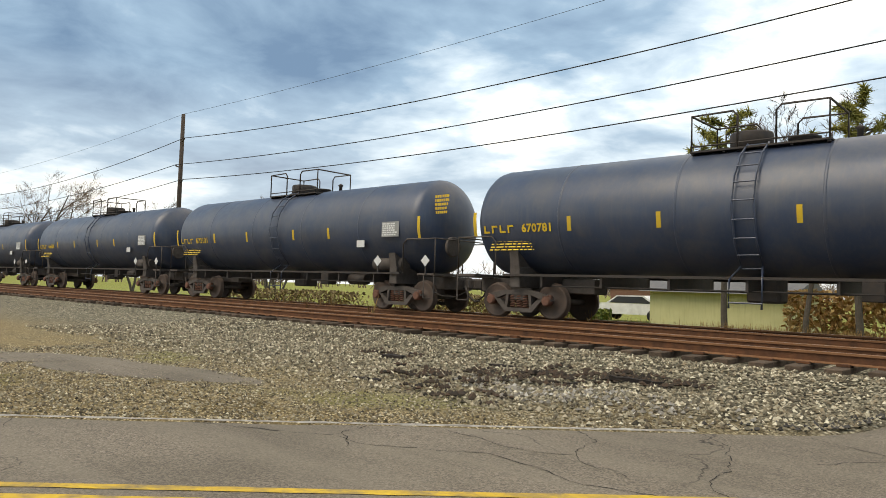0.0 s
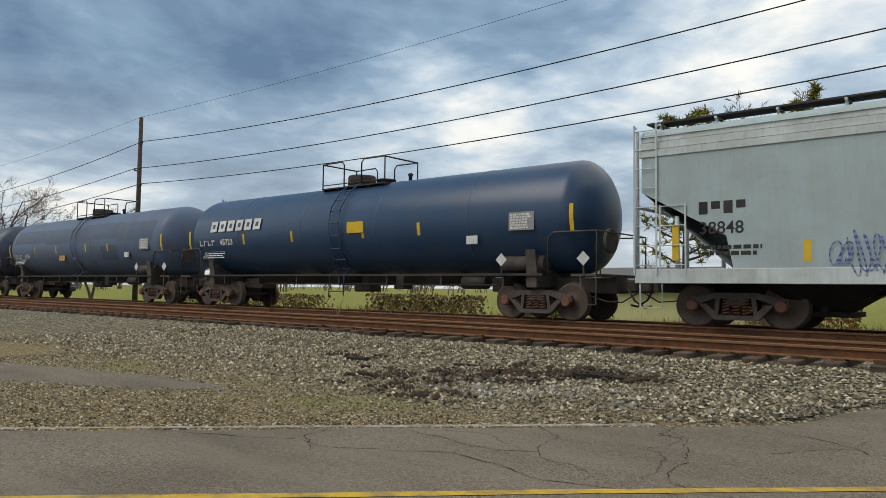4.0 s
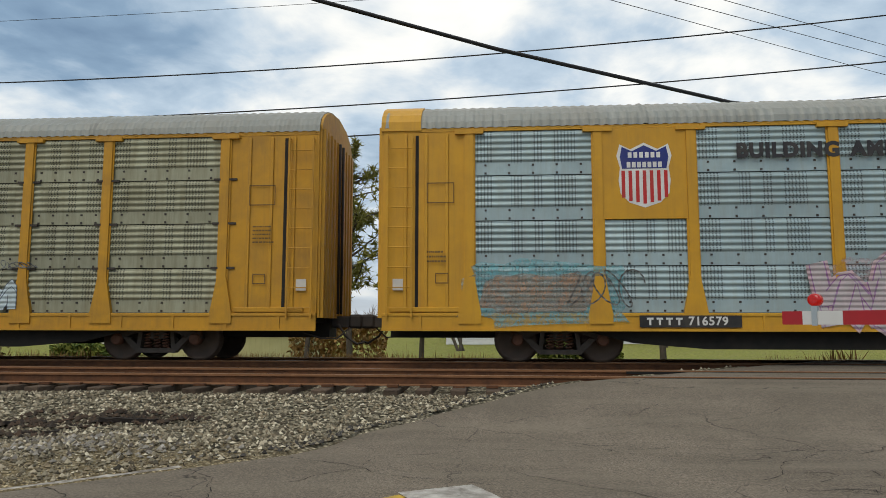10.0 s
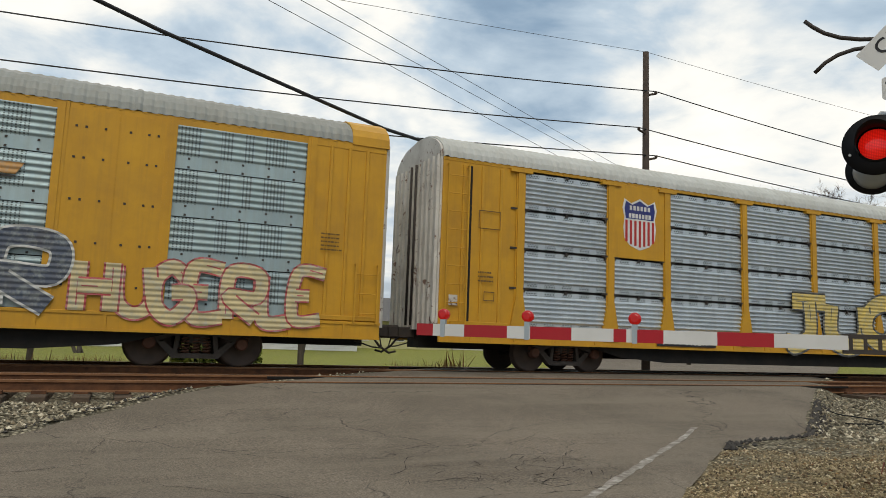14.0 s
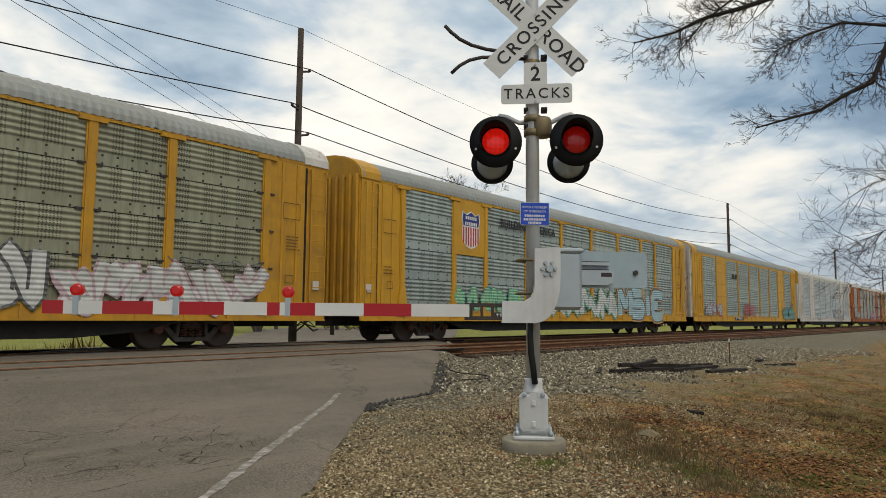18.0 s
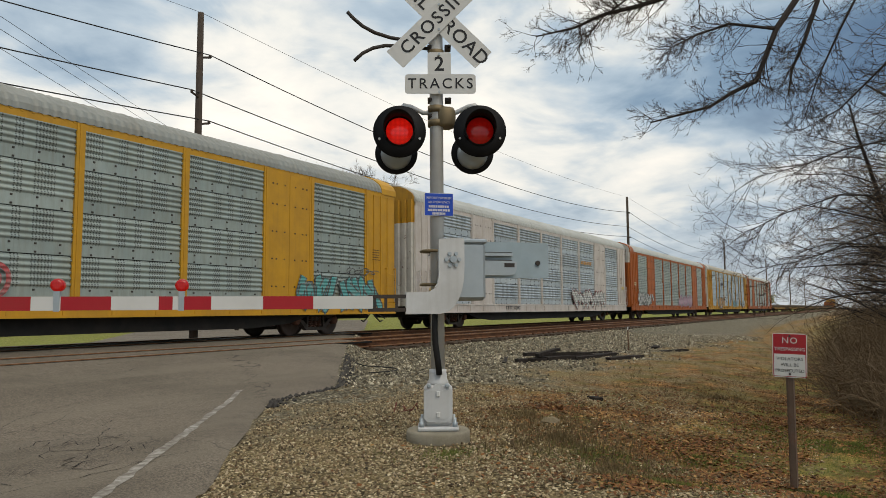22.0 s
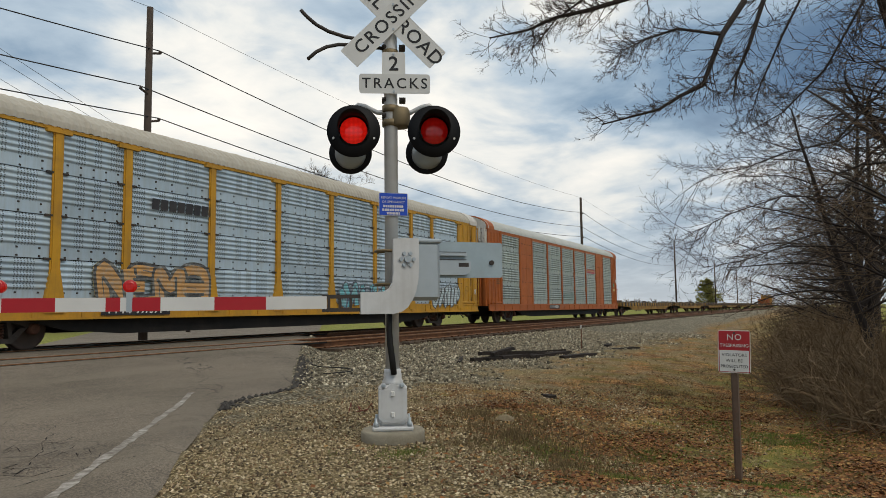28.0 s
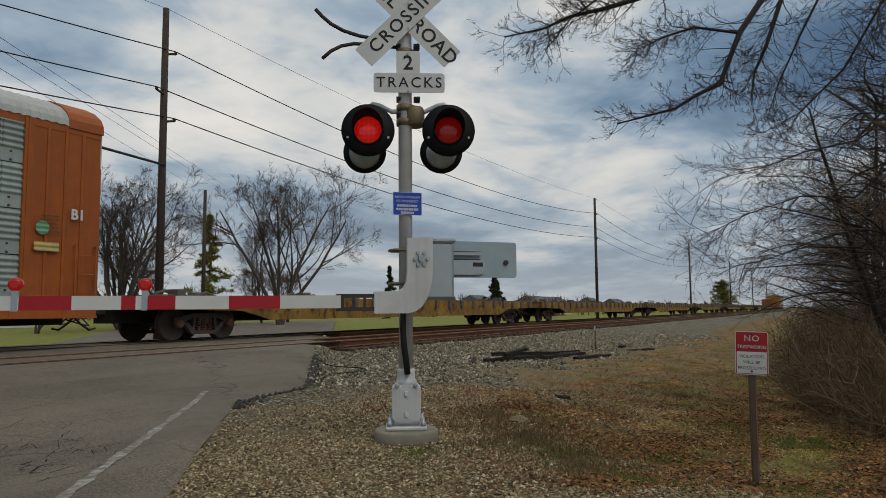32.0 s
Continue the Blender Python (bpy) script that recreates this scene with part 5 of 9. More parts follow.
def number_board(car, x, digits, light=True, w=1.75, z=0.86):
    """Black board on the side sill: owner's mark as plain bars, the number in figures."""
    if light:
        patch(car, "number_board", x, -1.618, z, rect(w + 0.25, 0.24), BLACK_PAINT, "black number board", 0.003)
    col = WHITE if light else BLACK_PAINT
    bm = B()
    for i in range(4):
        u = -w / 2 + 0.02 + i * 0.19
        box(bm, u, u + 0.13, -0.002, 0, 0.035, 0.075)
        box(bm, u + 0.045, u + 0.085, -0.002, 0, -0.075, 0.035)
    tagged(part("owner_mark", bm, col, car, "", Matrix.Translation((x, -1.6225, z))), kind="stuff")
    lettering("number", digits, 0.24, col, car, on_side(x + w * 0.20, -1.6225, z), bold=0.006, spacing=1.1)


def spray_mat(name, color, worn=0.75, mist=False):
    """Faded spray paint, worn off in specks, over a corrugated side; a mist is see-through."""
    m = material(name, color, 0.7, second=tuple(c * 0.7 + 0.05 for c in color), scale=1.6, dirt_amount=0.35, dirt=(0.13, 0.11, 0.085), dirt_scale=2.5)
    t = m.node_tree
    n = Nodes(t, False)
    co = n.add("ShaderNodeTexCoord").outputs["Object"]
    z = n.add("ShaderNodeSeparateXYZ", i0=co).outputs[2]
    wave = n.math("SINE", n.math("MULTIPLY", z, 2 * math.pi / RIB_STEP))
    bsdf = next(b for b in t.nodes if b.bl_idname == "ShaderNodeBsdfPrincipled")
    end = next(b for b in t.nodes if b.bl_idname == "ShaderNodeOutputMaterial")
    t.links.new(n.add("ShaderNodeBump", Strength=0.45, Distance=0.02, Height=wave).outputs[0], bsdf.inputs["Normal"])
    wear = n.math("ADD", n.noise(co, 5.0, 8.0, 0.75), n.math("MULTIPLY", wave, 0.025))
    gone = n.ramp(wear, [(0.60 - 0.16 * worn, 0.22 * worn - 0.08), (0.72 - 0.12 * worn, 0.50)])
    if mist:
        mix = n.add("ShaderNodeMixShader", i0=n.math("ADD", gone, 0.30, True), i1=bsdf.outputs[0], i2=n.add("ShaderNodeBsdfTransparent").outputs[0])
        t.links.new(mix.outputs[0], end.inputs[0])
    else:
        old = bsdf.inputs["Base Color"].links[0].from_socket
        t.links.new(n.mix(n.math("MULTIPLY", gone, 1.1, True), old, (0.33, 0.36, 0.34, 1)), bsdf.inputs["Base Color"])
    return m


RIB_STEP = 0.105
GRAFF = {
    "white": spray_mat("spray_white", (0.66, 0.66, 0.63)), "black": spray_mat("spray_black", (0.025, 0.024, 0.028)), "silver": spray_mat("spray_silver", (0.50, 0.52, 0.53)),
    "cream": spray_mat("spray_cream", (0.70, 0.56, 0.28)), "red": spray_mat("spray_red", (0.50, 0.03, 0.035)), "pink": spray_mat("spray_pink", (0.55, 0.36, 0.40)),
    "teal": spray_mat("spray_teal", (0.03, 0.36, 0.36)), "aqua": spray_mat("spray_aqua", (0.10, 0.46, 0.52)), "blue": spray_mat("spray_blue", (0.07, 0.13, 0.42)),
    "yellow": spray_mat("spray_yellow", (0.72, 0.52, 0.10)), "green": spray_mat("spray_green", (0.10, 0.42, 0.18)), "purple": spray_mat("spray_purple", (0.30, 0.10, 0.32)),
    "orange": spray_mat("spray_orange", (0.60, 0.28, 0.05)), "ice": spray_mat("spray_ice", (0.50, 0.62, 0.66)), "blush": spray_mat("spray_blush", (0.52, 0.42, 0.45)), "tan": spray_mat("spray_tan", (0.46, 0.38, 0.20)), "navy": spray_mat("spray_navy", (0.03, 0.05, 0.10)),
    "mist": spray_mat("spray_mist", (0.60, 0.46, 0.48), 1.2, True), "lime": spray_mat("spray_lime", (0.22, 0.58, 0.26)), "sky": spray_mat("spray_sky", (0.35, 0.56, 0.62)), "haze": spray_mat("spray_haze", (0.16, 0.50, 0.56), 1.0, True), "rust": spray_mat("spray_rust", (0.50, 0.26, 0.14), 1.0, True), "maroon": spray_mat("spray_maroon", (0.26, 0.03, 0.06)), "smoke": spray_mat("spray_smoke", (0.10, 0.17, 0.22), 0.8, True),
}
SLOGAN = paint_mat("slogan_black", (0.03, 0.03, 0.035))


def slogan(car, x):
    for text, dx in (("BUILDING", -1.15), ("AMERICA", 1.02)):
        lettering("slogan", text, 0.41, SLOGAN, car, on_side(x + dx, -1.605, 4.32), bold=0.022, spacing=1.12)


def mark_bars(car, x, z, w, h, mat, count, slant=0.1, y=-1.575, label="company mark as plain blocks"):
    bm = B()
    for i in range(count):
        u = -w / 2 + w * i / count
        k = w / count * 0.82
        prism(bm, [(u, -h / 2), (u + k, -h / 2), (u + k + slant * h, h / 2), (u + slant * h, h / 2)], 0, -0.003, "y")
        prism(bm, [(u + k * 0.3, -h * 0.12), (u + k * 0.75, -h * 0.12), (u + k * 0.78, h * 0.12), (u + k * 0.33, h * 0.12)], -0.003, -0.0035, "y")
    return tagged(part("company_mark", bm, mat, car, label, Matrix.Translation((x, y, z))), label, kind="stuff")


CARS = []   # each car of the train with its place along it, from the head of the train
PITCH = 28.3


def place(car, s):
    car.matrix_basis = Matrix.Translation((s + 58.15, FAR_TRACK, RAIL))
    CARS.append((car, s))


G = GRAFF
# 1: the oldest rack, with a rusted roof
c = auto_rack("A", "yellow", "old", "rust", "old yellow auto rack car with rusted roof and brown ribbed sides", (BODY["yellow"], END_WHITE), "plain")
number_board(c, -7.4, "254923")
graffiti(c, -11.15, -8.05, 1.05, 2.2, G["white"], G["white"], "DIBLE", 11, thin=1.1, wild=0.12, label="white outline bubble graffiti")
tag_scrawl(c, -12.7, -12.0, 1.75, 2.0, G["black"], 14, strokes=4, w=0.03)
graffiti(c, -3.7, 1.0, 1.05, 2.3, G["red"], G["red"], "LECB", 12, thin=0.75, label="red outline graffiti")
graffiti(c, 1.6, 9.0, 1.05, 2.3, G["red"], G["red"], "ETNIT", 13, thin=0.7, label="red outline graffiti")
patch(c, "notice_plate", 6.7, -1.605, 0.86, rect(0.5, 0.26), WHITE, "", 0.003)
place(c, 0.5 * PITCH + 0.2)
# 2
c = auto_rack("B", "yellow", "dirty", "grey", "yellow auto rack car with grimy greenish panels and a white patch", BODY["yellow"], None)
patch(c, "mark_panel", -7.6, -1.585, 3.85, rect(1.5, 1.95), BODY["yellow"], "", 0.01)
patch(c, "painted_patch", -7.6, -1.597, 3.95, [(-0.45, -0.36), (-0.1, -0.40), (0.42, -0.42), (0.47, 0.36), (0.1, 0.33), (-0.42, 0.41)], WHITE, "white patch over an old mark", 0.003)
number_board(c, -6.2, "987533")
graffiti(c, -11.0, -6.6, 1.05, 2.25, G["silver"], G["smoke"], "PRIOK", 21, thin=0.7, wild=0.2, fat=0.42, label="faded silver graffiti")
graffiti(c, -4.6, 1.2, 1.0, 2.0, G["cream"], G["black"], 8, 22, wild=0.4, thin=0.45, fat=0.26, label="cream and black wild graffiti")
graffiti(c, 1.6, 6.8, 1.05, 1.8, G["ice"], G["navy"], 7, 23, wild=0.4, thin=0.3, fat=0.26, accent=G["black"], label="pale blue graffiti")
tag_scrawl(c, 6.4, 7.2, 1.95, 2.2, G["black"], 24, strokes=4)
place(c, 1.5 * PITCH)
# 3
c = auto_rack("D", "fresh", "clean", "grey", "yellow auto rack car with clean pale panels and a striped shield", BODY["fresh"], "stripes", BODY["fresh"])
slogan(c, -4.0)
number_board(c, -7.2, "716579")
spray_cloud(c, -11.9, -8.2, 0.72, 2.15, G["haze"], 31, -1.607, label="faded turquoise spray")
spray_cloud(c, -11.4, -9.0, 1.0, 1.85, G["rust"], 36, -1.610, label="faded orange spray")
tag_scrawl(c, -9.6, -8.3, 1.1, 1.95, G["black"], 37, strokes=3, w=0.03)
spray_cloud(c, -5.0, 1.0, 0.80, 2.2, G["mist"], 39, -1.600, label="pale pink spray")
graffiti(c, -4.6, 0.6, 0.75, 2.2, G["blush"], G["purple"], 5, 32, fat=0.27, halo=G["pink"], wild=0.35, thin=0.35, label="pink and maroon graffiti")
graffiti(c, 0.7, 3.7, 0.85, 2.15, G["blush"], G["red"], 4, 33, thin=0.4, fat=0.22, accent=G["blue"], label="faded pink graffiti")
spray_cloud(c, 5.2, 12.0, 1.1, 2.35, G["smoke"], 38, -1.601, label="dark sprayed shadow")
graffiti(c, 4.6, 10.5, 0.76, 2.2, G["red"], G["white"], "NERSE", 34, fat=0.27, thin=0.7, wild=0.25, accent=G["maroon"], label="red graffiti with white edges")
tag_scrawl(c, 11.2, 12.6, 2.0, 2.25, G["black"], 35, strokes=4, w=0.04)
place(c, 2.5 * PITCH)
# 4
c = auto_rack("C", "fresh", "clean", "grey", "yellow two-level auto rack car with silver panels and an orange mark", END_WHITE, None, BODY["fresh"])
mark_bars(c, 5.5, 3.55, 1.9, 0.22, G["orange"], 4, 0.6)
patch(c, "mark_underline", 5.4, -1.577, 3.36, [(-1.05, -0.03), (0.9, 0.02), (1.0, 0.06), (-1.0, 0.06)], BLACK_PAINT)
number_board(c, -4.2, "692059")
lettering("number", "34600", 0.22, BLACK_PAINT, c, on_side(-12.35, -1.60, 3.0), bold=0.005)
graffiti(c, -11.4, -5.6, 0.85, 2.35, G["silver"], G["black"], "SKOMER", 41, fat=0.40, thin=0.8, halo=G["tan"], label="silver graffiti with black edges")
graffiti(c, -4.2, 1.4, 0.75, 2.35, G["black"], G["white"], "RAYNE", 42, wild=0.15, fat=0.26, thin=0.6, accent=G["silver"], label="white and black graffiti")
graffiti(c, 1.9, 7.2, 0.75, 2.4, G["navy"], G["white"], "REMER", 43, wild=0.1, fat=0.32, thin=0.7, accent=G["smoke"], label="dark blue graffiti with white edges")
graffiti(c, 7.5, 12.2, 0.85, 2.15, G["cream"], G["red"], "HUGERLE", 44, wild=0.08, thin=0.55, fat=0.36, label="cream graffiti with red edges")
place(c, 3.5 * PITCH)
# 5
c = auto_rack("B", "fresh", "bright", "white", "yellow auto rack car with bright perforated panels and a white roof", END_WHITE, "stripes")
graffiti(c, -2.5, 5.6, 0.75, 2.4, G["yellow"], G["black"], "JUCKS", 51, fat=0.30, wild=0.3, label="yellow bubble graffiti with black edges")
number_board(c, -6.3, "718211", True)
place(c, 4.5 * PITCH)
# 6
c = auto_rack("B", "yellow", "dirty", "grey", "yellow auto rack car with tarnished panels and a round blue mark", (BODY["yellow"], END_WHITE), None, END_WHITE)
patch(c, "round_mark", -12.0, -1.605, 4.2, [(0.40 * math.cos(i * math.pi / 16), 0.40 * math.sin(i * math.pi / 16)) for i in range(32)], G["white"], "round blue mark", 0.003)
patch(c, "round_mark_field", -12.0, -1.609, 4.2, [(0.36 * math.cos(i * math.pi / 16), 0.36 * math.sin(i * math.pi / 16)) for i in range(32)], G["aqua"], "", 0.002)
patch(c, "round_mark_cross", -12.0, -1.612, 4.2, [(-0.07, -0.26), (0.07, -0.26), (0.07, -0.07), (0.26, -0.07), (0.26, 0.07), (0.07, 0.07), (0.07, 0.26), (-0.07, 0.26), (-0.07, 0.07), (-0.26, 0.07), (-0.26, -0.07), (-0.07, -0.07)], G["white"], "", 0.002)
lettering("number", "24605", 0.24, BLACK_PAINT, c, on_side(-11.75, -1.605, 2.7), bold=0.004)
number_board(c, -5.4, "991217")
graffiti(c, -8.2, -6.0, 0.95, 1.9, G["yellow"], G["tan"], 2, 61, accent=G["white"], label="pale yellow face-like blobs")
graffiti(c, -3.0, 6.0, 0.8, 2.1, G["white"], G["black"], 8, 62, wild=0.3, fat=0.25, accent=G["pink"], label="white graffiti with pink shadows")
graffiti(c, 6.4, 11.4, 0.8, 2.0, G["white"], G["pink"], 5, 63, wild=0.3, fat=0.25, label="white graffiti")
tag_scrawl(c, 8.9, 11.3, 1.85, 2.15, G["black"], 64, strokes=5, w=0.03)
place(c, 5.5 * PITCH)
# 7
c = auto_rack("D", "fresh", "green", "grey", "yellow auto rack car with grey-green panels, shield and green graffiti", BODY["yellow"], "stripes", BODY["fresh"])
slogan(c, -4.0)
number_board(c, -5.6, "718403")
graffiti(c, -8.9, -4.4, 0.95, 1.95, G["lime"], G["teal"], 6, 71, thin=0.5, fat=0.26, label="green graffiti")
graffiti(c, -4.2, 3.6, 0.85, 2.15, G["white"], G["teal"], 6, 72, wild=0.4, thin=0.5, fat=0.25, halo=G["green"], label="white and green wild graffiti")
graffiti(c, 4.2, 9.8, 0.8, 2.25, G["sky"], G["black"], "MSIE", 73, wild=0.25, halo=G["orange"], accent=G["green"], label="blue and green graffiti")
place(c, 6.5 * PITCH)
# 8
c = auto_rack("C", "fresh", "green", "grey", "yellow two-level auto rack car with a black mark and red graffiti", END_WHITE, None, BODY["fresh"])
mark_bars(c, -5.1, 3.75, 1.3, 0.32, BLACK_PAINT, 2, 0.5)
number_board(c, -4.3, "880733")
graffiti(c, -11.4, -7.9, 1.05, 1.75, G["sky"], G["red"], 5, 81, label="red and pale blue graffiti")
graffiti(c, -2.9, -0.1, 1.0, 1.85, G["red"], G["red"], "BAKO", 82, thin=2.0, accent=G["white"], label="red graffiti")
graffiti(c, 8.4, 12.4, 0.75, 1.95, G["teal"], G["black"], 5, 83, wild=0.5, thin=0.9, fat=0.28, label="turquoise graffiti with black edges")
tag_scrawl(c, 10.6, 12.2, 1.95, 2.2, G["black"], 84, strokes=4, w=0.03)
place(c, 7.5 * PITCH)
# 9
c = auto_rack("C", "white", "silver", "white", "off-white two-level auto rack car with silver panels", (END_WHITE, BODY["yellow"]), None)
mark_bars(c, 5.4, 3.55, 1.9, 0.2, G["orange"], 4, 0.6)
number_board(c, -5.0, "301992", False)
lettering("number", "29692", 0.22, BLACK_PAINT, c, on_side(-12.35, -1.60, 2.95), bold=0.005)
patch(c, "warning_plate", -12.3, -1.60, 1.55, rect(0.5, 0.2), G["yellow"])
patch(c, "warning_plate", 12.6, -1.60, 2.2, rect(0.5, 0.2), G["yellow"])
graffiti(c, 3.0, 8.6, 0.85, 1.95, G["white"], G["black"], 5, 91, wild=0.45, fat=0.24, thin=0.8, halo=G["red"], label="white and black graffiti")
place(c, 8.5 * PITCH)
# 10
c = auto_rack("C", "orange", "green", "white", "orange two-level auto rack car with silver-green panels", (BODY["orange"], END_WHITE), None, BODY["orange"])
graffiti(c, -11.8, -7.6, 0.95, 2.0, G["white"], G["black"], 5, 101, wild=0.3, thin=1.1, fat=0.22, label="white graffiti with heavy black edges")
graffiti(c, 1.0, 6.4, 0.9, 2.0, G["pink"], G["purple"], 5, 102, fat=0.24, thin=0.8, label="mauve graffiti")
bars(c, -12.5, -1.60, 2.6, 0.6, 0.3, 2, G["cream"], seed=5)
place(c, 9.5 * PITCH)
# 11
c = auto_rack("B", "yellow", "blue", "tan", "yellow auto rack car with pale blue panels and a tan roof", END_WHITE, None, END_WHITE)
mark_bars(c, -5.1, 3.55, 2.2, 0.28, SLOGAN, 8, 0.05)
number_board(c, -6.6, "997394")
graffiti(c, -7.6, -4.4, 0.95, 1.95, G["orange"], G["black"], "NEMA", 111, halo=G["yellow"], thin=1.3, wild=0.1, label="orange graffiti with black edges")
graffiti(c, 1.8, 4.8, 0.85, 1.8, G["aqua"], G["navy"], 5, 112, wild=0.3, label="bright blue graffiti")
graffiti(c, 8.6, 11.2, 0.9, 1.85, G["ice"], G["black"], 4, 113, label="black outline graffiti")
place(c, 10.5 * PITCH)
# 12
c = auto_rack("C", "orange", "green", "white", "orange two-level auto rack car, the last rack of the train", (BODY["orange"], END_WHITE), None, BODY["orange"])
patch(c, "company_mark", 5.5, -1.577, 3.50, [(-1.1, -0.16), (1.05, -0.20), (1.15, 0.10), (-1.0, 0.16)], G["red"], "long faded red and orange bar", 0.003)
patch(c, "company_mark", 5.5, -1.5805, 3.55, [(-1.0, -0.04), (1.0, -0.08), (1.1, -0.02), (-0.95, 0.05)], G["orange"], "", 0.002)
number_board(c, -3.2, "693339", True)
lettering("car_code", "B1", 0.32, WHITE, c, on_side(12.9, -1.605, 2.95), bold=0.01)
patch(c, "inspection_plate", 12.2, -1.605, 2.2, rect(0.55, 0.2), G["yellow"])
patch(c, "inspection_disc", 12.1, -1.605, 2.6, [(0.15 * math.cos(i * math.pi / 10), 0.15 * math.sin(i * math.pi / 10)) for i in range(20)], G["green"])
tag_scrawl(c, -1.5, 1.2, 1.3, 1.8, G["teal"], 121, strokes=5, w=0.02)
place(c, 11.5 * PITCH)


# -- tank cars --
TANK_PAINT = {
    "black": material("tank_black", (0.019, 0.033, 0.066), 0.42, second=(0.032, 0.049, 0.090), scale=0.9, dirt=(0.11, 0.10, 0.09), dirt_amount=0.40, streak=0.22, spec=0.6),
    "navy": material("tank_navy", (0.012, 0.045, 0.105), 0.33, second=(0.018, 0.058, 0.125), scale=0.9, dirt=(0.09, 0.08, 0.075), dirt_amount=0.18, streak=0.10, spec=0.5),
    "grey": material("tank_grey", (0.070, 0.125, 0.225), 0.5, second=(0.105, 0.155, 0.24), scale=0.7, dirt=(0.13, 0.095, 0.06), dirt_amount=0.5, streak=0.28),
}
TANK_YELLOW = paint_mat("tank_stripe_yellow", (0.72, 0.47, 0.03))
PLACARD = paint_mat("placard_white", (0.70, 0.70, 0.68))
GREY_BOARD = paint_mat("data_board_grey", (0.30, 0.30, 0.29))
TR, TZ = 1.46, 2.62     # shell radius and the height of its axis over the rails


def shell_point(x, a, out=0.0):
    """A point on the near flank of the tank: a is the angle above the horizontal."""
    return Vector((x, -(TR + out) * math.cos(a), TZ + (TR + out) * math.sin(a)))


def curved_patch(x0, x1, a0, a1, mat, key, out=0.004):
    def make():
        bm = B()
        n = 8
        prev = None
        for i in range(n + 1):
            a = a0 + (a1 - a0) * i / n
            row = [bm.verts.new(shell_point(x, a, out)) for x in (x0, x1)]
            if prev:
                bm.faces.new((prev[0], prev[1], row[1], row[0])).smooth = True
            prev = row
        return mesh_of(bm, "stripe", mat)
    return cached(key, make)


def tank_car(length, paint, label, digits, big=None, stripes=TANK_YELLOW, text=TANK_YELLOW, seed=1, low=-0.20):
    car = thing("tank_car", label, "railway car", "cars of the freight train")
    mat = TANK_PAINT[paint]
    L = length / 2 - 0.75
    bm = B()
    prof = []
    for i in range(9):
        q = i / 8 * math.pi / 2
        prof.append((max(0.02, TR * math.sin(q)), -L - 0.02 + 0.72 * (1 - math.cos(q))))
    turned(bm, prof + [(r, -h) for r, h in prof[::-1]], 48, "x", (0, 0, TZ))
    part("shell", bm, mat, car, "dished cylindrical tank shell")
    for k in range(1, 5):
        bm = B()
        x = -L + 2 * L * k / 5
        turned(bm, [(TR + 0.001, -0.03), (TR + 0.007, -0.02), (TR + 0.007, 0.02), (TR + 0.001, 0.03)], 48, "x", (x, 0, TZ))
        part("weld_band", bm, mat, car)
    for s in (-1, 1):
        bm = B()
        xe = s * (length / 2 - 0.45)
        xi = s * (L - 3.4)
        box(bm, min(xe, xi), max(xe, xi), -0.32, 0.32, 0.68, 1.06, 0.02)
        box(bm, s * (L - 1.55) - 0.16, s * (L - 1.55) + 0.16, -1.25, 1.25, 0.80, 1.35, 0.02)
        prism(bm, [(-1.25, 1.3), (1.25, 1.3), (1.32, 1.75), (1.0, 1.55), (0.5, 1.28), (-0.5, 1.28), (-1.0, 1.55), (-1.32, 1.75)], s * (L - 1.55) - 0.14, s * (L - 1.55) + 0.14, "x")
        part("stub_sill", bm, TRUCK_GREY, car)
        bm = B()
        xa, xb = s * (L - 0.35), s * (length / 2 - 0.45)
        box(bm, min(xa, xb), max(xa, xb), -1.42, 1.42, 1.08, 1.14)
        part("end_platform", bm, TRUCK_GREY, car)
        bm = B()
        for y in (-1.38, 1.38):
            tube(bm, [(s * (L - 1.0), y, 1.14), (s * (L - 1.0), y, 2.0), (s * (L - 0.85), y, 2.15), (xb, y, 2.15), (xb, y, 1.14)], 0.022, 6)
        tube(bm, [(xb, -1.38, 2.15), (xb, 1.38, 2.15)], 0.02, 6)
        tube(bm, [(xb, -1.4, 1.1), (xb, -1.4, 0.42), (xb - s * 0.4, -1.4, 0.42), (xb - s * 0.4, -1.4, 1.1)], 0.02, 6)
        part("end_railing", bm, TRUCK_GREY, car)
        add_truck(car, s * (L - 1.55))
    bm = B()
    for y in (-1.28, 1.28):
        box(bm, -L + 1.2, L - 1.2, y - 0.04, y + 0.04, 1.10, 1.16)
        rod(bm, (-L + 2.6, y * 0.85, 0.86), (L - 2.6, y * 0.85, 0.86), 0.022, 6)
    for k in range(7):
        x = -L + 2.4 + (2 * L - 4.8) * k / 6
        box(bm, x - 0.03, x + 0.03, -1.26, 1.26, 0.84, 1.14)
    part("side_sill", bm, DARK_IRON, car)
    bm = B()
    rod(bm, (L - 4.0, -0.8, 0.92), (L - 3.2, -0.8, 0.92), 0.17, 12)
    part("brake_cylinder", bm, DARK_IRON, car)
    bm = B()
    box(bm, -0.35, 0.35, -0.3, 0.3, 0.62, 1.2, 0.05)
    part("outlet", bm, DARK_IRON, car)
    bm = B()
    box(bm, 2.0, 2.4, -0.9, -0.5, 0.72, 1.1, 0.02)
    part("brake_valve", bm, DARK_IRON, car)
    bm = B()
    rod(bm, (L - 2.55, -1.0, 1.42), (L - 1.25, -1.0, 1.42), 0.20, 14)
    part("air_reservoir", bm, TRUCK_GREY, car, "grey air reservoir")
    bm = B()
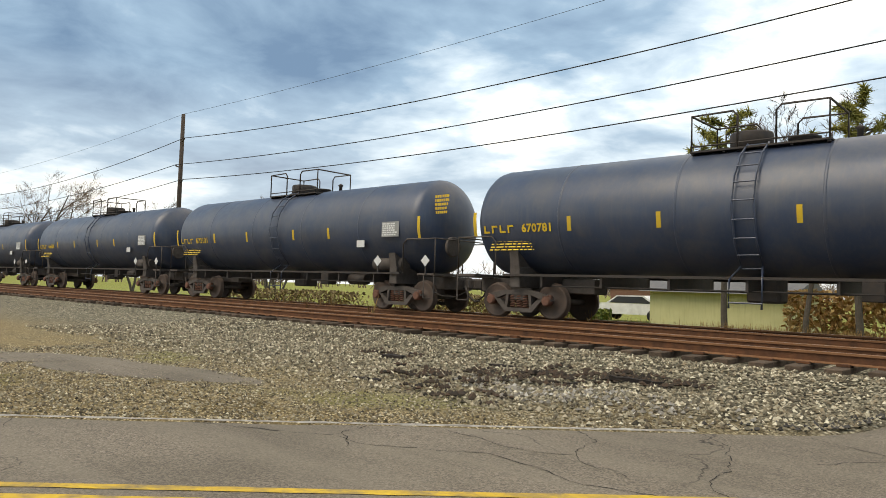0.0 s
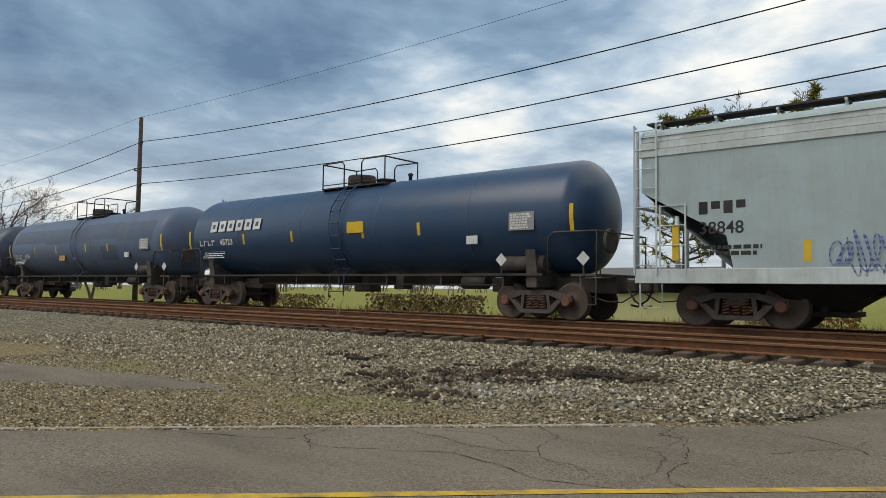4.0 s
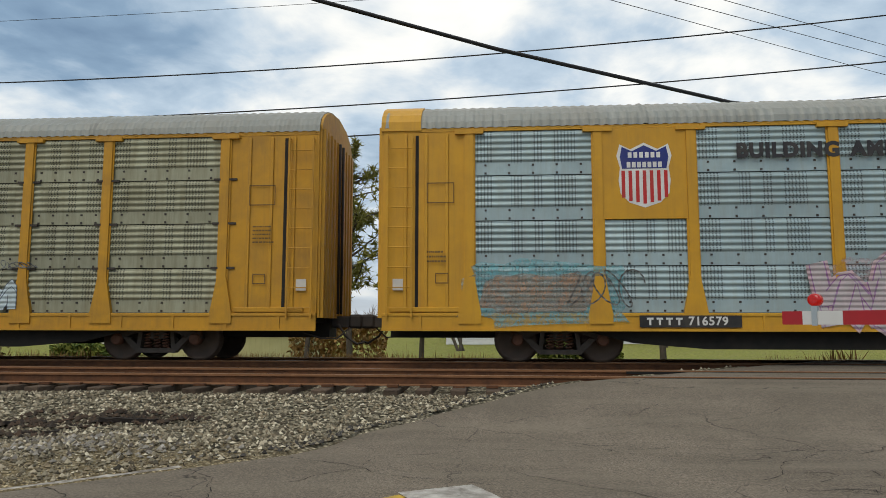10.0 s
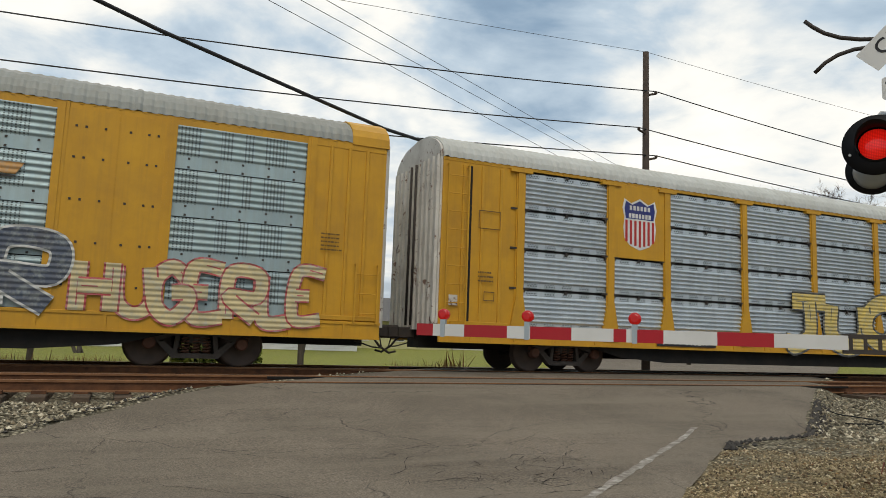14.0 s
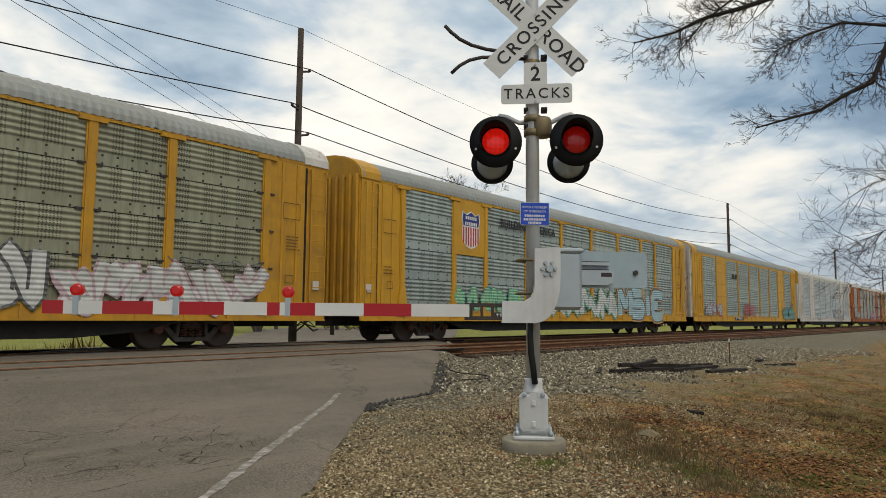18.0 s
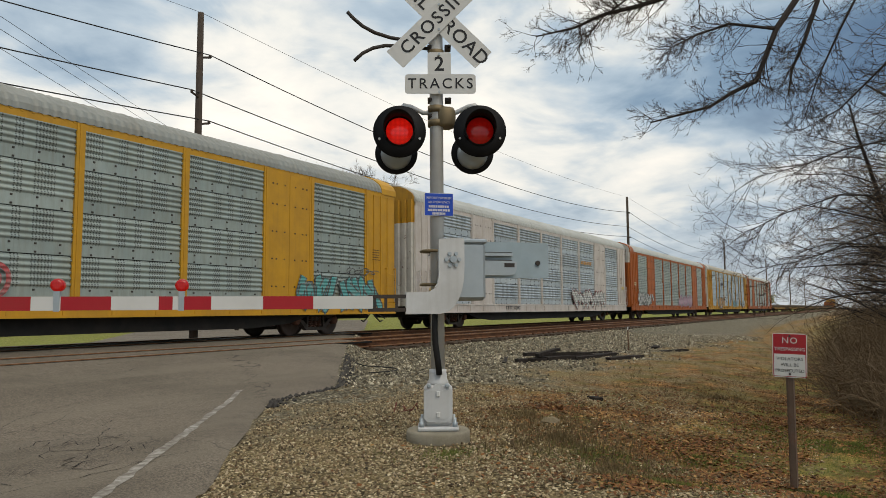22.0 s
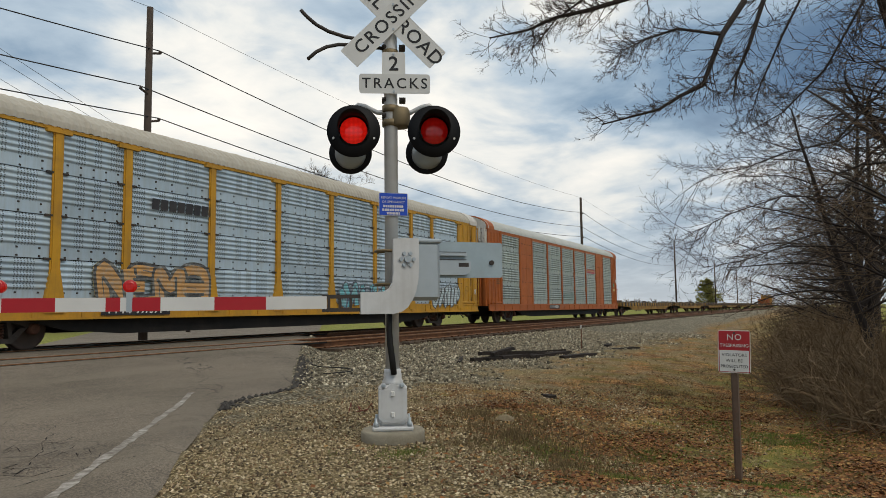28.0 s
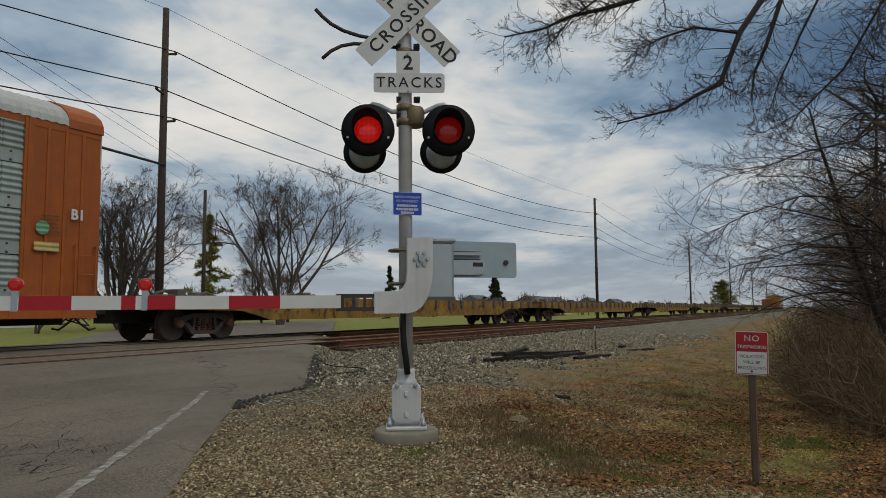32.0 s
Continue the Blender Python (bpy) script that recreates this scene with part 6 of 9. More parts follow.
    turned(bm, [(0.30, 0.0), (0.30, 0.10), (0.27, 0.10)], 20, "x", (length / 2 - 0.55, -0.55, 1.95))
    part("hand_brake", bm, TRUCK_GREY, car, "hand brake wheel")
    # ladder over the flank
    bm = B()
    for dx in (-0.22, 0.22):
        tube(bm, [shell_point(dx, a, 0.11) for a in (-0.9, -0.5, 0.0, 0.4, 0.8, 1.15)], 0.024, 6)
        tube(bm, [shell_point(dx, -0.9, 0.11), (dx * 1.5, -1.35, 1.1), (dx * 1.5, -1.38, 0.5)], 0.024, 6)
    for i in range(9):
        a = -0.95 + i * 0.255
        rod(bm, shell_point(-0.22, a, 0.11), shell_point(0.22, a, 0.11), 0.017, 6)
    rod(bm, (-0.34, -1.38, 0.62), (0.34, -1.38, 0.62), 0.02, 6)
    part("ladder", bm, mat, car)
    # crown: walkway, railing, housing
    top = TZ + TR
    bm = B()
    box(bm, -1.45, 1.45, -0.78, -0.50, top - 0.12, top - 0.08)
    box(bm, -1.45, 1.45, 0.50, 0.78, top - 0.12, top - 0.08)
    for x in (-1.4, -0.7, 0.7, 1.4):
        box(bm, x - 0.03, x + 0.03, -0.75, 0.75, top - 0.16, top - 0.12)
    part("walkway", bm, DARK_IRON, car)
    bm = B()
    h = top + 0.72
    for y in (-0.76, 0.76):
        tube(bm, [(-1.42, y, top - 0.1), (-1.42, y, h), (-0.5, y, h + 0.01), (-0.40, y, h - 0.1), (-0.40, y, top - 0.1)], 0.024, 6)
        tube(bm, [(1.42, y, top - 0.1), (1.42, y, h), (0.5, y, h + 0.01), (0.40, y, h - 0.1), (0.40, y, top - 0.1)], 0.024, 6)
    for x in (-1.42, 1.42):
        rod(bm, (x, -0.76, h), (x, 0.76, h), 0.024, 6)
    for y in (-0.76, 0.76):
        rod(bm, (-1.42, y, top + 0.02), (1.42, y, top + 0.02), 0.018, 6)
    part("railing", bm, DARK_IRON, car, "black safety railing")
    bm = B()
    turned(bm, [(0.46, top - 0.1), (0.46, top + 0.30), (0.44, top + 0.34), (0.1, top + 0.36)], 24, "z", (-0.35, 0, 0))
    part("housing", bm, DARK_IRON, car, "round valve housing")
    bm = B()
    turned(bm, [(0.30, top - 0.1), (0.30, top + 0.08), (0.33, top + 0.09), (0.33, top + 0.13)], 20, "z", (0.75, 0, 0))
    part("manway", bm, DARK_IRON, car)
    bm = B()
    turned(bm, [(0.06, top - 0.1), (0.06, top + 0.16), (0.1, top + 0.2), (0.03, top + 0.26)], 10, "z", (1.8, 0, 0))
    part("valve", bm, DARK_IRON, car)
    # stripes, stencils, placards
    for i, x in enumerate((-L + 0.32, -L * 0.56, -L * 0.25, L * 0.14, L * 0.40, L - 0.32)):
        wide = i in (0, 5)
        key = ("stripe", paint, round(x, 2))
        part("stripe", curved_patch(x - 0.055, x + 0.055, -0.34 if wide else -0.27, 0.13 if wide else -0.02, stripes, key), None, car)
    a = low
    m = Matrix.Translation(shell_point(-L * 0.66 - 0.9, a, 0.012)) @ Matrix.Rotation(-a, 4, "X") @ SIDE
    if digits:
        lettering("number", digits, 0.29, text, car, m @ Matrix.Translation((0.70, 0, 0)), bold=0.010, spacing=1.1)
        bm = B()
        for i in range(4):
            u = -1.0 + i * 0.26
            box(bm, u, u + 0.055, -0.10, 0.10, 0, 0.002)
            box(bm, u + 0.055, u + 0.19, 0.05 if i % 2 else -0.10, 0.10 if i % 2 else -0.05, 0, 0.002)
        part("owner_mark", bm, text, car, "owner's mark as plain blocks", m)
    if big:
        bm = B()
        for i in range(6):
            u = -1.5 + i * 0.52
            prism(bm, [(u, -0.2), (u + 0.40, -0.2), (u + 0.40, 0.2), (u, 0.2)], 0, 0.002, "z")
            prism(bm, [(u + 0.12, -0.08), (u + 0.28, -0.08), (u + 0.28, 0.08), (u + 0.12, 0.08)], 0.002, 0.0025, "z", 1)
        q = 0.20
        part("company_mark", bm, [big, mat], car, "company mark as white blocks", Matrix.Translation(shell_point(-L * 0.62, q, 0.03)) @ Matrix.Rotation(-q, 4, "X") @ SIDE)
    bars(car, -L * 0.66 - 0.95, -TR + 0.09, TZ - 0.72, 1.5, 0.34, 4, text, seed=seed, gap=0.6).rotation_euler = (radians(-24), 0, 0)
    a = 0.08
    patch(car, "data_board", L * 0.80, -TR - 0.012, TZ - 0.16, rect(0.75, 0.46), GREY_BOARD, "grey data board", 0.004)
    bars(car, L * 0.80, -TR - 0.0165, TZ - 0.16, 0.68, 0.40, 6, PLACARD, seed=seed + 3, gap=0.3)
    patch(car, "small_plate", L * 0.62, -TR + 0.02, TZ - 0.58, rect(0.36, 0.22), PLACARD, "", 0.02)
    for dx in (0.73, 0.97):
        patch(car, "placard", L * dx if dx < 0.9 else length / 2 - 0.75, -1.46, 1.50, [(0, -0.17), (0.17, 0), (0, 0.17), (-0.17, 0)], PLACARD, "white diamond placard", 0.004)
        rod_bm = B()
        box(rod_bm, -0.02, 0.02, -1.455, -1.43, 1.1, 1.5)
        part("placard_post", rod_bm, DARK_IRON, car, "", Matrix.Translation((L * dx if dx < 0.9 else length / 2 - 0.75, 0, 0)))
    add_couplers(car, length / 2)
    return car


ENDS = [-138.0, -121.3, -104.7, -88.1, -71.6, -55.15, -37.25, -18.6]


def tank_at(i, *args, **kw):
    a, b = ENDS[i], ENDS[i + 1]
    car = tank_car(b - a, *args, **kw)
    place(car, (a + b) / 2)
    return car


BLACK_TANK = "black tank car with yellow stripes, ladder and railed crown"
tank_at(0, "black", BLACK_TANK, "", seed=2)
tank_at(1, "black", BLACK_TANK, "66830", seed=3)
tank_at(2, "black", BLACK_TANK, "66638", seed=4)
t3 = tank_at(3, "black", BLACK_TANK, "672131", seed=5)
bars(t3, 7.6, -0.9, 3.2, 0.6, 0.6, 5, TANK_YELLOW, seed=6)
tank_at(4, "black", BLACK_TANK, "670781", seed=7)
t5 = tank_at(5, "grey", "weathered blue-grey tank car with patched paint and yellow stripes", "6795", text=PLACARD, seed=8, low=-0.33)
patch(t5, "notice_plate", -1.4, -TR + 0.07, TZ - 0.62, rect(0.6, 0.26), GRAFF["orange"], "", 0.02)
DARK_PATCH = material("repainted_slate", (0.050, 0.080, 0.135), 0.5, second=(0.070, 0.105, 0.165), scale=1.2, dirt=(0.10, 0.08, 0.05), dirt_amount=0.3, streak=0.3)
for k, (xa, xb, aa, ab) in enumerate(((-7.2, -3.3, 0.12, 0.62), (-3.25, 0.4, 0.05, 0.58), (0.45, 4.2, 0.10, 0.66), (4.25, 7.2, 0.0, 0.60), (2.6, 4.1, -0.55, -0.1))):
    part("paint_patch", curved_patch(xa, xb, aa, ab, DARK_PATCH, ("slate", k), 0.0015), None, t5, "darker repainted patch")
t6 = tank_at(6, "navy", "clean dark blue tank car with white block mark and yellow stripes", "45723", big=PLACARD, text=PLACARD, seed=9)
patch(t6, "notice_plate", 0.9, -TR + 0.0, TZ - 0.05, rect(0.7, 0.34), TANK_YELLOW, "", 0.03)


# -- the covered hopper --
HOP = material("hopper_grey", (0.37, 0.465, 0.475), 0.6, second=(0.33, 0.41, 0.425), scale=0.8, dirt=(0.24, 0.23, 0.20), dirt_amount=0.35, streak=0.22)
HOP_LIGHT = material("hopper_sill_grey", (0.56, 0.62, 0.62), 0.6, second=(0.47, 0.52, 0.52), scale=1.2, dirt=(0.20, 0.17, 0.13), dirt_amount=0.35, streak=0.3)


def covered_hopper(length):
    car = thing("covered_hopper_car", "pale grey covered hopper car with scrawled graffiti and roof walkway", "railway car", "cars of the freight train")
    H = length / 2 - 0.55
    S = H - 2.45
    z0, z1 = 1.15, 4.22
    # flanks with slope-sheet corners cut away at both ends
    for side in (-1, 1):
        bm = B()
        y = side * 1.60
        prism(bm, [(-S - 0.35, z0), (S + 0.35, z0), (S + 0.5, z0 + 0.75), (H - 0.15, z0 + 1.75), (H - 0.15, z1 - 0.55), (-H + 0.15, z1 - 0.55), (-H + 0.15, z0 + 1.75), (-S - 0.5, z0 + 0.75)], y, y - side * 0.06, "y")
        part("flank", bm, HOP, car, "smooth grey flank")
        bm = B()
        for k in range(3):
            zz = z1 - 0.55 + k * 0.17
            prism(bm, [(-H + 0.1, zz), (H - 0.1, zz), (H - 0.1, zz + 0.15), (-H + 0.1, zz + 0.15)], y + side * (0.03 - 0.05 * k), y - side * (0.06 + 0.05 * k), "y")
        part("roof_edge", bm, HOP_LIGHT, car, "stepped roof edge")
        bm = B()
        box(bm, -H, H, min(y, y + side * 0.03), max(y, y + side * 0.03), 0.92, z0 + 0.08, 0.01)
        part("side_sill", bm, HOP_LIGHT, car)
    bm = B()
    prism(bm, [(-1.56, z1 - 0.1), (-1.4, z1 + 0.06), (-0.7, z1 + 0.2), (0, z1 + 0.24), (0.7, z1 + 0.2), (1.4, z1 + 0.06), (1.56, z1 - 0.1)], -H + 0.1, H - 0.1, "x")
    part("roof", bm, HOP, car)
    for s in (-1, 1):
        bm = B()
        a, b = s * (S + 0.3), s * (H - 0.15)
        vs = [bm.verts.new(p) for p in ((a, -1.54, z0), (a, 1.54, z0), (b, 1.54, z0 + 1.75), (b, -1.54, z0 + 1.75), (b, -1.54, z1), (b, 1.54, z1))]
        bm.faces.new((vs[0], vs[1], vs[2], vs[3]))
        bm.faces.new((vs[3], vs[2], vs[5], vs[4]))
        part("slope_sheet", bm, HOP, car)
        bm = B()
        for y in (-1.5, 1.5):
            tube(bm, [(s * H, y, 1.0), (s * H, y, z1 + 0.05)], 0.05, 6)
            tube(bm, [(s * (H - 0.9), y, 1.1), (s * (H - 0.9), y, z0 + 1.2)], 0.05, 6)
        rod(bm, (s * H, -1.5, 2.6), (s * H, 1.5, 2.6), 0.04, 6)
        box(bm, min(s * (S + 0.4), s * H), max(s * (S + 0.4), s * H), -1.5, 1.5, 0.98, 1.08)
        part("end_frame", bm, HOP_LIGHT, car)
        part("ladder", cached("hop_ladder", lambda: ladder_mesh(0.5, 1.1, 4.4, 0.42, HOP_LIGHT)), None, car, "", Matrix.Translation((s * (H - 0.25), -1.56, 0)))
        part("ladder", cached("hop_ladder2", lambda: ladder_mesh(0.55, 1.1, 2.6, 0.42, HOP_LIGHT)), None, car, "", Matrix.Translation((s * (H - 0.85), -1.54, 0)))
        bm = B()
        tube(bm, [(s * (H - 0.1), -1.58, 1.0), (s * (H - 0.1), -1.58, 0.4), (s * (H - 0.6), -1.58, 0.4), (s * (H - 0.6), -1.58, 1.0)], 0.022, 6)
        part("stirrup", bm, HOP_LIGHT, car)
        add_truck(car, s * (H - 1.95))
    bm = B()
    box(bm, -H, H, -0.36, 0.36, 0.72, 1.1)
    part("centre_sill", bm, BLACK, car)
    for k in range(4):
        x = -S + 1.1 + (2 * S - 2.2) * k / 3
        bm = B()
        lo = [(-0.35, -0.5), (0.35, -0.5), (0.35, 0.5), (-0.35, 0.5)]
        hi = [(-1.45, -1.5), (1.45, -1.5), (1.45, 1.5), (-1.45, 1.5)]
        v0 = [bm.verts.new((u, v, 0.38)) for u, v in lo]
        v1 = [bm.verts.new((u, v, 1.16)) for u, v in hi]
        bm.faces.new(v0[::-1])
        bm.faces.new(v1)
        for i in range(4):
            bm.faces.new((v0[i], v0[(i + 1) % 4], v1[(i + 1) % 4], v1[i]))
        box(bm, -0.5, 0.5, -0.62, 0.62, 0.28, 0.38)
        rod(bm, (0, -0.8, 0.42), (0, 0.8, 0.42), 0.07, 10)
        part("discharge_chute", bm, BLACK, car, "", Matrix.Translation((x, 0, 0)))
    bm = B()
    zz = z1 + 0.26
    for y in (-0.95, 0.95):
        box(bm, -H + 0.1, H - 0.1, y - 0.25, y + 0.25, zz, zz + 0.035)
    part("roof_walkway", bm, DARK_IRON, car, "grated roof walkway")
    for k in range(15):
        x = -H + 0.4 + (2 * H - 0.8) * k / 14
        bm = B()
        box(bm, -0.025, 0.025, -1.20, 1.20, zz - 0.05, zz)
        for y in (-1.1, 1.1):
            box(bm, -0.025, 0.025, y - 0.02, y + 0.02, z1 + 0.02, zz)
        part("walkway_bracket", cached("hop_bracket", lambda: mesh_of(bm, "walkway_bracket", HOP_LIGHT)) if k == 0 else CACHE["hop_bracket"], None, car, "", Matrix.Translation((x, 0, 0)))
        if k:
            bm.free()
    for x, z, h in ((-8.05, 1.78, 0.75), (-5.5, 1.55, 0.42), (-3.1, 1.6, 0.42), (-0.8, 1.65, 0.5), (1.5, 1.6, 0.42), (3.85, 1.62, 0.42), (6.6, 1.72, 0.75)):
        patch(car, "stripe", x, -1.604, z, rect(0.14, h), TANK_YELLOW, "yellow reflective stripe", 0.003)
    lettering("number", "38848", 0.36, BLACK_PAINT, car, on_side(-7.1, -1.605, 2.05), bold=0.004)
    bm = B()
    for i in range(4):
        box(bm, -0.45 + i * 0.25, -0.27 + i * 0.25, -0.002, 0, -0.13 + (0.1 if i % 2 else 0), 0.13)
    part("owner_mark", bm, BLACK_PAINT, car, "owner's mark as plain blocks", Matrix.Translation((-7.1, -1.603, 2.48)))
    bars(car, -6.9, -1.603, 1.6, 1.2, 0.25, 2, BLACK_PAINT, seed=2)
    bars(car, H - 4.4, -1.603, 2.2, 0.95, 0.34, 4, GREY_BOARD, seed=3, gap=0.6)
    tag_scrawl(car, -5.1, -3.1, 1.0, 2.0, G["blue"], 201, -1.64, 12, 0.026, "blue scrawled graffiti")
    tag_scrawl(car, -3.0, -2.0, 1.75, 2.25, G["blue"], 202, -1.64, 3, 0.03)
    tag_scrawl(car, -0.8, 1.6, 1.0, 2.05, G["black"], 203, -1.64, 17, 0.018, "black scrawled graffiti")
    tag_scrawl(car, 2.45, 4.4, 1.0, 1.95, G["black"], 204, -1.64, 13, 0.018)
    patch(car, "small_plate", -4.0, -1.635, 1.05, rect(0.45, 0.14), G["red"], "", 0.003)
    patch(car, "small_plate", 5.5, -1.635, 1.05, rect(0.45, 0.14), G["red"], "", 0.003)
    add_couplers(car, length / 2)
    return car


place(covered_hopper(19.0), -9.05)


# -- empty flat cars at the tail --
FLAT_YEL = material("flat_car_ochre", (0.40, 0.23, 0.035), 0.8, second=(0.24, 0.12, 0.03), scale=1.5, dirt=(0.08, 0.05, 0.025), dirt_amount=0.7, rust=0.25, streak=0.4)
FLAT_DECK = material("flat_car_deck", (0.10, 0.08, 0.06), 0.9, second=(0.17, 0.14, 0.11), scale=3.0)


def flat_car(length):
    car = thing("flat_car", "empty rusty ochre flat car with stake pockets", "railway car", "cars of the freight train")
    H = length / 2 - 0.6
    bm = B()
    box(bm, -H, H, -1.42, 1.42, 1.10, 1.20)
    part("deck", bm, FLAT_DECK, car)
    for side in (-1, 1):
        bm = B()
        y = side * 1.5
        prism(bm, [(-H, 0.86), (-H + 3.4, 0.80), (-H + 4.6, 0.52), (H - 4.6, 0.52), (H - 3.4, 0.80), (H, 0.86), (H, 1.18), (-H, 1.18)], y, y - side * 0.08, "y")
        part("side_sill", bm, FLAT_YEL, car)
    for k in range(22):
        x = -H + 0.6 + (2 * H - 1.2) * k / 21
        def pocket():
            bm = B()
            box(bm, -0.09, 0.09, -1.60, -1.5, 0.86, 1.2, 0.01)
            return mesh_of(bm, "stake_pocket", FLAT_DECK)
        part("stake_pocket", cached("pocket", pocket), None, car, "", Matrix.Translation((x, 0, 0)))
    for k in range(10):
        x = -H + 1.4 + (2 * H - 2.8) * k / 9
        def hitch():
            bm = B()
            box(bm, -0.45, 0.45, -1.2, 1.2, 1.14, 1.24, 0.01)
            box(bm, -0.16, 0.12, -1.3, -0.9, 1.14, 1.38, 0.02)
            tube(bm, [(-0.4, -0.6, 1.24), (0.1, -0.5, 1.36), (0.5, -0.55, 1.24)], 0.05, 6)
            return mesh_of(bm, "deck_fitting", FLAT_DECK)
        part("deck_fitting", cached("hitch", hitch), None, car, "", Matrix.Translation((x, 0, 0)) @ Matrix.Rotation(math.pi * (k % 2), 4, "Z"))
    bm = B()
    box(bm, -H, H, -0.35, 0.35, 0.5, 1.06)
    part("centre_sill", bm, BLACK, car)
    for s in (-1, 1):
        add_truck(car, s * (H - 2.4))
        bm = B()
        box(bm, min(s * H, s * (H - 0.1)), max(s * H, s * (H - 0.1)), -1.5, 1.5, 0.85, 1.2)
        part("end_beam", bm, FLAT_YEL, car)
    add_couplers(car, length / 2)
    return car


flat_one = flat_car(27.2)
place(flat_one, 339.4 + 13.8)
for k in range(1, 8):
    place(copy_thing(flat_one, Matrix.Identity(4)), 339.4 + 13.8 + 27.4 * k)
for k, (mat, lab) in enumerate(((BODY["orange"], "rusty orange bulkhead flat car"), (BODY["yellow"], "ochre box car at the tail of the train"), (BODY["white"], "pale box car at the tail of the train"))):
    car = thing("box_car", lab, "railway car", "cars of the freight train")
    bm = B()
    box(bm, -8.5, 8.5, -1.5, 1.5, 1.0, (3.2, 4.6, 4.8)[k], 0.03)
    part("body", bm, mat, car)
    bm = B()
    for i in range(15):
        box(bm, -8.2 + i * 1.15, -8.1 + i * 1.15, -1.56, -1.5, 1.0, (3.1, 4.5, 4.7)[k])
    tagged(part("side_ribs", bm, mat, car), kind="stuff")
    bm = B()
    box(bm, -8.6, 8.6, -1.3, 1.3, 0.6, 1.0)
    part("underframe", bm, BLACK, car)
    for s in (-1, 1):
        add_truck(car, s * 6.3)
    add_couplers(car, 9.0)
    place(car, 339.6 + 27.4 * 8 + 9.2 + 18.2 * k)

# ---- the crossing signal ----
SIGNAL_AT = pose(5.83, 3.57, 0.0, 0, 0, -45)
ALU = material("signal_aluminium_paint", (0.62, 0.63, 0.63), 0.5, metal=0.12, second=(0.54, 0.55, 0.55), scale=3.0, dirt=(0.20, 0.17, 0.13), dirt_amount=0.25, streak=0.15)
GALV = material("galvanised_plate", (0.42, 0.47, 0.50), 0.45, metal=0.5, second=(0.36, 0.41, 0.44), scale=4.0)
SIGN_WHITE = material("sign_sheet_white", (0.66, 0.66, 0.64), 0.5, second=(0.58, 0.58, 0.56), scale=2.0, dirt=(0.30, 0.28, 0.25), dirt_amount=0.15)
SIGN_BLACK = material("sign_black", (0.015, 0.015, 0.016), 0.5)
LAMP_BLACK = material("lamp_black", (0.006, 0.006, 0.007), 0.6, second=(0.010, 0.010, 0.011), scale=5.0, spec=0.2)
BRASS = material("weathered_clamp", (0.22, 0.17, 0.10), 0.6, metal=0.6)
CONCRETE = material("concrete", (0.34, 0.31, 0.24), 0.9, second=(0.23, 0.205, 0.15), scale=6.0, bump=0.4, bump_scale=50, dirt_amount=0.3)
SIGN_BLUE = material("sign_blue", (0.010, 0.075, 0.50), 0.45, second=(0.010, 0.06, 0.42), scale=3.0)
SIGN_RED = material("sign_red", (0.42, 0.012, 0.022), 0.5, second=(0.36, 0.012, 0.02), scale=3.0, dirt_amount=0.15)


def red_lens(name, strength):
    m = bpy.data.materials.new(name)
    m.use_nodes = True
    n = Nodes(m.node_tree)
    co = n.add("ShaderNodeTexCoord").outputs["Object"]
    xyz = n.add("ShaderNodeSeparateXYZ", i0=co)
    grid = n.math("MULTIPLY", n.math("ABSOLUTE", n.math("SINE", n.math("MULTIPLY", xyz.outputs[0], 260.0))), n.math("ABSOLUTE", n.math("SINE", n.math("MULTIPLY", xyz.outputs[2], 260.0))))
    d = n.add("ShaderNodeVectorMath", {"operation": "LENGTH"}, i0=co).outputs["Value"]
    hot = n.ramp(d, [(0.0, 1.0), (0.10, 0.75), (0.16, 0.45)])
    b = n.add("ShaderNodeBsdfPrincipled", Base_Color=(0.16, 0.004, 0.005, 1), Roughness=0.18)
    b.inputs["Emission Color"].default_value = (1.0, 0.018, 0.012, 1)
    n.tree.links.new(n.math("MULTIPLY", n.math("ADD", n.math("MULTIPLY", grid, 0.6), 0.5), n.math("MULTIPLY", hot, strength)), b.inputs["Emission Strength"])
    n.add("ShaderNodeOutputMaterial", i0=b.outputs[0])
    return m


LENS_LIT, LENS_DIM = red_lens("lit_red_lens", 0.60), red_lens("dim_red_lens", 0.13)
ARM_LENS = red_lens("arm_lamp_lens", 0.5)


def sign_plate(name, w, h, r, mat, parent, m, label="", border=None, t=0.004):
    """A flat sign with rounded corners, facing -y."""
    bm = B()
    pts = []
    for cx, cz, a0 in ((w / 2 - r, h / 2 - r, 0), (-w / 2 + r, h / 2 - r, 90), (-w / 2 + r, -h / 2 + r, 180), (w / 2 - r, -h / 2 + r, 270)):
        for k in range(5):
            a = radians(a0 + k * 22.5)
            pts.append((cx + r * math.cos(a), cz + r * math.sin(a)))
    prism(bm, pts, 0.0, -t, "y")
    return part(name, bm, mat, parent, label, m)


HEAD = Matrix.Rotation(radians(-13), 4, "Z") @ Matrix.Translation((0.03, 0, 0))   # signs and lamps are turned a little on the mast


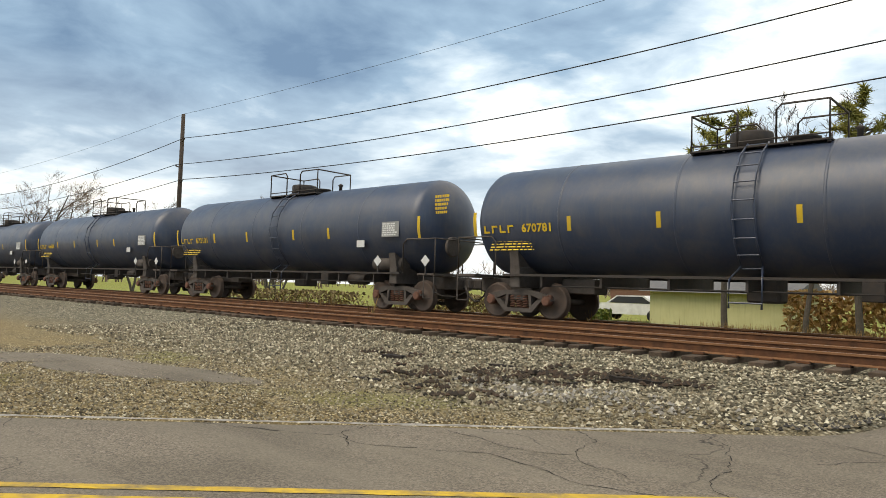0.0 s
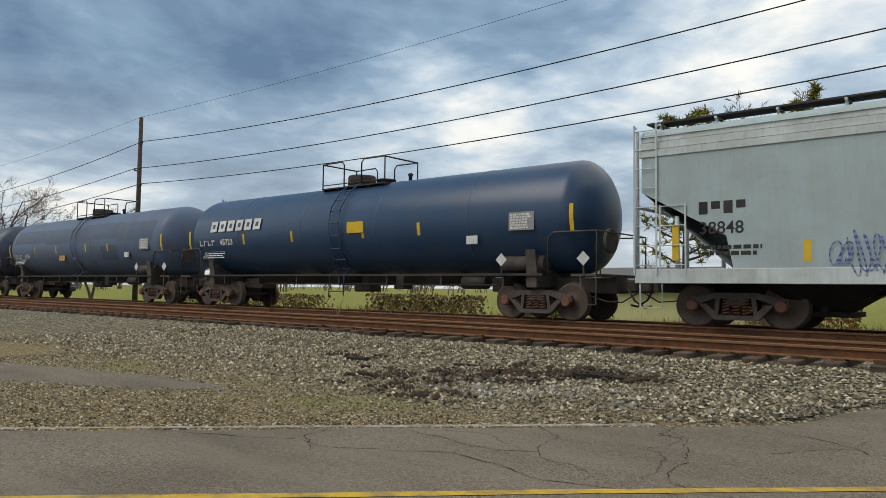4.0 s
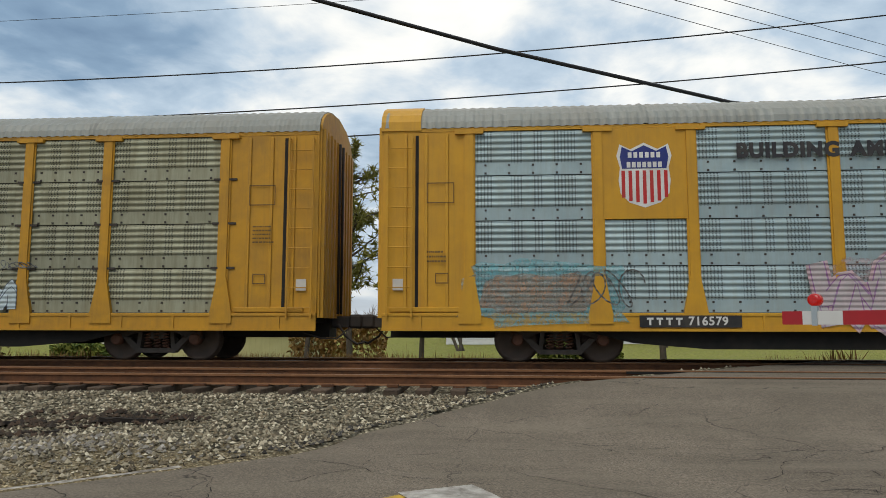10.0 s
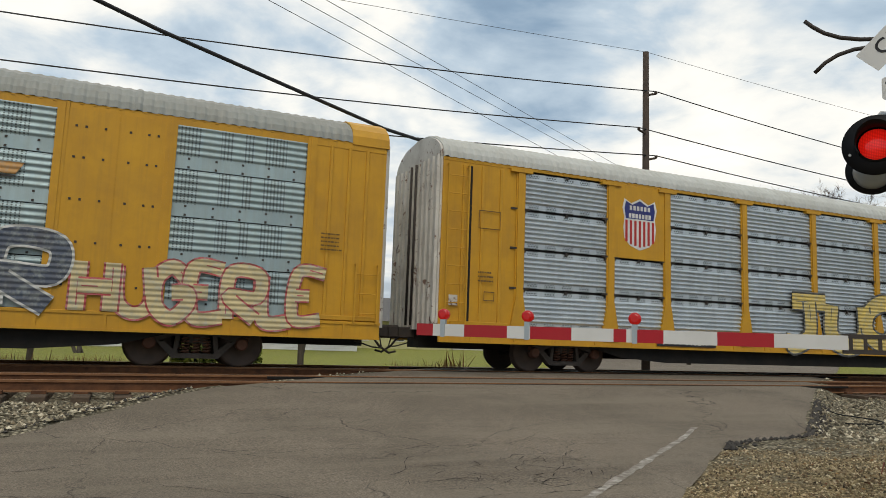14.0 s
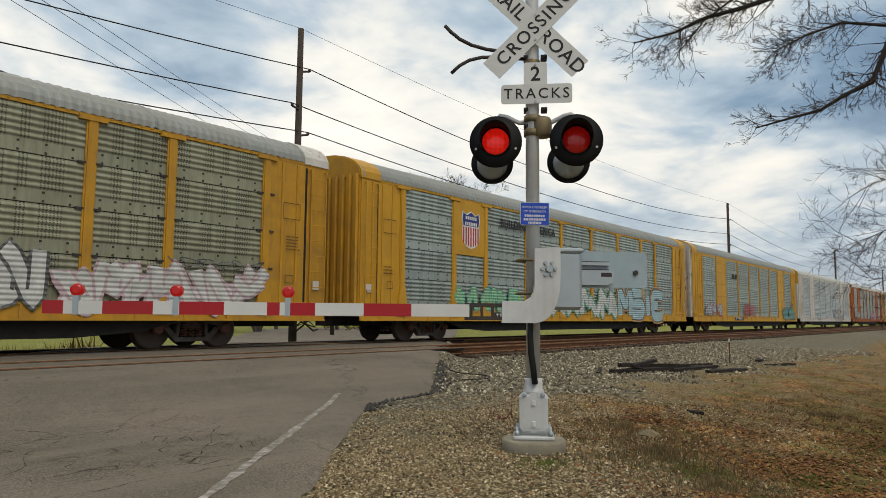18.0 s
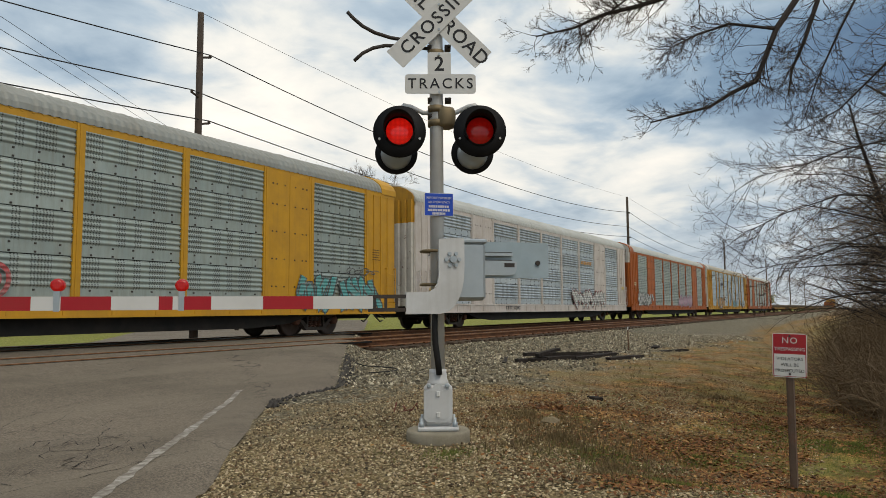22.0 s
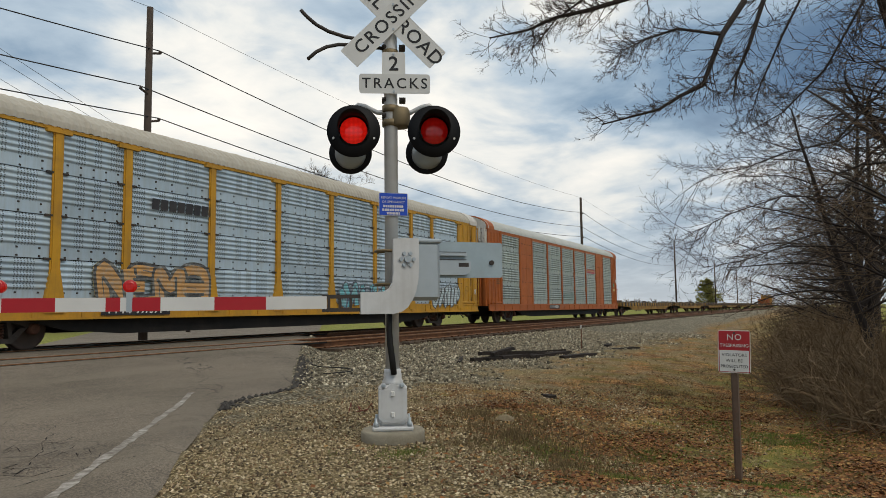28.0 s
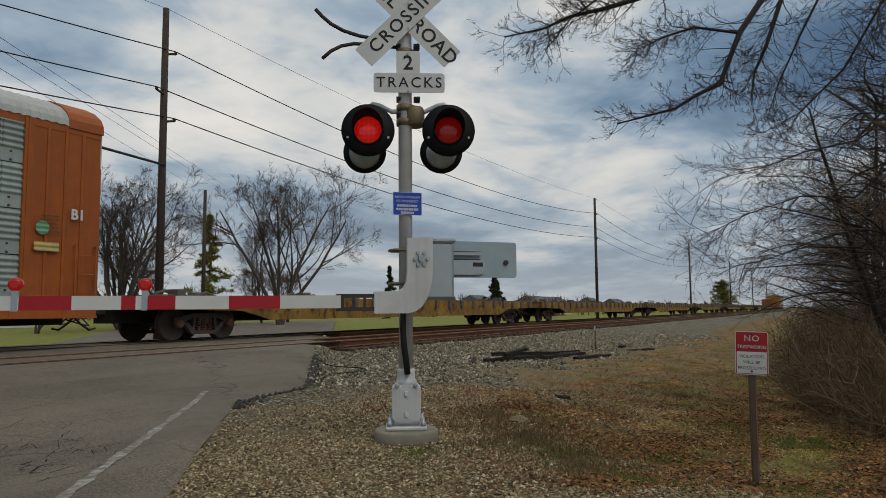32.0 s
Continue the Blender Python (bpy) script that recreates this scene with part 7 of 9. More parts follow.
def lamp_unit(parent, x, z, mat, front=True):
    """Round background, hood, lens and housing of one flashing light."""
    k = -1 if front else 1
    y = k * 0.14
    at = HEAD @ Matrix.Translation((x, y, z)) @ (Matrix.Identity(4) if front else Matrix.Rotation(math.pi, 4, "Z"))
    bm = B()
    turned(bm, [(0.12, 0.0), (0.254, 0.0), (0.254, -0.006), (0.12, -0.006)], 40, "y")
    background = part("lamp_background", bm, LAMP_BLACK, parent, "round black lamp background", at)
    bm = B()
    turned(bm, [(0.02, 0.16), (0.10, 0.15), (0.145, 0.02), (0.145, -0.02), (0.12, -0.02)], 28, "y")
    part("lamp_housing", bm, LAMP_BLACK, background)
    bm = B()
    n = 24
    prev = None
    for i in range(n + 1):
        a = radians(-35 + 250 * i / n)
        reach = 0.14 + 0.13 * max(0.0, math.sin(a))
        row = [bm.verts.new((math.cos(a) * 0.152, 0.0, math.sin(a) * 0.152)), bm.verts.new((math.cos(a) * 0.150, -reach, math.sin(a) * 0.150)), bm.verts.new((math.cos(a) * 0.143, -reach, math.sin(a) * 0.143)), bm.verts.new((math.cos(a) * 0.143, 0.0, math.sin(a) * 0.143))]
        if prev:
            for j in range(3):
                bm.faces.new((prev[j], row[j], row[j + 1], prev[j + 1])).smooth = True
        prev = row
    part("hood", bm, LAMP_BLACK, background)
    bm = B()
    turned(bm, [(0.138, -0.005), (0.125, -0.028), (0.08, -0.042), (0.02, -0.048)], 28, "y")
    part("lens", bm, mat, background, "red lens")
    for a in (200, 340):
        bm = B()
        turned(bm, [(0.012, -0.006), (0.012, -0.014)], 8, "y", (0.205 * math.cos(radians(a)), 0, 0.205 * math.sin(radians(a))))
        part("bolt", bm, ALU, background)
    return background


SLATE = material("slate_steel", (0.30, 0.385, 0.43), 0.5, metal=0.15, second=(0.36, 0.44, 0.48), scale=3.0, dirt=(0.14, 0.12, 0.09), dirt_amount=0.3)


def crossing_signal():
    s = thing("crossing_signal", "silver railway crossing signal with crossbuck, red lights and gate motor", "crossing signal", m=SIGNAL_AT)
    bm = B()
    turned(bm, [(0.30, -0.12), (0.30, 0.065), (0.285, 0.085)], 32)
    part("footing", bm, CONCRETE, s, "round concrete footing")
    foot = Matrix.Rotation(radians(-13), 4, "Z")
    bm = B()
    box(bm, -0.19, 0.19, -0.17, 0.17, 0.085, 0.125, 0.012)
    box(bm, -0.135, 0.135, -0.12, 0.12, 0.125, 0.50, 0.03)
    turned(bm, [(0.10, 0.49), (0.10, 0.53), (0.085, 0.55), (0.085, 0.60), (0.075, 0.615)], 20)
    for k in (-1, 1):
        prism(bm, [(k * 0.135, 0.22), (k * 0.17, 0.125), (k * 0.135, 0.125)], -0.10, -0.08, "y")
        prism(bm, [(k * 0.135, 0.22), (k * 0.17, 0.125), (k * 0.135, 0.125)], 0.08, 0.10, "y")
    base = part("junction_box", bm, ALU, s, "cast aluminium junction box base", foot)
    bm = B()
    prism(bm, [(-0.10, 0.17), (-0.03, 0.17), (-0.02, 0.155), (0.02, 0.155), (0.03, 0.17), (0.10, 0.17), (0.13, 0.20), (0.13, 0.455), (0.10, 0.48), (0.05, 0.48), (0.03, 0.515), (-0.03, 0.515), (-0.05, 0.48), (-0.10, 0.48), (-0.13, 0.455), (-0.13, 0.20)], -0.122, -0.136, "y")
    part("cover", bm, ALU, base)
    bm = B()
    prism(bm, [(-0.085, 0.195), (0.085, 0.195), (0.11, 0.22), (0.11, 0.44), (0.085, 0.46), (-0.085, 0.46), (-0.11, 0.44), (-0.11, 0.22)], -0.136, -0.141, "y")
    part("cover_panel", bm, ALU, base)
    for k in (-1, 1):
        bm = B()
        turned(bm, [(0.022, -0.10), (0.022, -0.155), (0.012, -0.165)], 10, "y", (k * 0.085, 0, 0.50))
        part("bolt", bm, GALV, base)
    for x in (-0.155, 0.155):
        for y in (-0.14, 0.14):
            bm = B()
            turned(bm, [(0.024, 0.125), (0.024, 0.165), (0.012, 0.17), (0.012, 0.20)], 8, "z", (x, y, 0))
            part("anchor_bolt", bm, GALV, base)
    for z in (0.235, 0.425):
        bm = B()
        box(bm, -0.017, 0.017, -0.158, -0.141, z - 0.024, z + 0.024, 0.004)
        part("hasp", bm, SIGN_WHITE, base)
    bm = B()
    turned(bm, [(0.066, 0.58), (0.066, 4.75), (0.06, 4.80), (0.02, 4.83)], 24)
    part("mast", bm, ALU, s, "silver tubular mast")
    for z, r in ((0.61, 0.082), (3.16, 0.085), (3.02, 0.085), (3.72, 0.08)):
        bm = B()
        turned(bm, [(0.066, z - 0.035), (r, z - 0.03), (r, z + 0.03), (0.066, z + 0.035)], 20)
        part("clamp", bm, BRASS if z > 1 else ALU, s)
    # crossbuck: two crossed boards
    boards = []
    for k, ang in enumerate((45, -45)):
        m = HEAD @ Matrix.Translation((0, -0.095 - 0.012 * (1 - k), 4.057)) @ Matrix.Rotation(radians(-ang), 4, "Y")
        boards.append(sign_plate("crossbuck_board", 1.22, 0.229, 0.012, SIGN_WHITE, s, m, "white reflective crossbuck board"))
    front = Matrix(((1, 0, 0, 0), (0, 0, -1, -0.0055), (0, 1, 0, 0), (0, 0, 0, 1)))
    lettering("letters", "CROSSING", 0.180, SIGN_BLACK, boards[0], front, bold=0.002, spacing=1.20)
    lettering("letters", "RAIL", 0.19, SIGN_BLACK, boards[1], front @ Matrix.Translation((-0.36, 0, 0)), bold=0.002, spacing=1.08)
    lettering("letters", "ROAD", 0.19, SIGN_BLACK, boards[1], front @ Matrix.Translation((0.36, 0, 0)), bold=0.002, spacing=1.08)
    plate = sign_plate("number_sign", 0.227, 0.27, 0.025, SIGN_WHITE, s, HEAD @ Matrix.Translation((0, -0.093, 3.571)), "white sign with a track count")
    lettering("letters", "2", 0.20, SIGN_BLACK, plate, front @ Matrix.Translation((0, 0.012, 0)), bold=0.003)
    plate = sign_plate("track_sign", 0.687, 0.194, 0.028, SIGN_WHITE, s, HEAD @ Matrix.Translation((0.01, -0.097, 3.388)), "white sign under the crossbuck")
    lettering("letters", "TRACKS", 0.145, SIGN_BLACK, plate, front, bold=0.001, spacing=1.28)
    for z in (3.685, 3.31, 3.93, 4.18):
        bm = B()
        turned(bm, [(0.012, -0.10), (0.012, -0.118 if z > 3.9 else -0.108)], 8, "y", (0, 0, z))
        part("bolt", bm, GALV, s, "", HEAD)
    for z in (3.78, 3.25, 3.09):
        for k in (-1, 1):
            bm = B()
            box(bm, k * 0.066 - 0.012 * k, k * 0.115, -0.05, 0.05, z - 0.018, z + 0.018)
            rod(bm, (k * 0.095, -0.085, z), (k * 0.095, 0.085, z), 0.010, 6)
            part("clamp_ear", bm, DARK_IRON, s, "", HEAD)
    # cross arm with the four flashing lights
    bm = B()
    for k in (-1, 1):
        tube(bm, [(0, 0, 3.13), (k * 0.16, 0, 3.13), (k * 0.28, 0, 3.19), (k * 0.35, 0, 3.205), (k * 0.385, 0, 3.18), (k * 0.385, 0, 2.98)], 0.024, 8)
    part("lamp_arm", bm, ALU, s, "", HEAD)
    bm = B()
    turned(bm, [(0.085, 2.98), (0.10, 3.0), (0.10, 3.14), (0.085, 3.17)], 12, "z", (0.06, 0.0, 0))
    part("arm_junction", bm, BRASS, s, "", HEAD)
    lamp_unit(s, -0.385, 2.907, LENS_LIT)
    lamp_unit(s, 0.385, 2.909, LENS_DIM)
    # the pair that faces the far side hangs lower and looks away
    for x in (-0.385, 0.385):
        bm = B()
        turned(bm, [(0.02, 0.10), (0.215, 0.13), (0.215, 0.14), (0.02, 0.14)], 32, "y", (x - 0.05, 0.12, 2.783))
        back = part("rear_lamp_background", bm, LAMP_BLACK, s, "black background of a lamp that faces away", HEAD)
        bm = B()
        turned(bm, [(0.05, -0.06), (0.12, -0.03), (0.155, 0.10), (0.155, 0.12)], 24, "y", (x - 0.05, 0.12, 2.768))
        part("rear_lamp_housing", bm, GALV, back, "grey lamp housing")
    # curved conduits behind the crossbuck
    bm = B()
    tube(bm, [(-0.05, 0.05, 3.86), (-0.28, 0.05, 3.855), (-0.45, 0.05, 3.87), (-0.60, 0.05, 3.905), (-0.72, 0.05, 3.96), (-0.81, 0.05, 4.03), (-0.87, 0.05, 4.09)], 0.018, 8)
    part("conduit", bm, DARK_IRON, s, "bent dark conduit")
    bm = B()
    tube(bm, [(-0.05, 0.05, 3.79), (-0.35, 0.05, 3.795), (-0.50, 0.05, 3.785), (-0.62, 0.05, 3.75), (-0.72, 0.05, 3.69), (-0.80, 0.05, 3.61)], 0.018, 8)
    part("conduit", bm, DARK_IRON, s, "bent dark conduit")
    # blue notice
    plate = sign_plate("emergency_notice", 0.285, 0.222, 0.015, SIGN_WHITE, s, Matrix.Translation((0, -0.08, 2.21)), "blue emergency notice with white writing")
    part("notice_field", sign_field(0.275, 0.212, 0.012), None, plate, "", Matrix.Translation((0, -0.0045, 0)))
    lettering("letters", "REPORT PROBLEM", 0.030, SIGN_WHITE, plate, front @ Matrix.Translation((0, 0.062, 0.0025)))
    lettering("letters", "OR EMERGENCY", 0.030, SIGN_WHITE, plate, front @ Matrix.Translation((0, 0.022, 0.0025)))
    for z, w in ((-0.020, 0.20), (-0.055, 0.22), (-0.088, 0.13)):
        bm = B()
        for i in range(9):
            u = -w / 2 + w * i / 9
            box(bm, u, u + w / 9 * 0.75, -0.0085, -0.0065, z - 0.011, z + 0.011)
        tagged(part("writing_bars", bm, SIGN_WHITE, plate), kind="stuff")
    # gate motor housing with its arm bracket and counterweight
    bm = B()
    box(bm, 0.10, 0.43, -0.20, 0.20, 1.29, 1.84, 0.03)
    housing = part("gate_motor_housing", bm, GALV, s, "grey gate motor housing")
    bm = B()
    box(bm, 0.09, 0.445, -0.21, 0.21, 1.83, 1.875, 0.015)
    part("lid", bm, GALV, housing)
    for z in (1.445, 1.765):
        bm = B()
        tube(bm, [(0.16, -0.09, z), (-0.12, -0.09, z), (-0.15, -0.05, z), (-0.15, 0.05, z), (-0.12, 0.09, z), (0.16, 0.09, z)], 0.014, 6)
        part("u_bolt", bm, BRASS, s)
    bm = B()
    # the curved bracket that carries the arm
    outer = [(-0.045, 1.862), (0.185, 1.875), (0.20, 1.86), (0.20, 1.61), (0.192, 1.47), (0.17, 1.37), (0.135, 1.29), (0.09, 1.225), (0.035, 1.185), (-0.04, 1.166), (-0.355, 1.166), (-0.355, 1.365), (-0.135, 1.37), (-0.085, 1.40), (-0.057, 1.45), (-0.046, 1.53)]
    prism(bm, outer, -0.26, -0.215, "y")
    bracket = part("arm_bracket", bm, ALU, s, "curved silver arm bracket")
    for a in range(6):
        bm = B()
        turned(bm, [(0.018, -0.26), (0.018, -0.28)], 8, "y", (0.085 + 0.062 * math.cos(a * 1.047), 0, 1.67 + 0.062 * math.sin(a * 1.047)))
        part("bolt", bm, GALV, bracket)
    bm = B()
    turned(bm, [(0.032, -0.26), (0.032, -0.30)], 10, "y", (0.085, 0, 1.67))
    part("hub", bm, GALV, bracket)
    bm = B()
    prism(bm, [(0.45, 1.51), (1.12, 1.51), (1.137, 1.53), (1.137, 1.845), (1.12, 1.862), (0.45, 1.866)], -0.02, 0.02, "y")
    part("counterweight", bm, SLATE, s, "flat blue-grey steel counterweight")
    bm = B()
    turned(bm, [(0.025, -0.02), (0.025, -0.04)], 8, "y", (1.02, 0, 1.66))
    part("bolt", bm, DARK_IRON, s)
    bm = B()
    prism(bm, [(0.30, 1.535), (0.72, 1.535), (0.77, 1.555), (0.79, 1.60), (0.79, 1.665), (0.75, 1.68), (0.30, 1.68)], -0.06, -0.02, "y")
    prism(bm, [(0.30, 1.725), (0.75, 1.725), (0.75, 1.757), (0.30, 1.757)], -0.06, -0.02, "y")
    part("weight_arm", bm, GALV, s)
    for za, zb, xa, xb in ((1.615, 1.655, 0.66, 0.765), (1.680, 1.688, 0.40, 0.74), (1.757, 1.763, 0.40, 0.74)):
        bm = B()
        prism(bm, [(xa, za), (xb, za), (xb, zb), (xa, zb)], -0.0625, -0.0205, "y")
        part("slot", bm, DARK_IRON, s, "dark slot")
    bm = B()
    tube(bm, [(-0.055, -0.12, 1.18), (-0.06, -0.13, 1.02), (-0.052, -0.13, 0.88), (-0.03, -0.12, 0.74), (-0.01, -0.10, 0.60)], 0.030, 8)
    part("flexible_conduit", bm, HOSE, s, "black flexible conduit")
    # the gate arm with its striped skin and lamps
    arm_y0, arm_y1 = -0.255, -0.225
    z0, z1 = 1.218, 1.332
    red_at = [(4.35, 4.18), (3.86, 3.44), (3.22, 2.84), (2.47, 2.36), (2.27, 2.05), (1.62, 1.19)]
    edges = sorted({4.35, 0.66, *[e for r in red_at for e in r]}, reverse=True)
    bm = B()
    for a, b in zip(edges, edges[1:]):
        idx = 1 if any(abs(a - r[0]) < 1e-6 for r in red_at) else 0
        box(bm, -a, -b, arm_y0, arm_y1, z0, z1, 0, idx)
    bmesh.ops.remove_doubles(bm, verts=bm.verts, dist=1e-5)
    arm = part("gate_arm", bm, [SIGN_WHITE, SIGN_RED], s, "lowered gate arm striped red and white")
    bm = B()
    for z in (1.19, 1.31):
        box(bm, -0.70, -0.34, -0.25, -0.225, z, z + 0.035)
    for x in (-0.64, -0.54, -0.44):
        box(bm, x - 0.012, x + 0.012, -0.247, -0.228, 1.2, 1.34)
    part("arm_adapter", bm, DARK_IRON, s, "open steel arm adapter")
    for q in (4.08, 3.25, 2.29):
        bm = B()
        turned(bm, [(0.03, -0.03), (0.052, -0.02), (0.056, 0.0), (0.052, 0.05), (0.03, 0.06)], 18, "y", (-q, -0.24, 1.425))
        part("arm_lamp", bm, ARM_LENS, arm, "red arm lamp")
        bm = B()
        box(bm, -q - 0.025, -q + 0.025, -0.262, -0.218, 1.325, 1.375)
        box(bm, -q - 0.022, -q + 0.022, -0.264, -0.256, 1.21, 1.33)
        part("lamp_clip", bm, GALV, arm)
    return s


def sign_field(w, h, r):
    bm = B()
    prism(bm, [(-w / 2, -h / 2), (w / 2, -h / 2), (w / 2, h / 2), (-w / 2, h / 2)], 0, -0.002, "y")
    return mesh_of(bm, "field", SIGN_BLUE)


crossing_signal()


def no_trespassing():
    at = (6.28, 0.59)
    z = ground_level(*at)
    s = thing("warning_sign", "small red and white warning sign on a brown channel post", "sign", m=pose(at[0], at[1], z + 0.045, 0, 0.4, -82))
    bm = B()
    outline = [(-0.03, 0.02), (-0.018, 0.02), (-0.012, -0.015), (0.012, -0.015), (0.018, 0.02), (0.03, 0.02), (0.018, -0.02), (-0.018, -0.02)]
    prism(bm, outline, -0.15, 0.90, "z")
    part("post", bm, material("post_brown", (0.13, 0.085, 0.06), 0.85, second=(0.08, 0.052, 0.038), scale=8.0, rust=0.3), s, "brown steel channel post")
    plate = sign_plate("sign_board", 0.245, 0.345, 0.02, SIGN_WHITE, s, Matrix.Translation((0, -0.028, 1.0)) @ Matrix.Rotation(radians(1.5), 4, "Y"), "sign board with red head")
    for w, h, dz, mat, y in ((0.234, 0.333, 0, SIGN_RED, -0.0045), (0.222, 0.172, -0.076, SIGN_WHITE, -0.0065)):
        bm = B()
        prism(bm, [(-w / 2, -h / 2 + dz), (w / 2, -h / 2 + dz), (w / 2, h / 2 + dz), (-w / 2, h / 2 + dz)], y, y - 0.0015, "y")
        part("sign_field", bm, mat, plate)
    front = Matrix(((1, 0, 0, 0), (0, 0, -1, -0.0088), (0, 1, 0, 0), (0, 0, 0, 1)))
    for text, size, dz, mat, sp in (("NO", 0.068, 0.115, SIGN_WHITE, 1.15), ("TRESPASSING", 0.037, 0.048, SIGN_WHITE, 0.98), ("VIOLATORS", 0.035, -0.028, SIGN_BLACK, 1.02), ("WILL BE", 0.035, -0.074, SIGN_BLACK, 1.02), ("PROSECUTED", 0.034, -0.120, SIGN_BLACK, 0.98)):
        lettering("letters", text, size, mat, plate, front @ Matrix.Translation((0, dz, 0)), spacing=sp)
    for dz in (-0.145, 0.15):
        bm = B()
        turned(bm, [(0.009, -0.009), (0.009, -0.016)], 8, "y", (0, 0, dz))
        part("bolt", bm, DARK_IRON, plate)


no_trespassing()

# ---- poles and wires ----
POLE_WOOD = material("pole_dark_wood", (0.045, 0.034, 0.028), 0.9, second=(0.075, 0.055, 0.042), scale=3.0, bump=0.5, bump_scale=30)
WIRE = material("dark_wire", (0.018, 0.018, 0.020), 0.6)
POLE_Y = 22.0
POLES = [(-160.0, 11.6), (-101.5, 11.6), (-42.8, 11.7), (18.25, 12.9), (75.2, 13.2), (134.0, 13.0), (193.0, 13.0), (252.0, 13.0), (311.0, 13.0)]
DROPS = (1.70, 3.32, 4.35)


def utility_pole(x, top, y=POLE_Y, arms=True):
    p = thing("utility_pole", "dark wooden utility pole with three side-mounted insulators" if arms else "short dark wooden pole without wires", "utility pole", "poles behind the tracks", m=Matrix.Translation((x, y, -0.5)))
    bm = B()
    rod(bm, (0, 0, 0), (0, 0, top + 0.5), 0.17, 14, 0.12)
    part("shaft", bm, POLE_WOOD, p)
    if arms:
        for i, d in enumerate(DROPS):
            k = -1 if i == 1 else 1
            bm = B()
            tube(bm, [(0, -0.05, top + 0.5 - d - 0.12), (k * 0.22, -0.08, top + 0.5 - d - 0.05), (k * 0.42, -0.1, top + 0.5 - d)], 0.045, 6)
            turned(bm, [(0.03, -0.02), (0.07, 0.0), (0.05, 0.04), (0.07, 0.06), (0.03, 0.10)], 10, "z", (k * 0.42, -0.1, top + 0.5 - d))
            part("insulator", bm, POLE_WOOD, p)
    return p


for x, top in POLES:
    utility_pole(x, top)
utility_pole(38.9, 10.6, 42.0, False)


def span(a, b, sag, r, label="dark overhead wire between wooden poles", n=28):
    bm = B()
    a, b = Vector(a), Vector(b)
    tube(bm, [a.lerp(b, i / n) - Vector((0, 0, 4 * sag * (i / n) * (1 - i / n))) for i in range(n + 1)], r, 5)
    tagged(part("overhead_wire", bm, WIRE), label, "wire", "overhead wires")


for (xa, ta), (xb, tb) in zip(POLES, POLES[1:]):
    for i, (d, sag) in enumerate(zip(DROPS, (1.35, 1.1, 1.05))):
        k = -0.42 if i == 1 else 0.42
        span((xa + k, POLE_Y - 0.1, ta - d + 0.1), (xb + k, POLE_Y - 0.1, tb - d + 0.1), sag, 0.022)
    span((xa, POLE_Y, ta + 0.02), (xb, POLE_Y, tb + 0.02), 0.75, 0.008, "thin grey top wire")
bm = B()
cable = [(-24, 6.4, 12.6), (-16, 9.4, 10.6), (-10, 11.6, 9.3), (-3.6, 14, 7.95), (0.1, 15.35, 7.32), (5.75, 17.4, 6.62), (12, 19.7, 6.45), (18.2, 21.85, 6.75)]
tube(bm, cable, 0.045, 6)
tagged(part("overhead_cable", bm, WIRE), "thick black cable sagging across the tracks", "cable", "overhead wires")
for a, b in (((2.06, 20, 10.98), (20.7, 34, 12.15)), ((3.22, 20, 11.12), (22.9, 34, 12.32)), ((4.0, 20, 11.3), (23.6, 34, 12.6))):
    a, b = Vector(a), Vector(b)
    span(a - (b - a) * 1.4, b + (b - a) * 1.6, 0.0, 0.011, "thin wire crossing over the tracks", 4)


# ---- plants ----
class Sticks:
    """Collects thin tapered branches into one mesh."""

    def __init__(self):
        self.v, self.f = [], []

    def limb(self, pts, radii, sides):
        start = len(self.v)
        k = len(pts)
        for i, p in enumerate(pts):
            d = (pts[min(i + 1, k - 1)] - pts[max(i - 1, 0)])
            d = d.normalized() if d.length > 1e-9 else Vector((0, 0, 1))
            u = d.cross(Vector((0.3, 0.5, 0.81)))
            u = u.normalized() if u.length > 1e-4 else Vector((1, 0, 0))
            w = d.cross(u)
            for j in range(sides):
                a = 2 * math.pi * j / sides
                q = p + (u * math.cos(a) + w * math.sin(a)) * radii[i]
                self.v.append((q.x, q.y, q.z))
        for i in range(k - 1):
            for j in range(sides):
                a, b = start + i * sides + j, start + i * sides + (j + 1) % sides
                self.f.append((a, b, b + sides, a + sides))

    def mesh(self, name, mat):
        me = bpy.data.meshes.new(name)
        me.from_pydata(self.v, [], self.f)
        me.materials.append(mat)
        return me


def bend(rng, start, way, length, droop, wob, n=5):
    pts = [Vector(start)]
    d = Vector(way).normalized()
    for i in range(n):
        d = (d + Vector((rng.gauss(0, wob), rng.gauss(0, wob), rng.gauss(0, wob) + droop))).normalized()
        pts.append(pts[-1] + d * (length / n))
    return pts


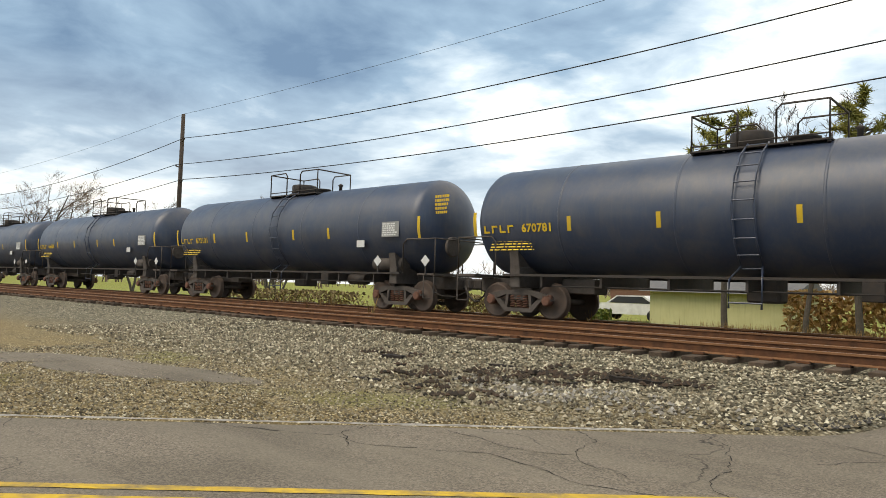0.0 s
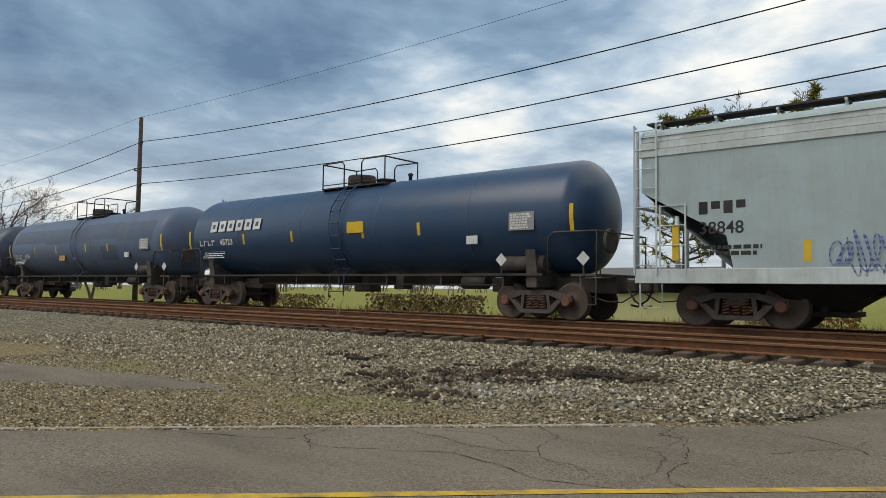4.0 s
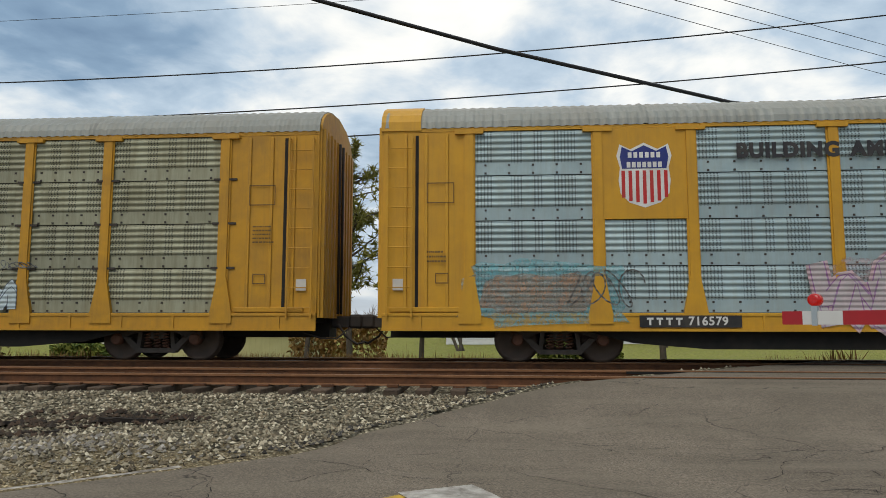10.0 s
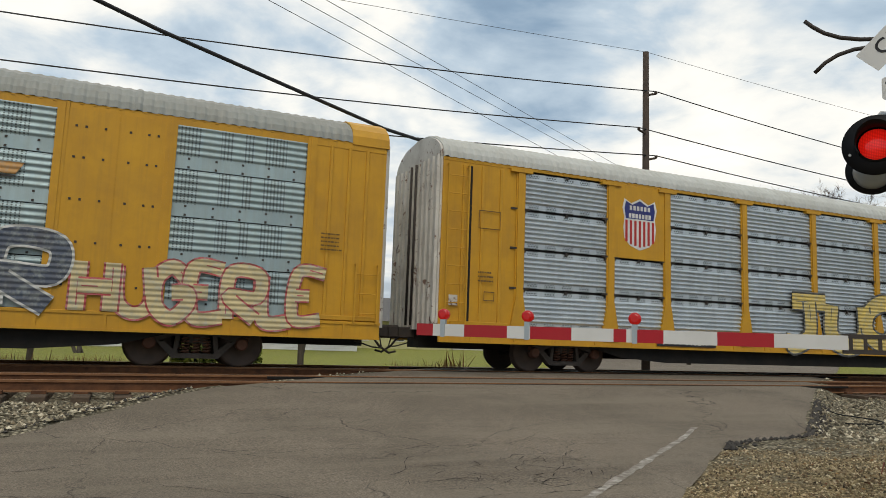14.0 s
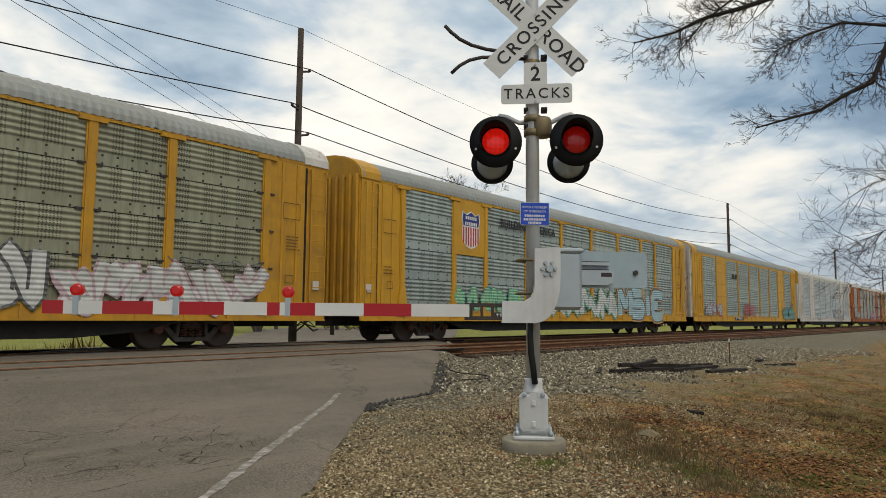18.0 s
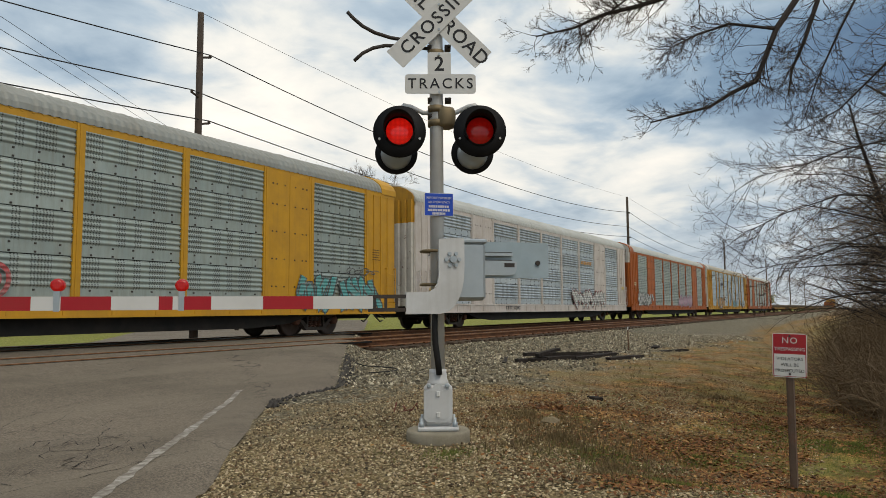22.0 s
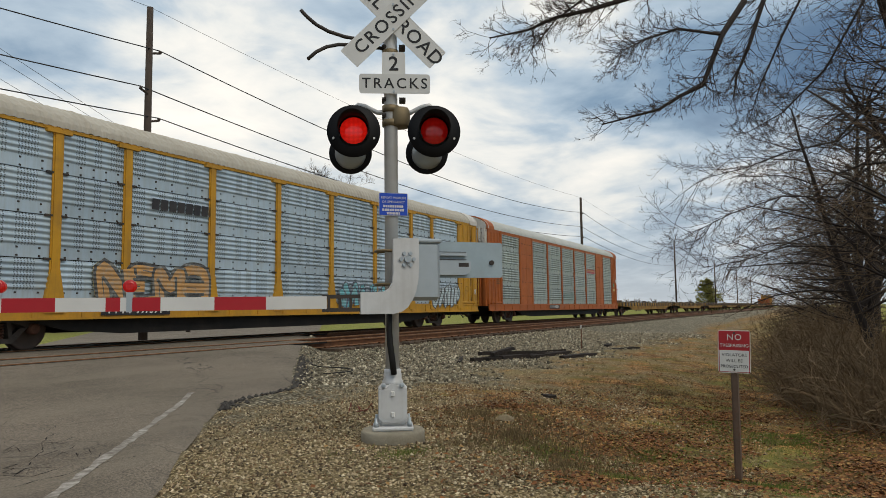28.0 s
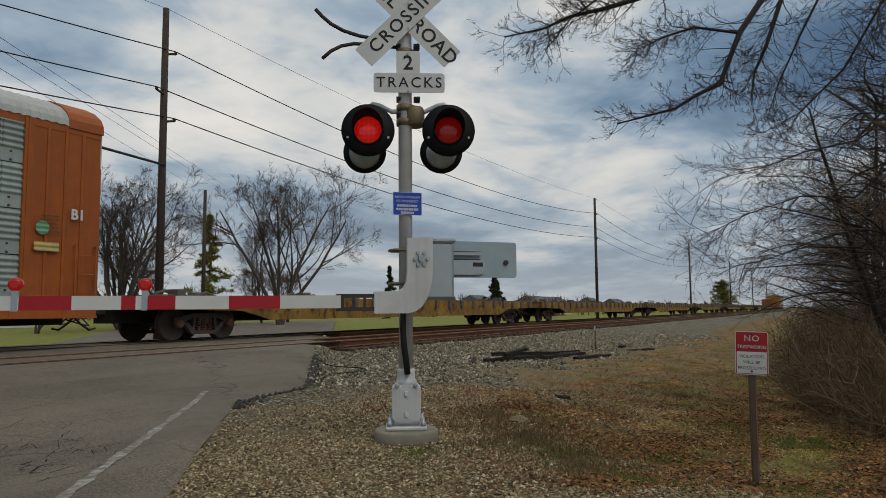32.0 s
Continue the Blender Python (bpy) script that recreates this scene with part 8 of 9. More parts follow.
def sprout(rng, thick, thin, pts, r0, depth, droop, wob, keep, scale=0.62, spread=0.75, count=(3, 5), least=0.003):
    """Adds a limb and its side branches; thick ones to one mesh, the twigs to another."""
    n = len(pts)
    radii = [r0 * (1 - 0.75 * i / (n - 1)) for i in range(n)]
    (thick if depth >= keep else thin).limb(pts, radii, 7 if depth >= keep else (4 if depth > 1 else 3))
    if depth == 0:
        return
    length = sum((b - a).length for a, b in zip(pts, pts[1:]))
    for k in range(rng.randint(*count) + (2 if depth == 1 else 0)):
        f = rng.uniform(0.28, 1.0)
        i = min(n - 2, int(f * (n - 1)))
        p = pts[i].lerp(pts[i + 1], f * (n - 1) - i)
        d = (pts[i + 1] - pts[i]).normalized()
        side = d.cross(Vector((rng.gauss(0, 1), rng.gauss(0, 1), rng.gauss(0, 1)))).normalized()
        way = (d * (1 - spread * 0.5) + side * spread)
        L = length * scale * rng.uniform(0.6, 1.1) * (1.1 - 0.4 * f)
        sprout(rng, thick, thin, bend(rng, p, way, L, droop, wob, 4), max(least, radii[i] * 0.55), depth - 1, droop, wob, keep, scale, spread, count, least)


BARK = material("grey_bark", (0.060, 0.048, 0.040), 0.95, second=(0.10, 0.085, 0.07), scale=6.0, bump=0.6, bump_scale=25)
TWIG = material("dark_twigs", (0.060, 0.043, 0.034), 0.95, second=(0.105, 0.072, 0.054), scale=3.0)
DARK_BARK = material("dark_bark", (0.022, 0.017, 0.015), 0.95, second=(0.036, 0.028, 0.024), scale=6.0, bump=0.6, bump_scale=25)
FINE_TWIG = material("fine_dark_twigs", (0.034, 0.025, 0.021), 0.95, second=(0.055, 0.040, 0.032), scale=3.0)
BRUSH = material("brown_brush", (0.12, 0.080, 0.046), 0.95, second=(0.20, 0.138, 0.078), scale=2.0)
BROWN_TWIG = material("brown_twigs", (0.085, 0.058, 0.037), 0.95, second=(0.14, 0.098, 0.060), scale=2.0)
RED_TWIG = material("reddish_twigs", (0.115, 0.075, 0.058), 0.95, second=(0.16, 0.115, 0.085), scale=2.0)
NEEDLE = material("pine_needles", (0.14, 0.155, 0.035), 0.9, second=(0.31, 0.27, 0.07), scale=1.5, spread=0.6)
SPRUCE = material("spruce_needles", (0.018, 0.032, 0.016), 0.9, second=(0.035, 0.052, 0.022), scale=1.0)
TREE_LABEL = "bare deciduous tree with fine spreading twigs"


def bare_tree(x, y, z, h, seed, stems=1, lean=0.25, twig=TWIG, label=TREE_LABEL, depth=4, r=None, count=(3, 5), spread=0.75, rise=0.05, scale=0.62, least=0.003):
    rng = random.Random(seed)
    tree = thing("bare_tree", label, "tree", m=Matrix.Translation((x, y, z)))
    thick, thin = Sticks(), Sticks()
    r = r or h * 0.018
    for s in range(stems):
        way = (rng.gauss(0, lean if stems > 1 else lean * 0.3), rng.gauss(0, lean if stems > 1 else lean * 0.3), 1)
        start = (rng.uniform(-0.2, 0.2) * (stems > 1), rng.uniform(-0.2, 0.2) * (stems > 1), -0.1)
        sprout(rng, thick, thin, bend(rng, start, way, h * rng.uniform(0.62, 0.74), 0.03, 0.09, 7), r, depth, rise, 0.14, depth - 1, scale, spread, count, least)
    part("trunk", thick.mesh("trunk", BARK), None, tree)
    part("crown", thin.mesh("crown", twig), None, tree, "leafless twigs")
    return tree


def pine(x, y, z, h, seed, mat=NEEDLE, width=0.36, bare=0.3, clump=0.34, label="green pine with tufted uneven crown", cone=False, dense=26):
    """A trunk with whorled limbs that carry tufts of needles."""
    rng = random.Random(seed)
    tree = thing("pine_tree", label, "tree", m=Matrix.Translation((x, y, z)))
    thick, v, f = Sticks(), [], []
    thick.limb(bend(rng, (0, 0, -0.1), (rng.gauss(0, 0.04), rng.gauss(0, 0.04), 1), h * 0.97, 0.02, 0.03, 7), [h * 0.016 * (1 - 0.8 * i / 7) for i in range(8)], 8)
    for k in range(dense):
        t = bare + (1 - bare) * (k + rng.random()) / dense
        a = rng.uniform(0, 6.28)
        L = h * width * ((1.02 - t) / (1 - bare) if cone else (1.15 - t) ** 0.6) * rng.uniform(0.6, 1.1)
        p = Vector((0, 0, h * t))
        pts = bend(rng, p, (math.cos(a), math.sin(a), 0.0 if cone else 0.35), L, -0.04 if cone else 0.05, 0.12, 5)
        thick.limb(pts, [0.05 * h / 8 * (1 - 0.8 * i / 5) for i in range(6)], 4)
        for i in range(1, 6):
            for q in range(4 if cone else 3):
                c = pts[i] + Vector((rng.gauss(0, 0.12), rng.gauss(0, 0.12), rng.gauss(0, 0.10))) * L * 0.7
                for m in range(16):
                    d = Vector((rng.gauss(0, 1), rng.gauss(0, 1), rng.gauss(0.3, 0.8))).normalized() * clump * rng.uniform(0.5, 1.1)
                    w = d.cross(Vector((rng.gauss(0, 1), rng.gauss(0, 1), rng.gauss(0, 1)))).normalized() * clump * 0.09
                    b = len(v)
                    v += [tuple(c - w), tuple(c + w), tuple(c + d)]
                    f.append((b, b + 1, b + 2))
    part("trunk", thick.mesh("trunk", BARK), None, tree)
    me = bpy.data.meshes.new("crown")
    me.from_pydata(v, [], f)
    me.materials.append(mat)
    part("crown", me, None, tree, "tufts of green needles")
    return tree


def roadside_tree():
    """The tree beside the track whose limbs hang into view."""
    rng = random.Random(77)
    tree = thing("bare_tree", "large bare tree with limbs overhanging the gravel verge", "tree", m=Matrix.Translation((13.2, -1.7, -0.3)))
    thick, thin = Sticks(), Sticks()
    off = Vector((13.2, -1.7, -0.3))
    sprout(rng, thick, thin, bend(rng, (0, 0, 0), (-0.05, 0.05, 1), 6.5, 0.0, 0.06, 6), 0.22, 2, 0.0, 0.15, 2, 0.5, 0.7, (3, 4))
    limbs = [
        [(13.1, -1.6, 4.6), (11.4, -0.7, 6.9), (9.52, 0.41, 5.89), (9.09, 0.55, 4.87), (8.73, 0.78, 4.38), (8.53, 0.89, 4.0), (8.4, 0.98, 3.71), (8.21, 1.2, 3.57), (8.01, 1.41, 3.39), (7.78, 1.67, 3.29), (7.53, 1.93, 3.18)],
        [(13.1, -1.6, 5.0), (11.4, -0.9, 6.9), (9.71, -0.09, 5.98), (9.31, 0.35, 4.91), (9.09, 0.52, 4.31), (8.99, 0.66, 3.96), (8.87, 0.7, 3.63)],
        [(13.0, -1.5, 5.4), (10.8, -0.3, 6.9), (8.67, 0.72, 5.77), (8.03, 1.58, 4.76), (7.67, 2.07, 4.55), (7.41, 2.38, 4.43), (7.17, 2.62, 4.25), (6.87, 2.95, 4.12)],
        [(9.52, 0.41, 5.89), (8.7, 1.0, 5.9), (8.07, 1.57, 5.38), (7.61, 2.08, 4.68), (7.42, 2.38, 4.41), (7.26, 2.63, 4.04)],
        [(9.09, 0.55, 4.87), (8.73, 0.78, 4.38), (8.26, 1.21, 4.37), (8.04, 1.54, 4.23), (7.83, 1.81, 4.05)],
        [(13.0, -1.5, 4.4), (11.2, -0.9, 6.0), (9.67, -0.24, 5.34), (9.46, 0.16, 4.5), (9.34, 0.43, 3.88), (9.24, 0.57, 3.43)],
        [(13.0, -1.5, 4.0), (11.4, -1.2, 5.4), (10.07, -0.82, 5.08), (9.8, -0.29, 4.1), (9.63, 0.21, 3.58), (9.37, 0.65, 3.3)],
        [(13.1, -1.6, 3.2), (11.8, -1.4, 4.2), (10.62, -0.98, 4.0), (10.41, -0.38, 3.31), (10.03, 0.19, 3.16), (9.75, 0.69, 2.95), (9.51, 1.2, 2.82)],
        [(13.1, -1.6, 2.4), (11.9, -1.4, 3.4), (10.79, -1.01, 3.24), (10.53, -0.35, 2.6), (10.22, 0.28, 2.62), (9.92, 0.86, 2.41), (9.68, 1.39, 2.13)],
        [(13.1, -1.6, 1.6), (12.2, -1.4, 2.6), (11.31, -1.0, 2.43), (10.99, -0.39, 1.98), (10.69, 0.26, 2.0), (10.38, 0.79, 1.81), (10.13, 1.33, 1.71)],
    ]
    for i, pts in enumerate(limbs):
        pts = [Vector(p) - off for p in pts]
        n = len(pts)
        r0 = 0.052 if i < 3 else (0.028 if i < 7 else 0.022)
        radii = [r0 * (1 - 0.86 * k / (n - 1)) for k in range(n)]
        thick.limb(pts, radii, 6)
        for k in range(64 if i < 7 else 52):
            f = rng.uniform(0.34, 1.0)
            j = min(n - 2, int(f * (n - 1)))
            p = pts[j].lerp(pts[j + 1], f * (n - 1) - j)
            d = (pts[j + 1] - pts[j]).normalized()
            side = d.cross(Vector((rng.gauss(0, 1), rng.gauss(0, 1), rng.gauss(0, 1)))).normalized()
            L = rng.uniform(0.20, 0.60) * (1.15 - 0.45 * f) if i < 7 else rng.uniform(0.35, 0.95)
            sprout(rng, thin, thin, bend(rng, p, d * 0.75 + side * 0.65, L, 0.03, 0.17, 5), max(0.0042, radii[j] * 0.22), 2, 0.03, 0.16, 9, 0.55, 0.6, (3, 5), 0.0022)
    part("trunk", thick.mesh("trunk", DARK_BARK), None, tree)
    part("crown", thin.mesh("crown", FINE_TWIG), None, tree, "dark leafless twigs")


roadside_tree()


def arching_tree(x, y, h, seed, stems=2, limbs=24, twigs=13, reach=2.2, low=0.12, label="dense leafless tree with long arching twigs", twig=TWIG):
    """Slender stems whose long limbs rise, arch over and end in fine twigs."""
    rng = random.Random(seed)
    tree = thing("bare_tree", label, "tree", m=Matrix.Translation((x, y, ground_level(x, y))))
    thick, thin = Sticks(), Sticks()
    for s in range(stems):
        lean = 0.09
        stem = bend(rng, (rng.uniform(-0.25, 0.25), rng.uniform(-0.25, 0.25), -0.1), (rng.gauss(0, lean), rng.gauss(-0.05, lean * 0.6), 1), h * rng.uniform(0.85, 1.0), 0.05, 0.05, 9)
        rad = [0.017 * h * (1 - 0.85 * i / 9) for i in range(10)]
        thick.limb(stem, rad, 8)
        for k in range(limbs):
            f = low + (1 - low) * (k + rng.random()) / limbs
            i = min(8, int(f * 9))
            p = stem[i].lerp(stem[i + 1], f * 9 - i)
            toward = rng.random() < 0.7
            a = rng.gauss(2.08, 0.75) if toward else rng.uniform(0, 6.28)
            L = reach * rng.uniform(0.6, 1.15) * (1.15 - 0.55 * f) * (1.35 if toward else 0.8)
            arm = bend(rng, p, (math.cos(a), math.sin(a), rng.uniform(0.15, 0.9)), L, -0.07, 0.13, 6)
            r = max(0.008, rad[i] * 0.38)
            thick.limb(arm, [r * (1 - 0.8 * q / 6) for q in range(7)], 5)
            for m in range(twigs):
                g = rng.uniform(0.2, 1.0)
                q = min(5, int(g * 6))
                d = (arm[q + 1] - arm[q]).normalized()
                side = d.cross(Vector((rng.gauss(0, 1), rng.gauss(0, 1), rng.gauss(0, 1)))).normalized()
                t = bend(rng, arm[q].lerp(arm[q + 1], g * 6 - q), d * 0.7 + side * 0.75, L * rng.uniform(0.22, 0.48), -0.03, 0.17, 4)
                thin.limb(t, [0.0050, 0.0044, 0.0036, 0.0028, 0.0016], 3)
                for w in range(rng.randint(2, 4)):
                    b = rng.randint(1, 3)
                    side = Vector((rng.gauss(0, 1), rng.gauss(0, 1), rng.gauss(0, 0.8))).normalized()
                    thin.limb(bend(rng, t[b], (t[b + 1] - t[b]).normalized() + side * 0.7, L * rng.uniform(0.10, 0.2), -0.02, 0.15, 2), [0.0034, 0.0027, 0.0014], 3)
    part("trunk", thick.mesh("trunk", DARK_BARK), None, tree)
    part("crown", thin.mesh("crown", twig), None, tree, "dark leafless twigs")
    return tree


for i, (x, y, h, st, lm, tg, reach) in enumerate(((9.6, -0.95, 6.0, 1, 20, 12, 2.2), (10.9, -0.6, 6.2, 2, 18, 11, 2.3), (12.4, -1.0, 7.4, 2, 18, 10, 2.6), (14.2, -0.4, 5.4, 2, 16, 10, 2.4), (16.0, -0.6, 7.2, 2, 16, 10, 2.7), (18.0, 0.0, 5.4, 2, 16, 9, 2.6), (20.0, -0.4, 7.6, 2, 16, 8, 3.0), (21.5, -0.2, 5.6, 3, 18, 9, 3.0), (25.0, -0.4, 6.4, 3, 18, 8, 3.2), (29.5, 0.0, 6.4, 3, 16, 7, 3.4), (35.0, -0.4, 6.0, 3, 16, 6, 3.6), (42.0, -0.5, 5.5, 3, 14, 6, 3.8), (50.0, -0.6, 5.0, 3, 12, 5, 4.0))):
    arching_tree(x, y - 0.85, h, 300 + i, st, lm, tg, reach * 0.78, 0.24 if i < 7 else 0.12, twig=FINE_TWIG if i in (0, 2, 4, 6) else BROWN_TWIG)


def brush(name, spots, count, label, seed):
    """Low tangled dead stems at the foot of the trees."""
    rng = random.Random(seed)
    st = Sticks()
    for k in range(count):
        x0, y0, rx, ry, h = rng.choice(spots)
        x, y = x0 + rng.gauss(0, rx), y0 + rng.gauss(0, ry)
        L = h * rng.uniform(0.4, 1.3)
        pts = bend(rng, (x, y, ground_level(x, y) - 0.05), (rng.gauss(0, 0.6), rng.gauss(0, 0.6), 1), L, -0.10, 0.2, 5)
        st.limb(pts, [0.008, 0.007, 0.006, 0.004, 0.003, 0.002], 3)
        for m in range(3):
            b = rng.randint(1, 4)
            st.limb(bend(rng, pts[b], (rng.gauss(0, 1), rng.gauss(0, 1), rng.gauss(0.3, 0.6)), L * 0.4, -0.06, 0.2, 3), [0.005, 0.004, 0.003, 0.002], 3)
    tagged(new(name, st.mesh(name, BRUSH)), label, "brush", kind="stuff")


brush("brush", [(10.2, -0.9, 0.6, 0.35, 1.1), (11.5, -0.6, 0.7, 0.35, 1.2), (13.2, -0.4, 0.9, 0.4, 1.3), (15.2, -0.3, 1.0, 0.4, 1.4), (17.6, -0.2, 1.2, 0.4, 1.4), (20.5, -0.1, 1.5, 0.4, 1.5), (25.0, 0.0, 2.2, 0.4, 1.6), (31.0, -0.1, 3.0, 0.4, 1.7), (40.0, -0.2, 4.0, 0.5, 1.8)], 5200, "brown tangled dead brush under the trees", 61)
for i, (x, y, h, st, lean, tw) in enumerate(((60.0, 53.0, 20.5, 5, 0.34, TWIG), (41.6, 55.0, 16.0, 14, 0.24, TWIG), (50.0, 63.0, 9.5, 4, 0.25, RED_TWIG), (67.0, 62.0, 10.5, 4, 0.25, RED_TWIG), (74.0, 64.0, 10.0, 4, 0.25, RED_TWIG), (36.0, 58.0, 8.0, 4, 0.25, RED_TWIG), (-86.0, 27.0, 15.5, 3, 0.25, RED_TWIG), (-71.0, 32.0, 11.0, 2, 0.25, RED_TWIG), (-49.0, 34.0, 9.0, 3, 0.25, RED_TWIG), (-62.0, 42.0, 9.5, 3, 0.25, RED_TWIG), (-7.6, 28.0, 8.6, 1, 0.2, TWIG), (-2.5, 46.0, 8.5, 3, 0.25, RED_TWIG), (6.5, 60.0, 9.0, 3, 0.25, RED_TWIG), (12.5, 55.0, 9.0, 3, 0.25, RED_TWIG))):
    bare_tree(x, y, -0.4, h, 400 + i, st, lean, tw, TREE_LABEL, 4, h * 0.013, ((6, 8) if i == 0 else (5, 7)) if st < 8 else (4, 6), 0.62, 0.07, 0.60, 0.0065 + 0.0001 * max(0.0, y))
pine(-10.3, 27.5, -0.4, 8.4, 501)
pine(-5.6, 27.0, -0.4, 8.2, 502, dense=30)
pine(-3.0, 28.0, -0.4, 7.0, 503, bare=0.15)
pine(1.7, 29.0, -0.4, 8.8, 506, bare=0.2)
pine(6.2, 27.5, -0.4, 8.6, 504, bare=0.15)
pine(54.5, 58.0, -0.4, 12.0, 505, NEEDLE, 0.30, 0.05, 0.5, "dark spruce with drooping tiers", True, 40)
pine(108.4, 70.0, -0.4, 9.6, 507, SPRUCE, 0.22, 0.05, 0.5, "dark spruce with drooping tiers", True, 40)
pine(150.0, 68.0, -0.4, 9.2, 508, SPRUCE, 0.45, 0.02, 0.7, "broad dark evergreen tree", True, 40)
pine(160.0, 72.0, -0.4, 8.6, 509, SPRUCE, 0.45, 0.02, 0.7, "broad dark evergreen tree", True, 40)
pine(200.0, 25.0, -0.4, 8.0, 510, NEEDLE, 0.5, 0.05, 0.8, "round green pine behind the tracks", False, 40)


def far_woods():
    """Low leafless woods on the skyline, too many to count."""
    rng = random.Random(9)
    st = Sticks()
    for k in range(330):
        a = radians(-84 + 172 * rng.random())
        d = rng.uniform(150, 420)
        x, y = d * math.sin(a), max(60.0, d * math.cos(a))
        h = rng.uniform(5, 11) * (0.6 if a > 0.75 else 1.0)
        for s in range(rng.randint(5, 9)):
            pts = bend(rng, (x + rng.gauss(0, 2), y, -0.5), (rng.gauss(0, 0.35), 0, 1), h * rng.uniform(0.7, 1.0), 0.0, 0.12, 4)
            st.limb(pts, [0.16, 0.12, 0.09, 0.06, 0.03], 3)
            for q in range(9):
                j = rng.randint(1, 3)
                st.limb(bend(rng, pts[j], (rng.gauss(0, 0.8), rng.gauss(0, 0.3), 0.8), h * 0.3, 0.0, 0.15, 3), [0.07, 0.05, 0.04, 0.02], 3)
    tagged(new("far_woods", st.mesh("far_woods", RED_TWIG)), "brown leafless woods on the far skyline", "woods", kind="stuff")


far_woods()


def scatter_blades(name, count, spots, size, mat, label, category, leaf=False, seed=1):
    """Grass blades or fallen leaves over round spots (x, y, reach, share)."""
    rng = random.Random(seed)
    v, f = [], []
    total = sum(s[3] for s in spots)
    for x0, y0, reach, share in spots:
        for k in range(int(count * share / total)):
            a, q = rng.uniform(0, 6.28), reach * 0.75 * abs(rng.gauss(0, 1.0))
            x, y = x0 + math.cos(a) * q, y0 + math.sin(a) * q * 0.8
            if in_road(x, y, 0.15) or math.hypot(x - 5.83, y - 3.57) < 0.36:
                continue
            if noise.noise((x * 1.3, y * 1.3, seed)) + 0.6 * noise.noise((x * 4, y * 4, seed)) < rng.uniform(-0.5, 0.25):
                continue
            z = ground_level(x, y)
            b = len(v)
            if leaf:
                s = size * rng.uniform(0.6, 1.4)
                t = rng.uniform(0, 6.28)
                u = Vector((math.cos(t), math.sin(t), rng.uniform(-0.3, 0.3))) * s
                w = Vector((-math.sin(t), math.cos(t), rng.uniform(-0.5, 0.5))) * s * 0.55
                c = Vector((x, y, z + 0.012 + 0.3 * s))
                v += [tuple(c - u), tuple(c - w), tuple(c + u), tuple(c + w + Vector((0, 0, s * 0.3)))]
                f += [(b, b + 1, b + 2), (b, b + 2, b + 3)]
            else:
                for m in range(5):
                    b = len(v)
                    h = size * rng.uniform(0.5, 1.3)
                    lean = Vector((rng.gauss(0, 0.5), rng.gauss(0, 0.5), 1)).normalized() * h
                    w = Vector((rng.gauss(0, 1), rng.gauss(0, 1), 0)).normalized() * size * 0.05
                    p = Vector((x + rng.gauss(0, 0.02), y + rng.gauss(0, 0.02), z - 0.01))
                    v += [tuple(p - w), tuple(p + w), tuple(p + lean)]
                    f.append((b, b + 1, b + 2))
    me = bpy.data.meshes.new(name)
    me.from_pydata(v, [], f)
    me.materials.append(mat)
    tagged(new(name, me), label, category, kind="stuff")


LEAF = island_stone("fallen_leaf", [(0.035, 0.015, 0.007), (0.22, 0.075, 0.022), (0.34, 0.135, 0.040), (0.10, 0.038, 0.014), (0.54, 0.31, 0.11)])
BLADE = island_stone("green_blade", [(0.06, 0.11, 0.014), (0.13, 0.19, 0.025), (0.24, 0.26, 0.045), (0.08, 0.13, 0.018)])
DRY = island_stone("dry_blade", [(0.15, 0.10, 0.04), (0.24, 0.17, 0.07), (0.10, 0.065, 0.028), (0.30, 0.23, 0.11)])
scatter_blades("fallen_leaves", 52000, [(7.6, 1.6, 2.2, 4.0), (5.3, 1.6, 0.8, 1.0), (9.6, -0.4, 1.6, 2.0), (12.5, 0.0, 2.6, 2.0), (7.6, -0.5, 1.3, 1.6), (6.2, 0.6, 0.9, 1.0), (10.0, 1.0, 2.6, 3.0), (8.2, 3.4, 1.7, 1.4), (13.0, 1.0, 3.0, 2.0), (6.6, -0.4, 1.6, 1.0)], 0.019, LEAF, "brown fallen leaves on the verge", "leaves", True, 31)
scatter_blades("green_grass", 12000, [(8.8, 0.25, 0.8, 4.0), (7.2, 1.5, 1.3, 1.6), (5.5, 1.35, 0.45, 1.3), (6.4, 2.2, 0.6, 1.0), (9.6, 1.2, 1.2, 1.0), (6.2, 0.2, 0.9, 0.7), (5.3, 3.1, 0.4, 0.3), (11.0, -0.2, 1.6, 1.5)], 0.050, BLADE, "patches of short green grass", "grass", False, 32)
scatter_blades("dry_grass", 5200, [(6.7, 2.7, 0.9, 3.0), (7.6, 3.4, 1.2, 2.0), (6.0, 1.9, 0.8, 2.0), (12.0, 2.2, 3.0, 2.5), (17.0, 1.6, 4.0, 2.0), (24.0, 1.4, 5.0, 2.0)], 0.085, DRY, "tufts of dry yellow-brown grass", "grass", False, 33)
scatter_blades("verge_grass", 2600, [(-8.5, 2.2, 2.0, 2.0), (-6.0, 4.0, 0.9, 1.0), (-3.2, 6.6, 0.6, 0.5)], 0.045, DRY, "thin dry grass beside the road", "grass", False, 34)

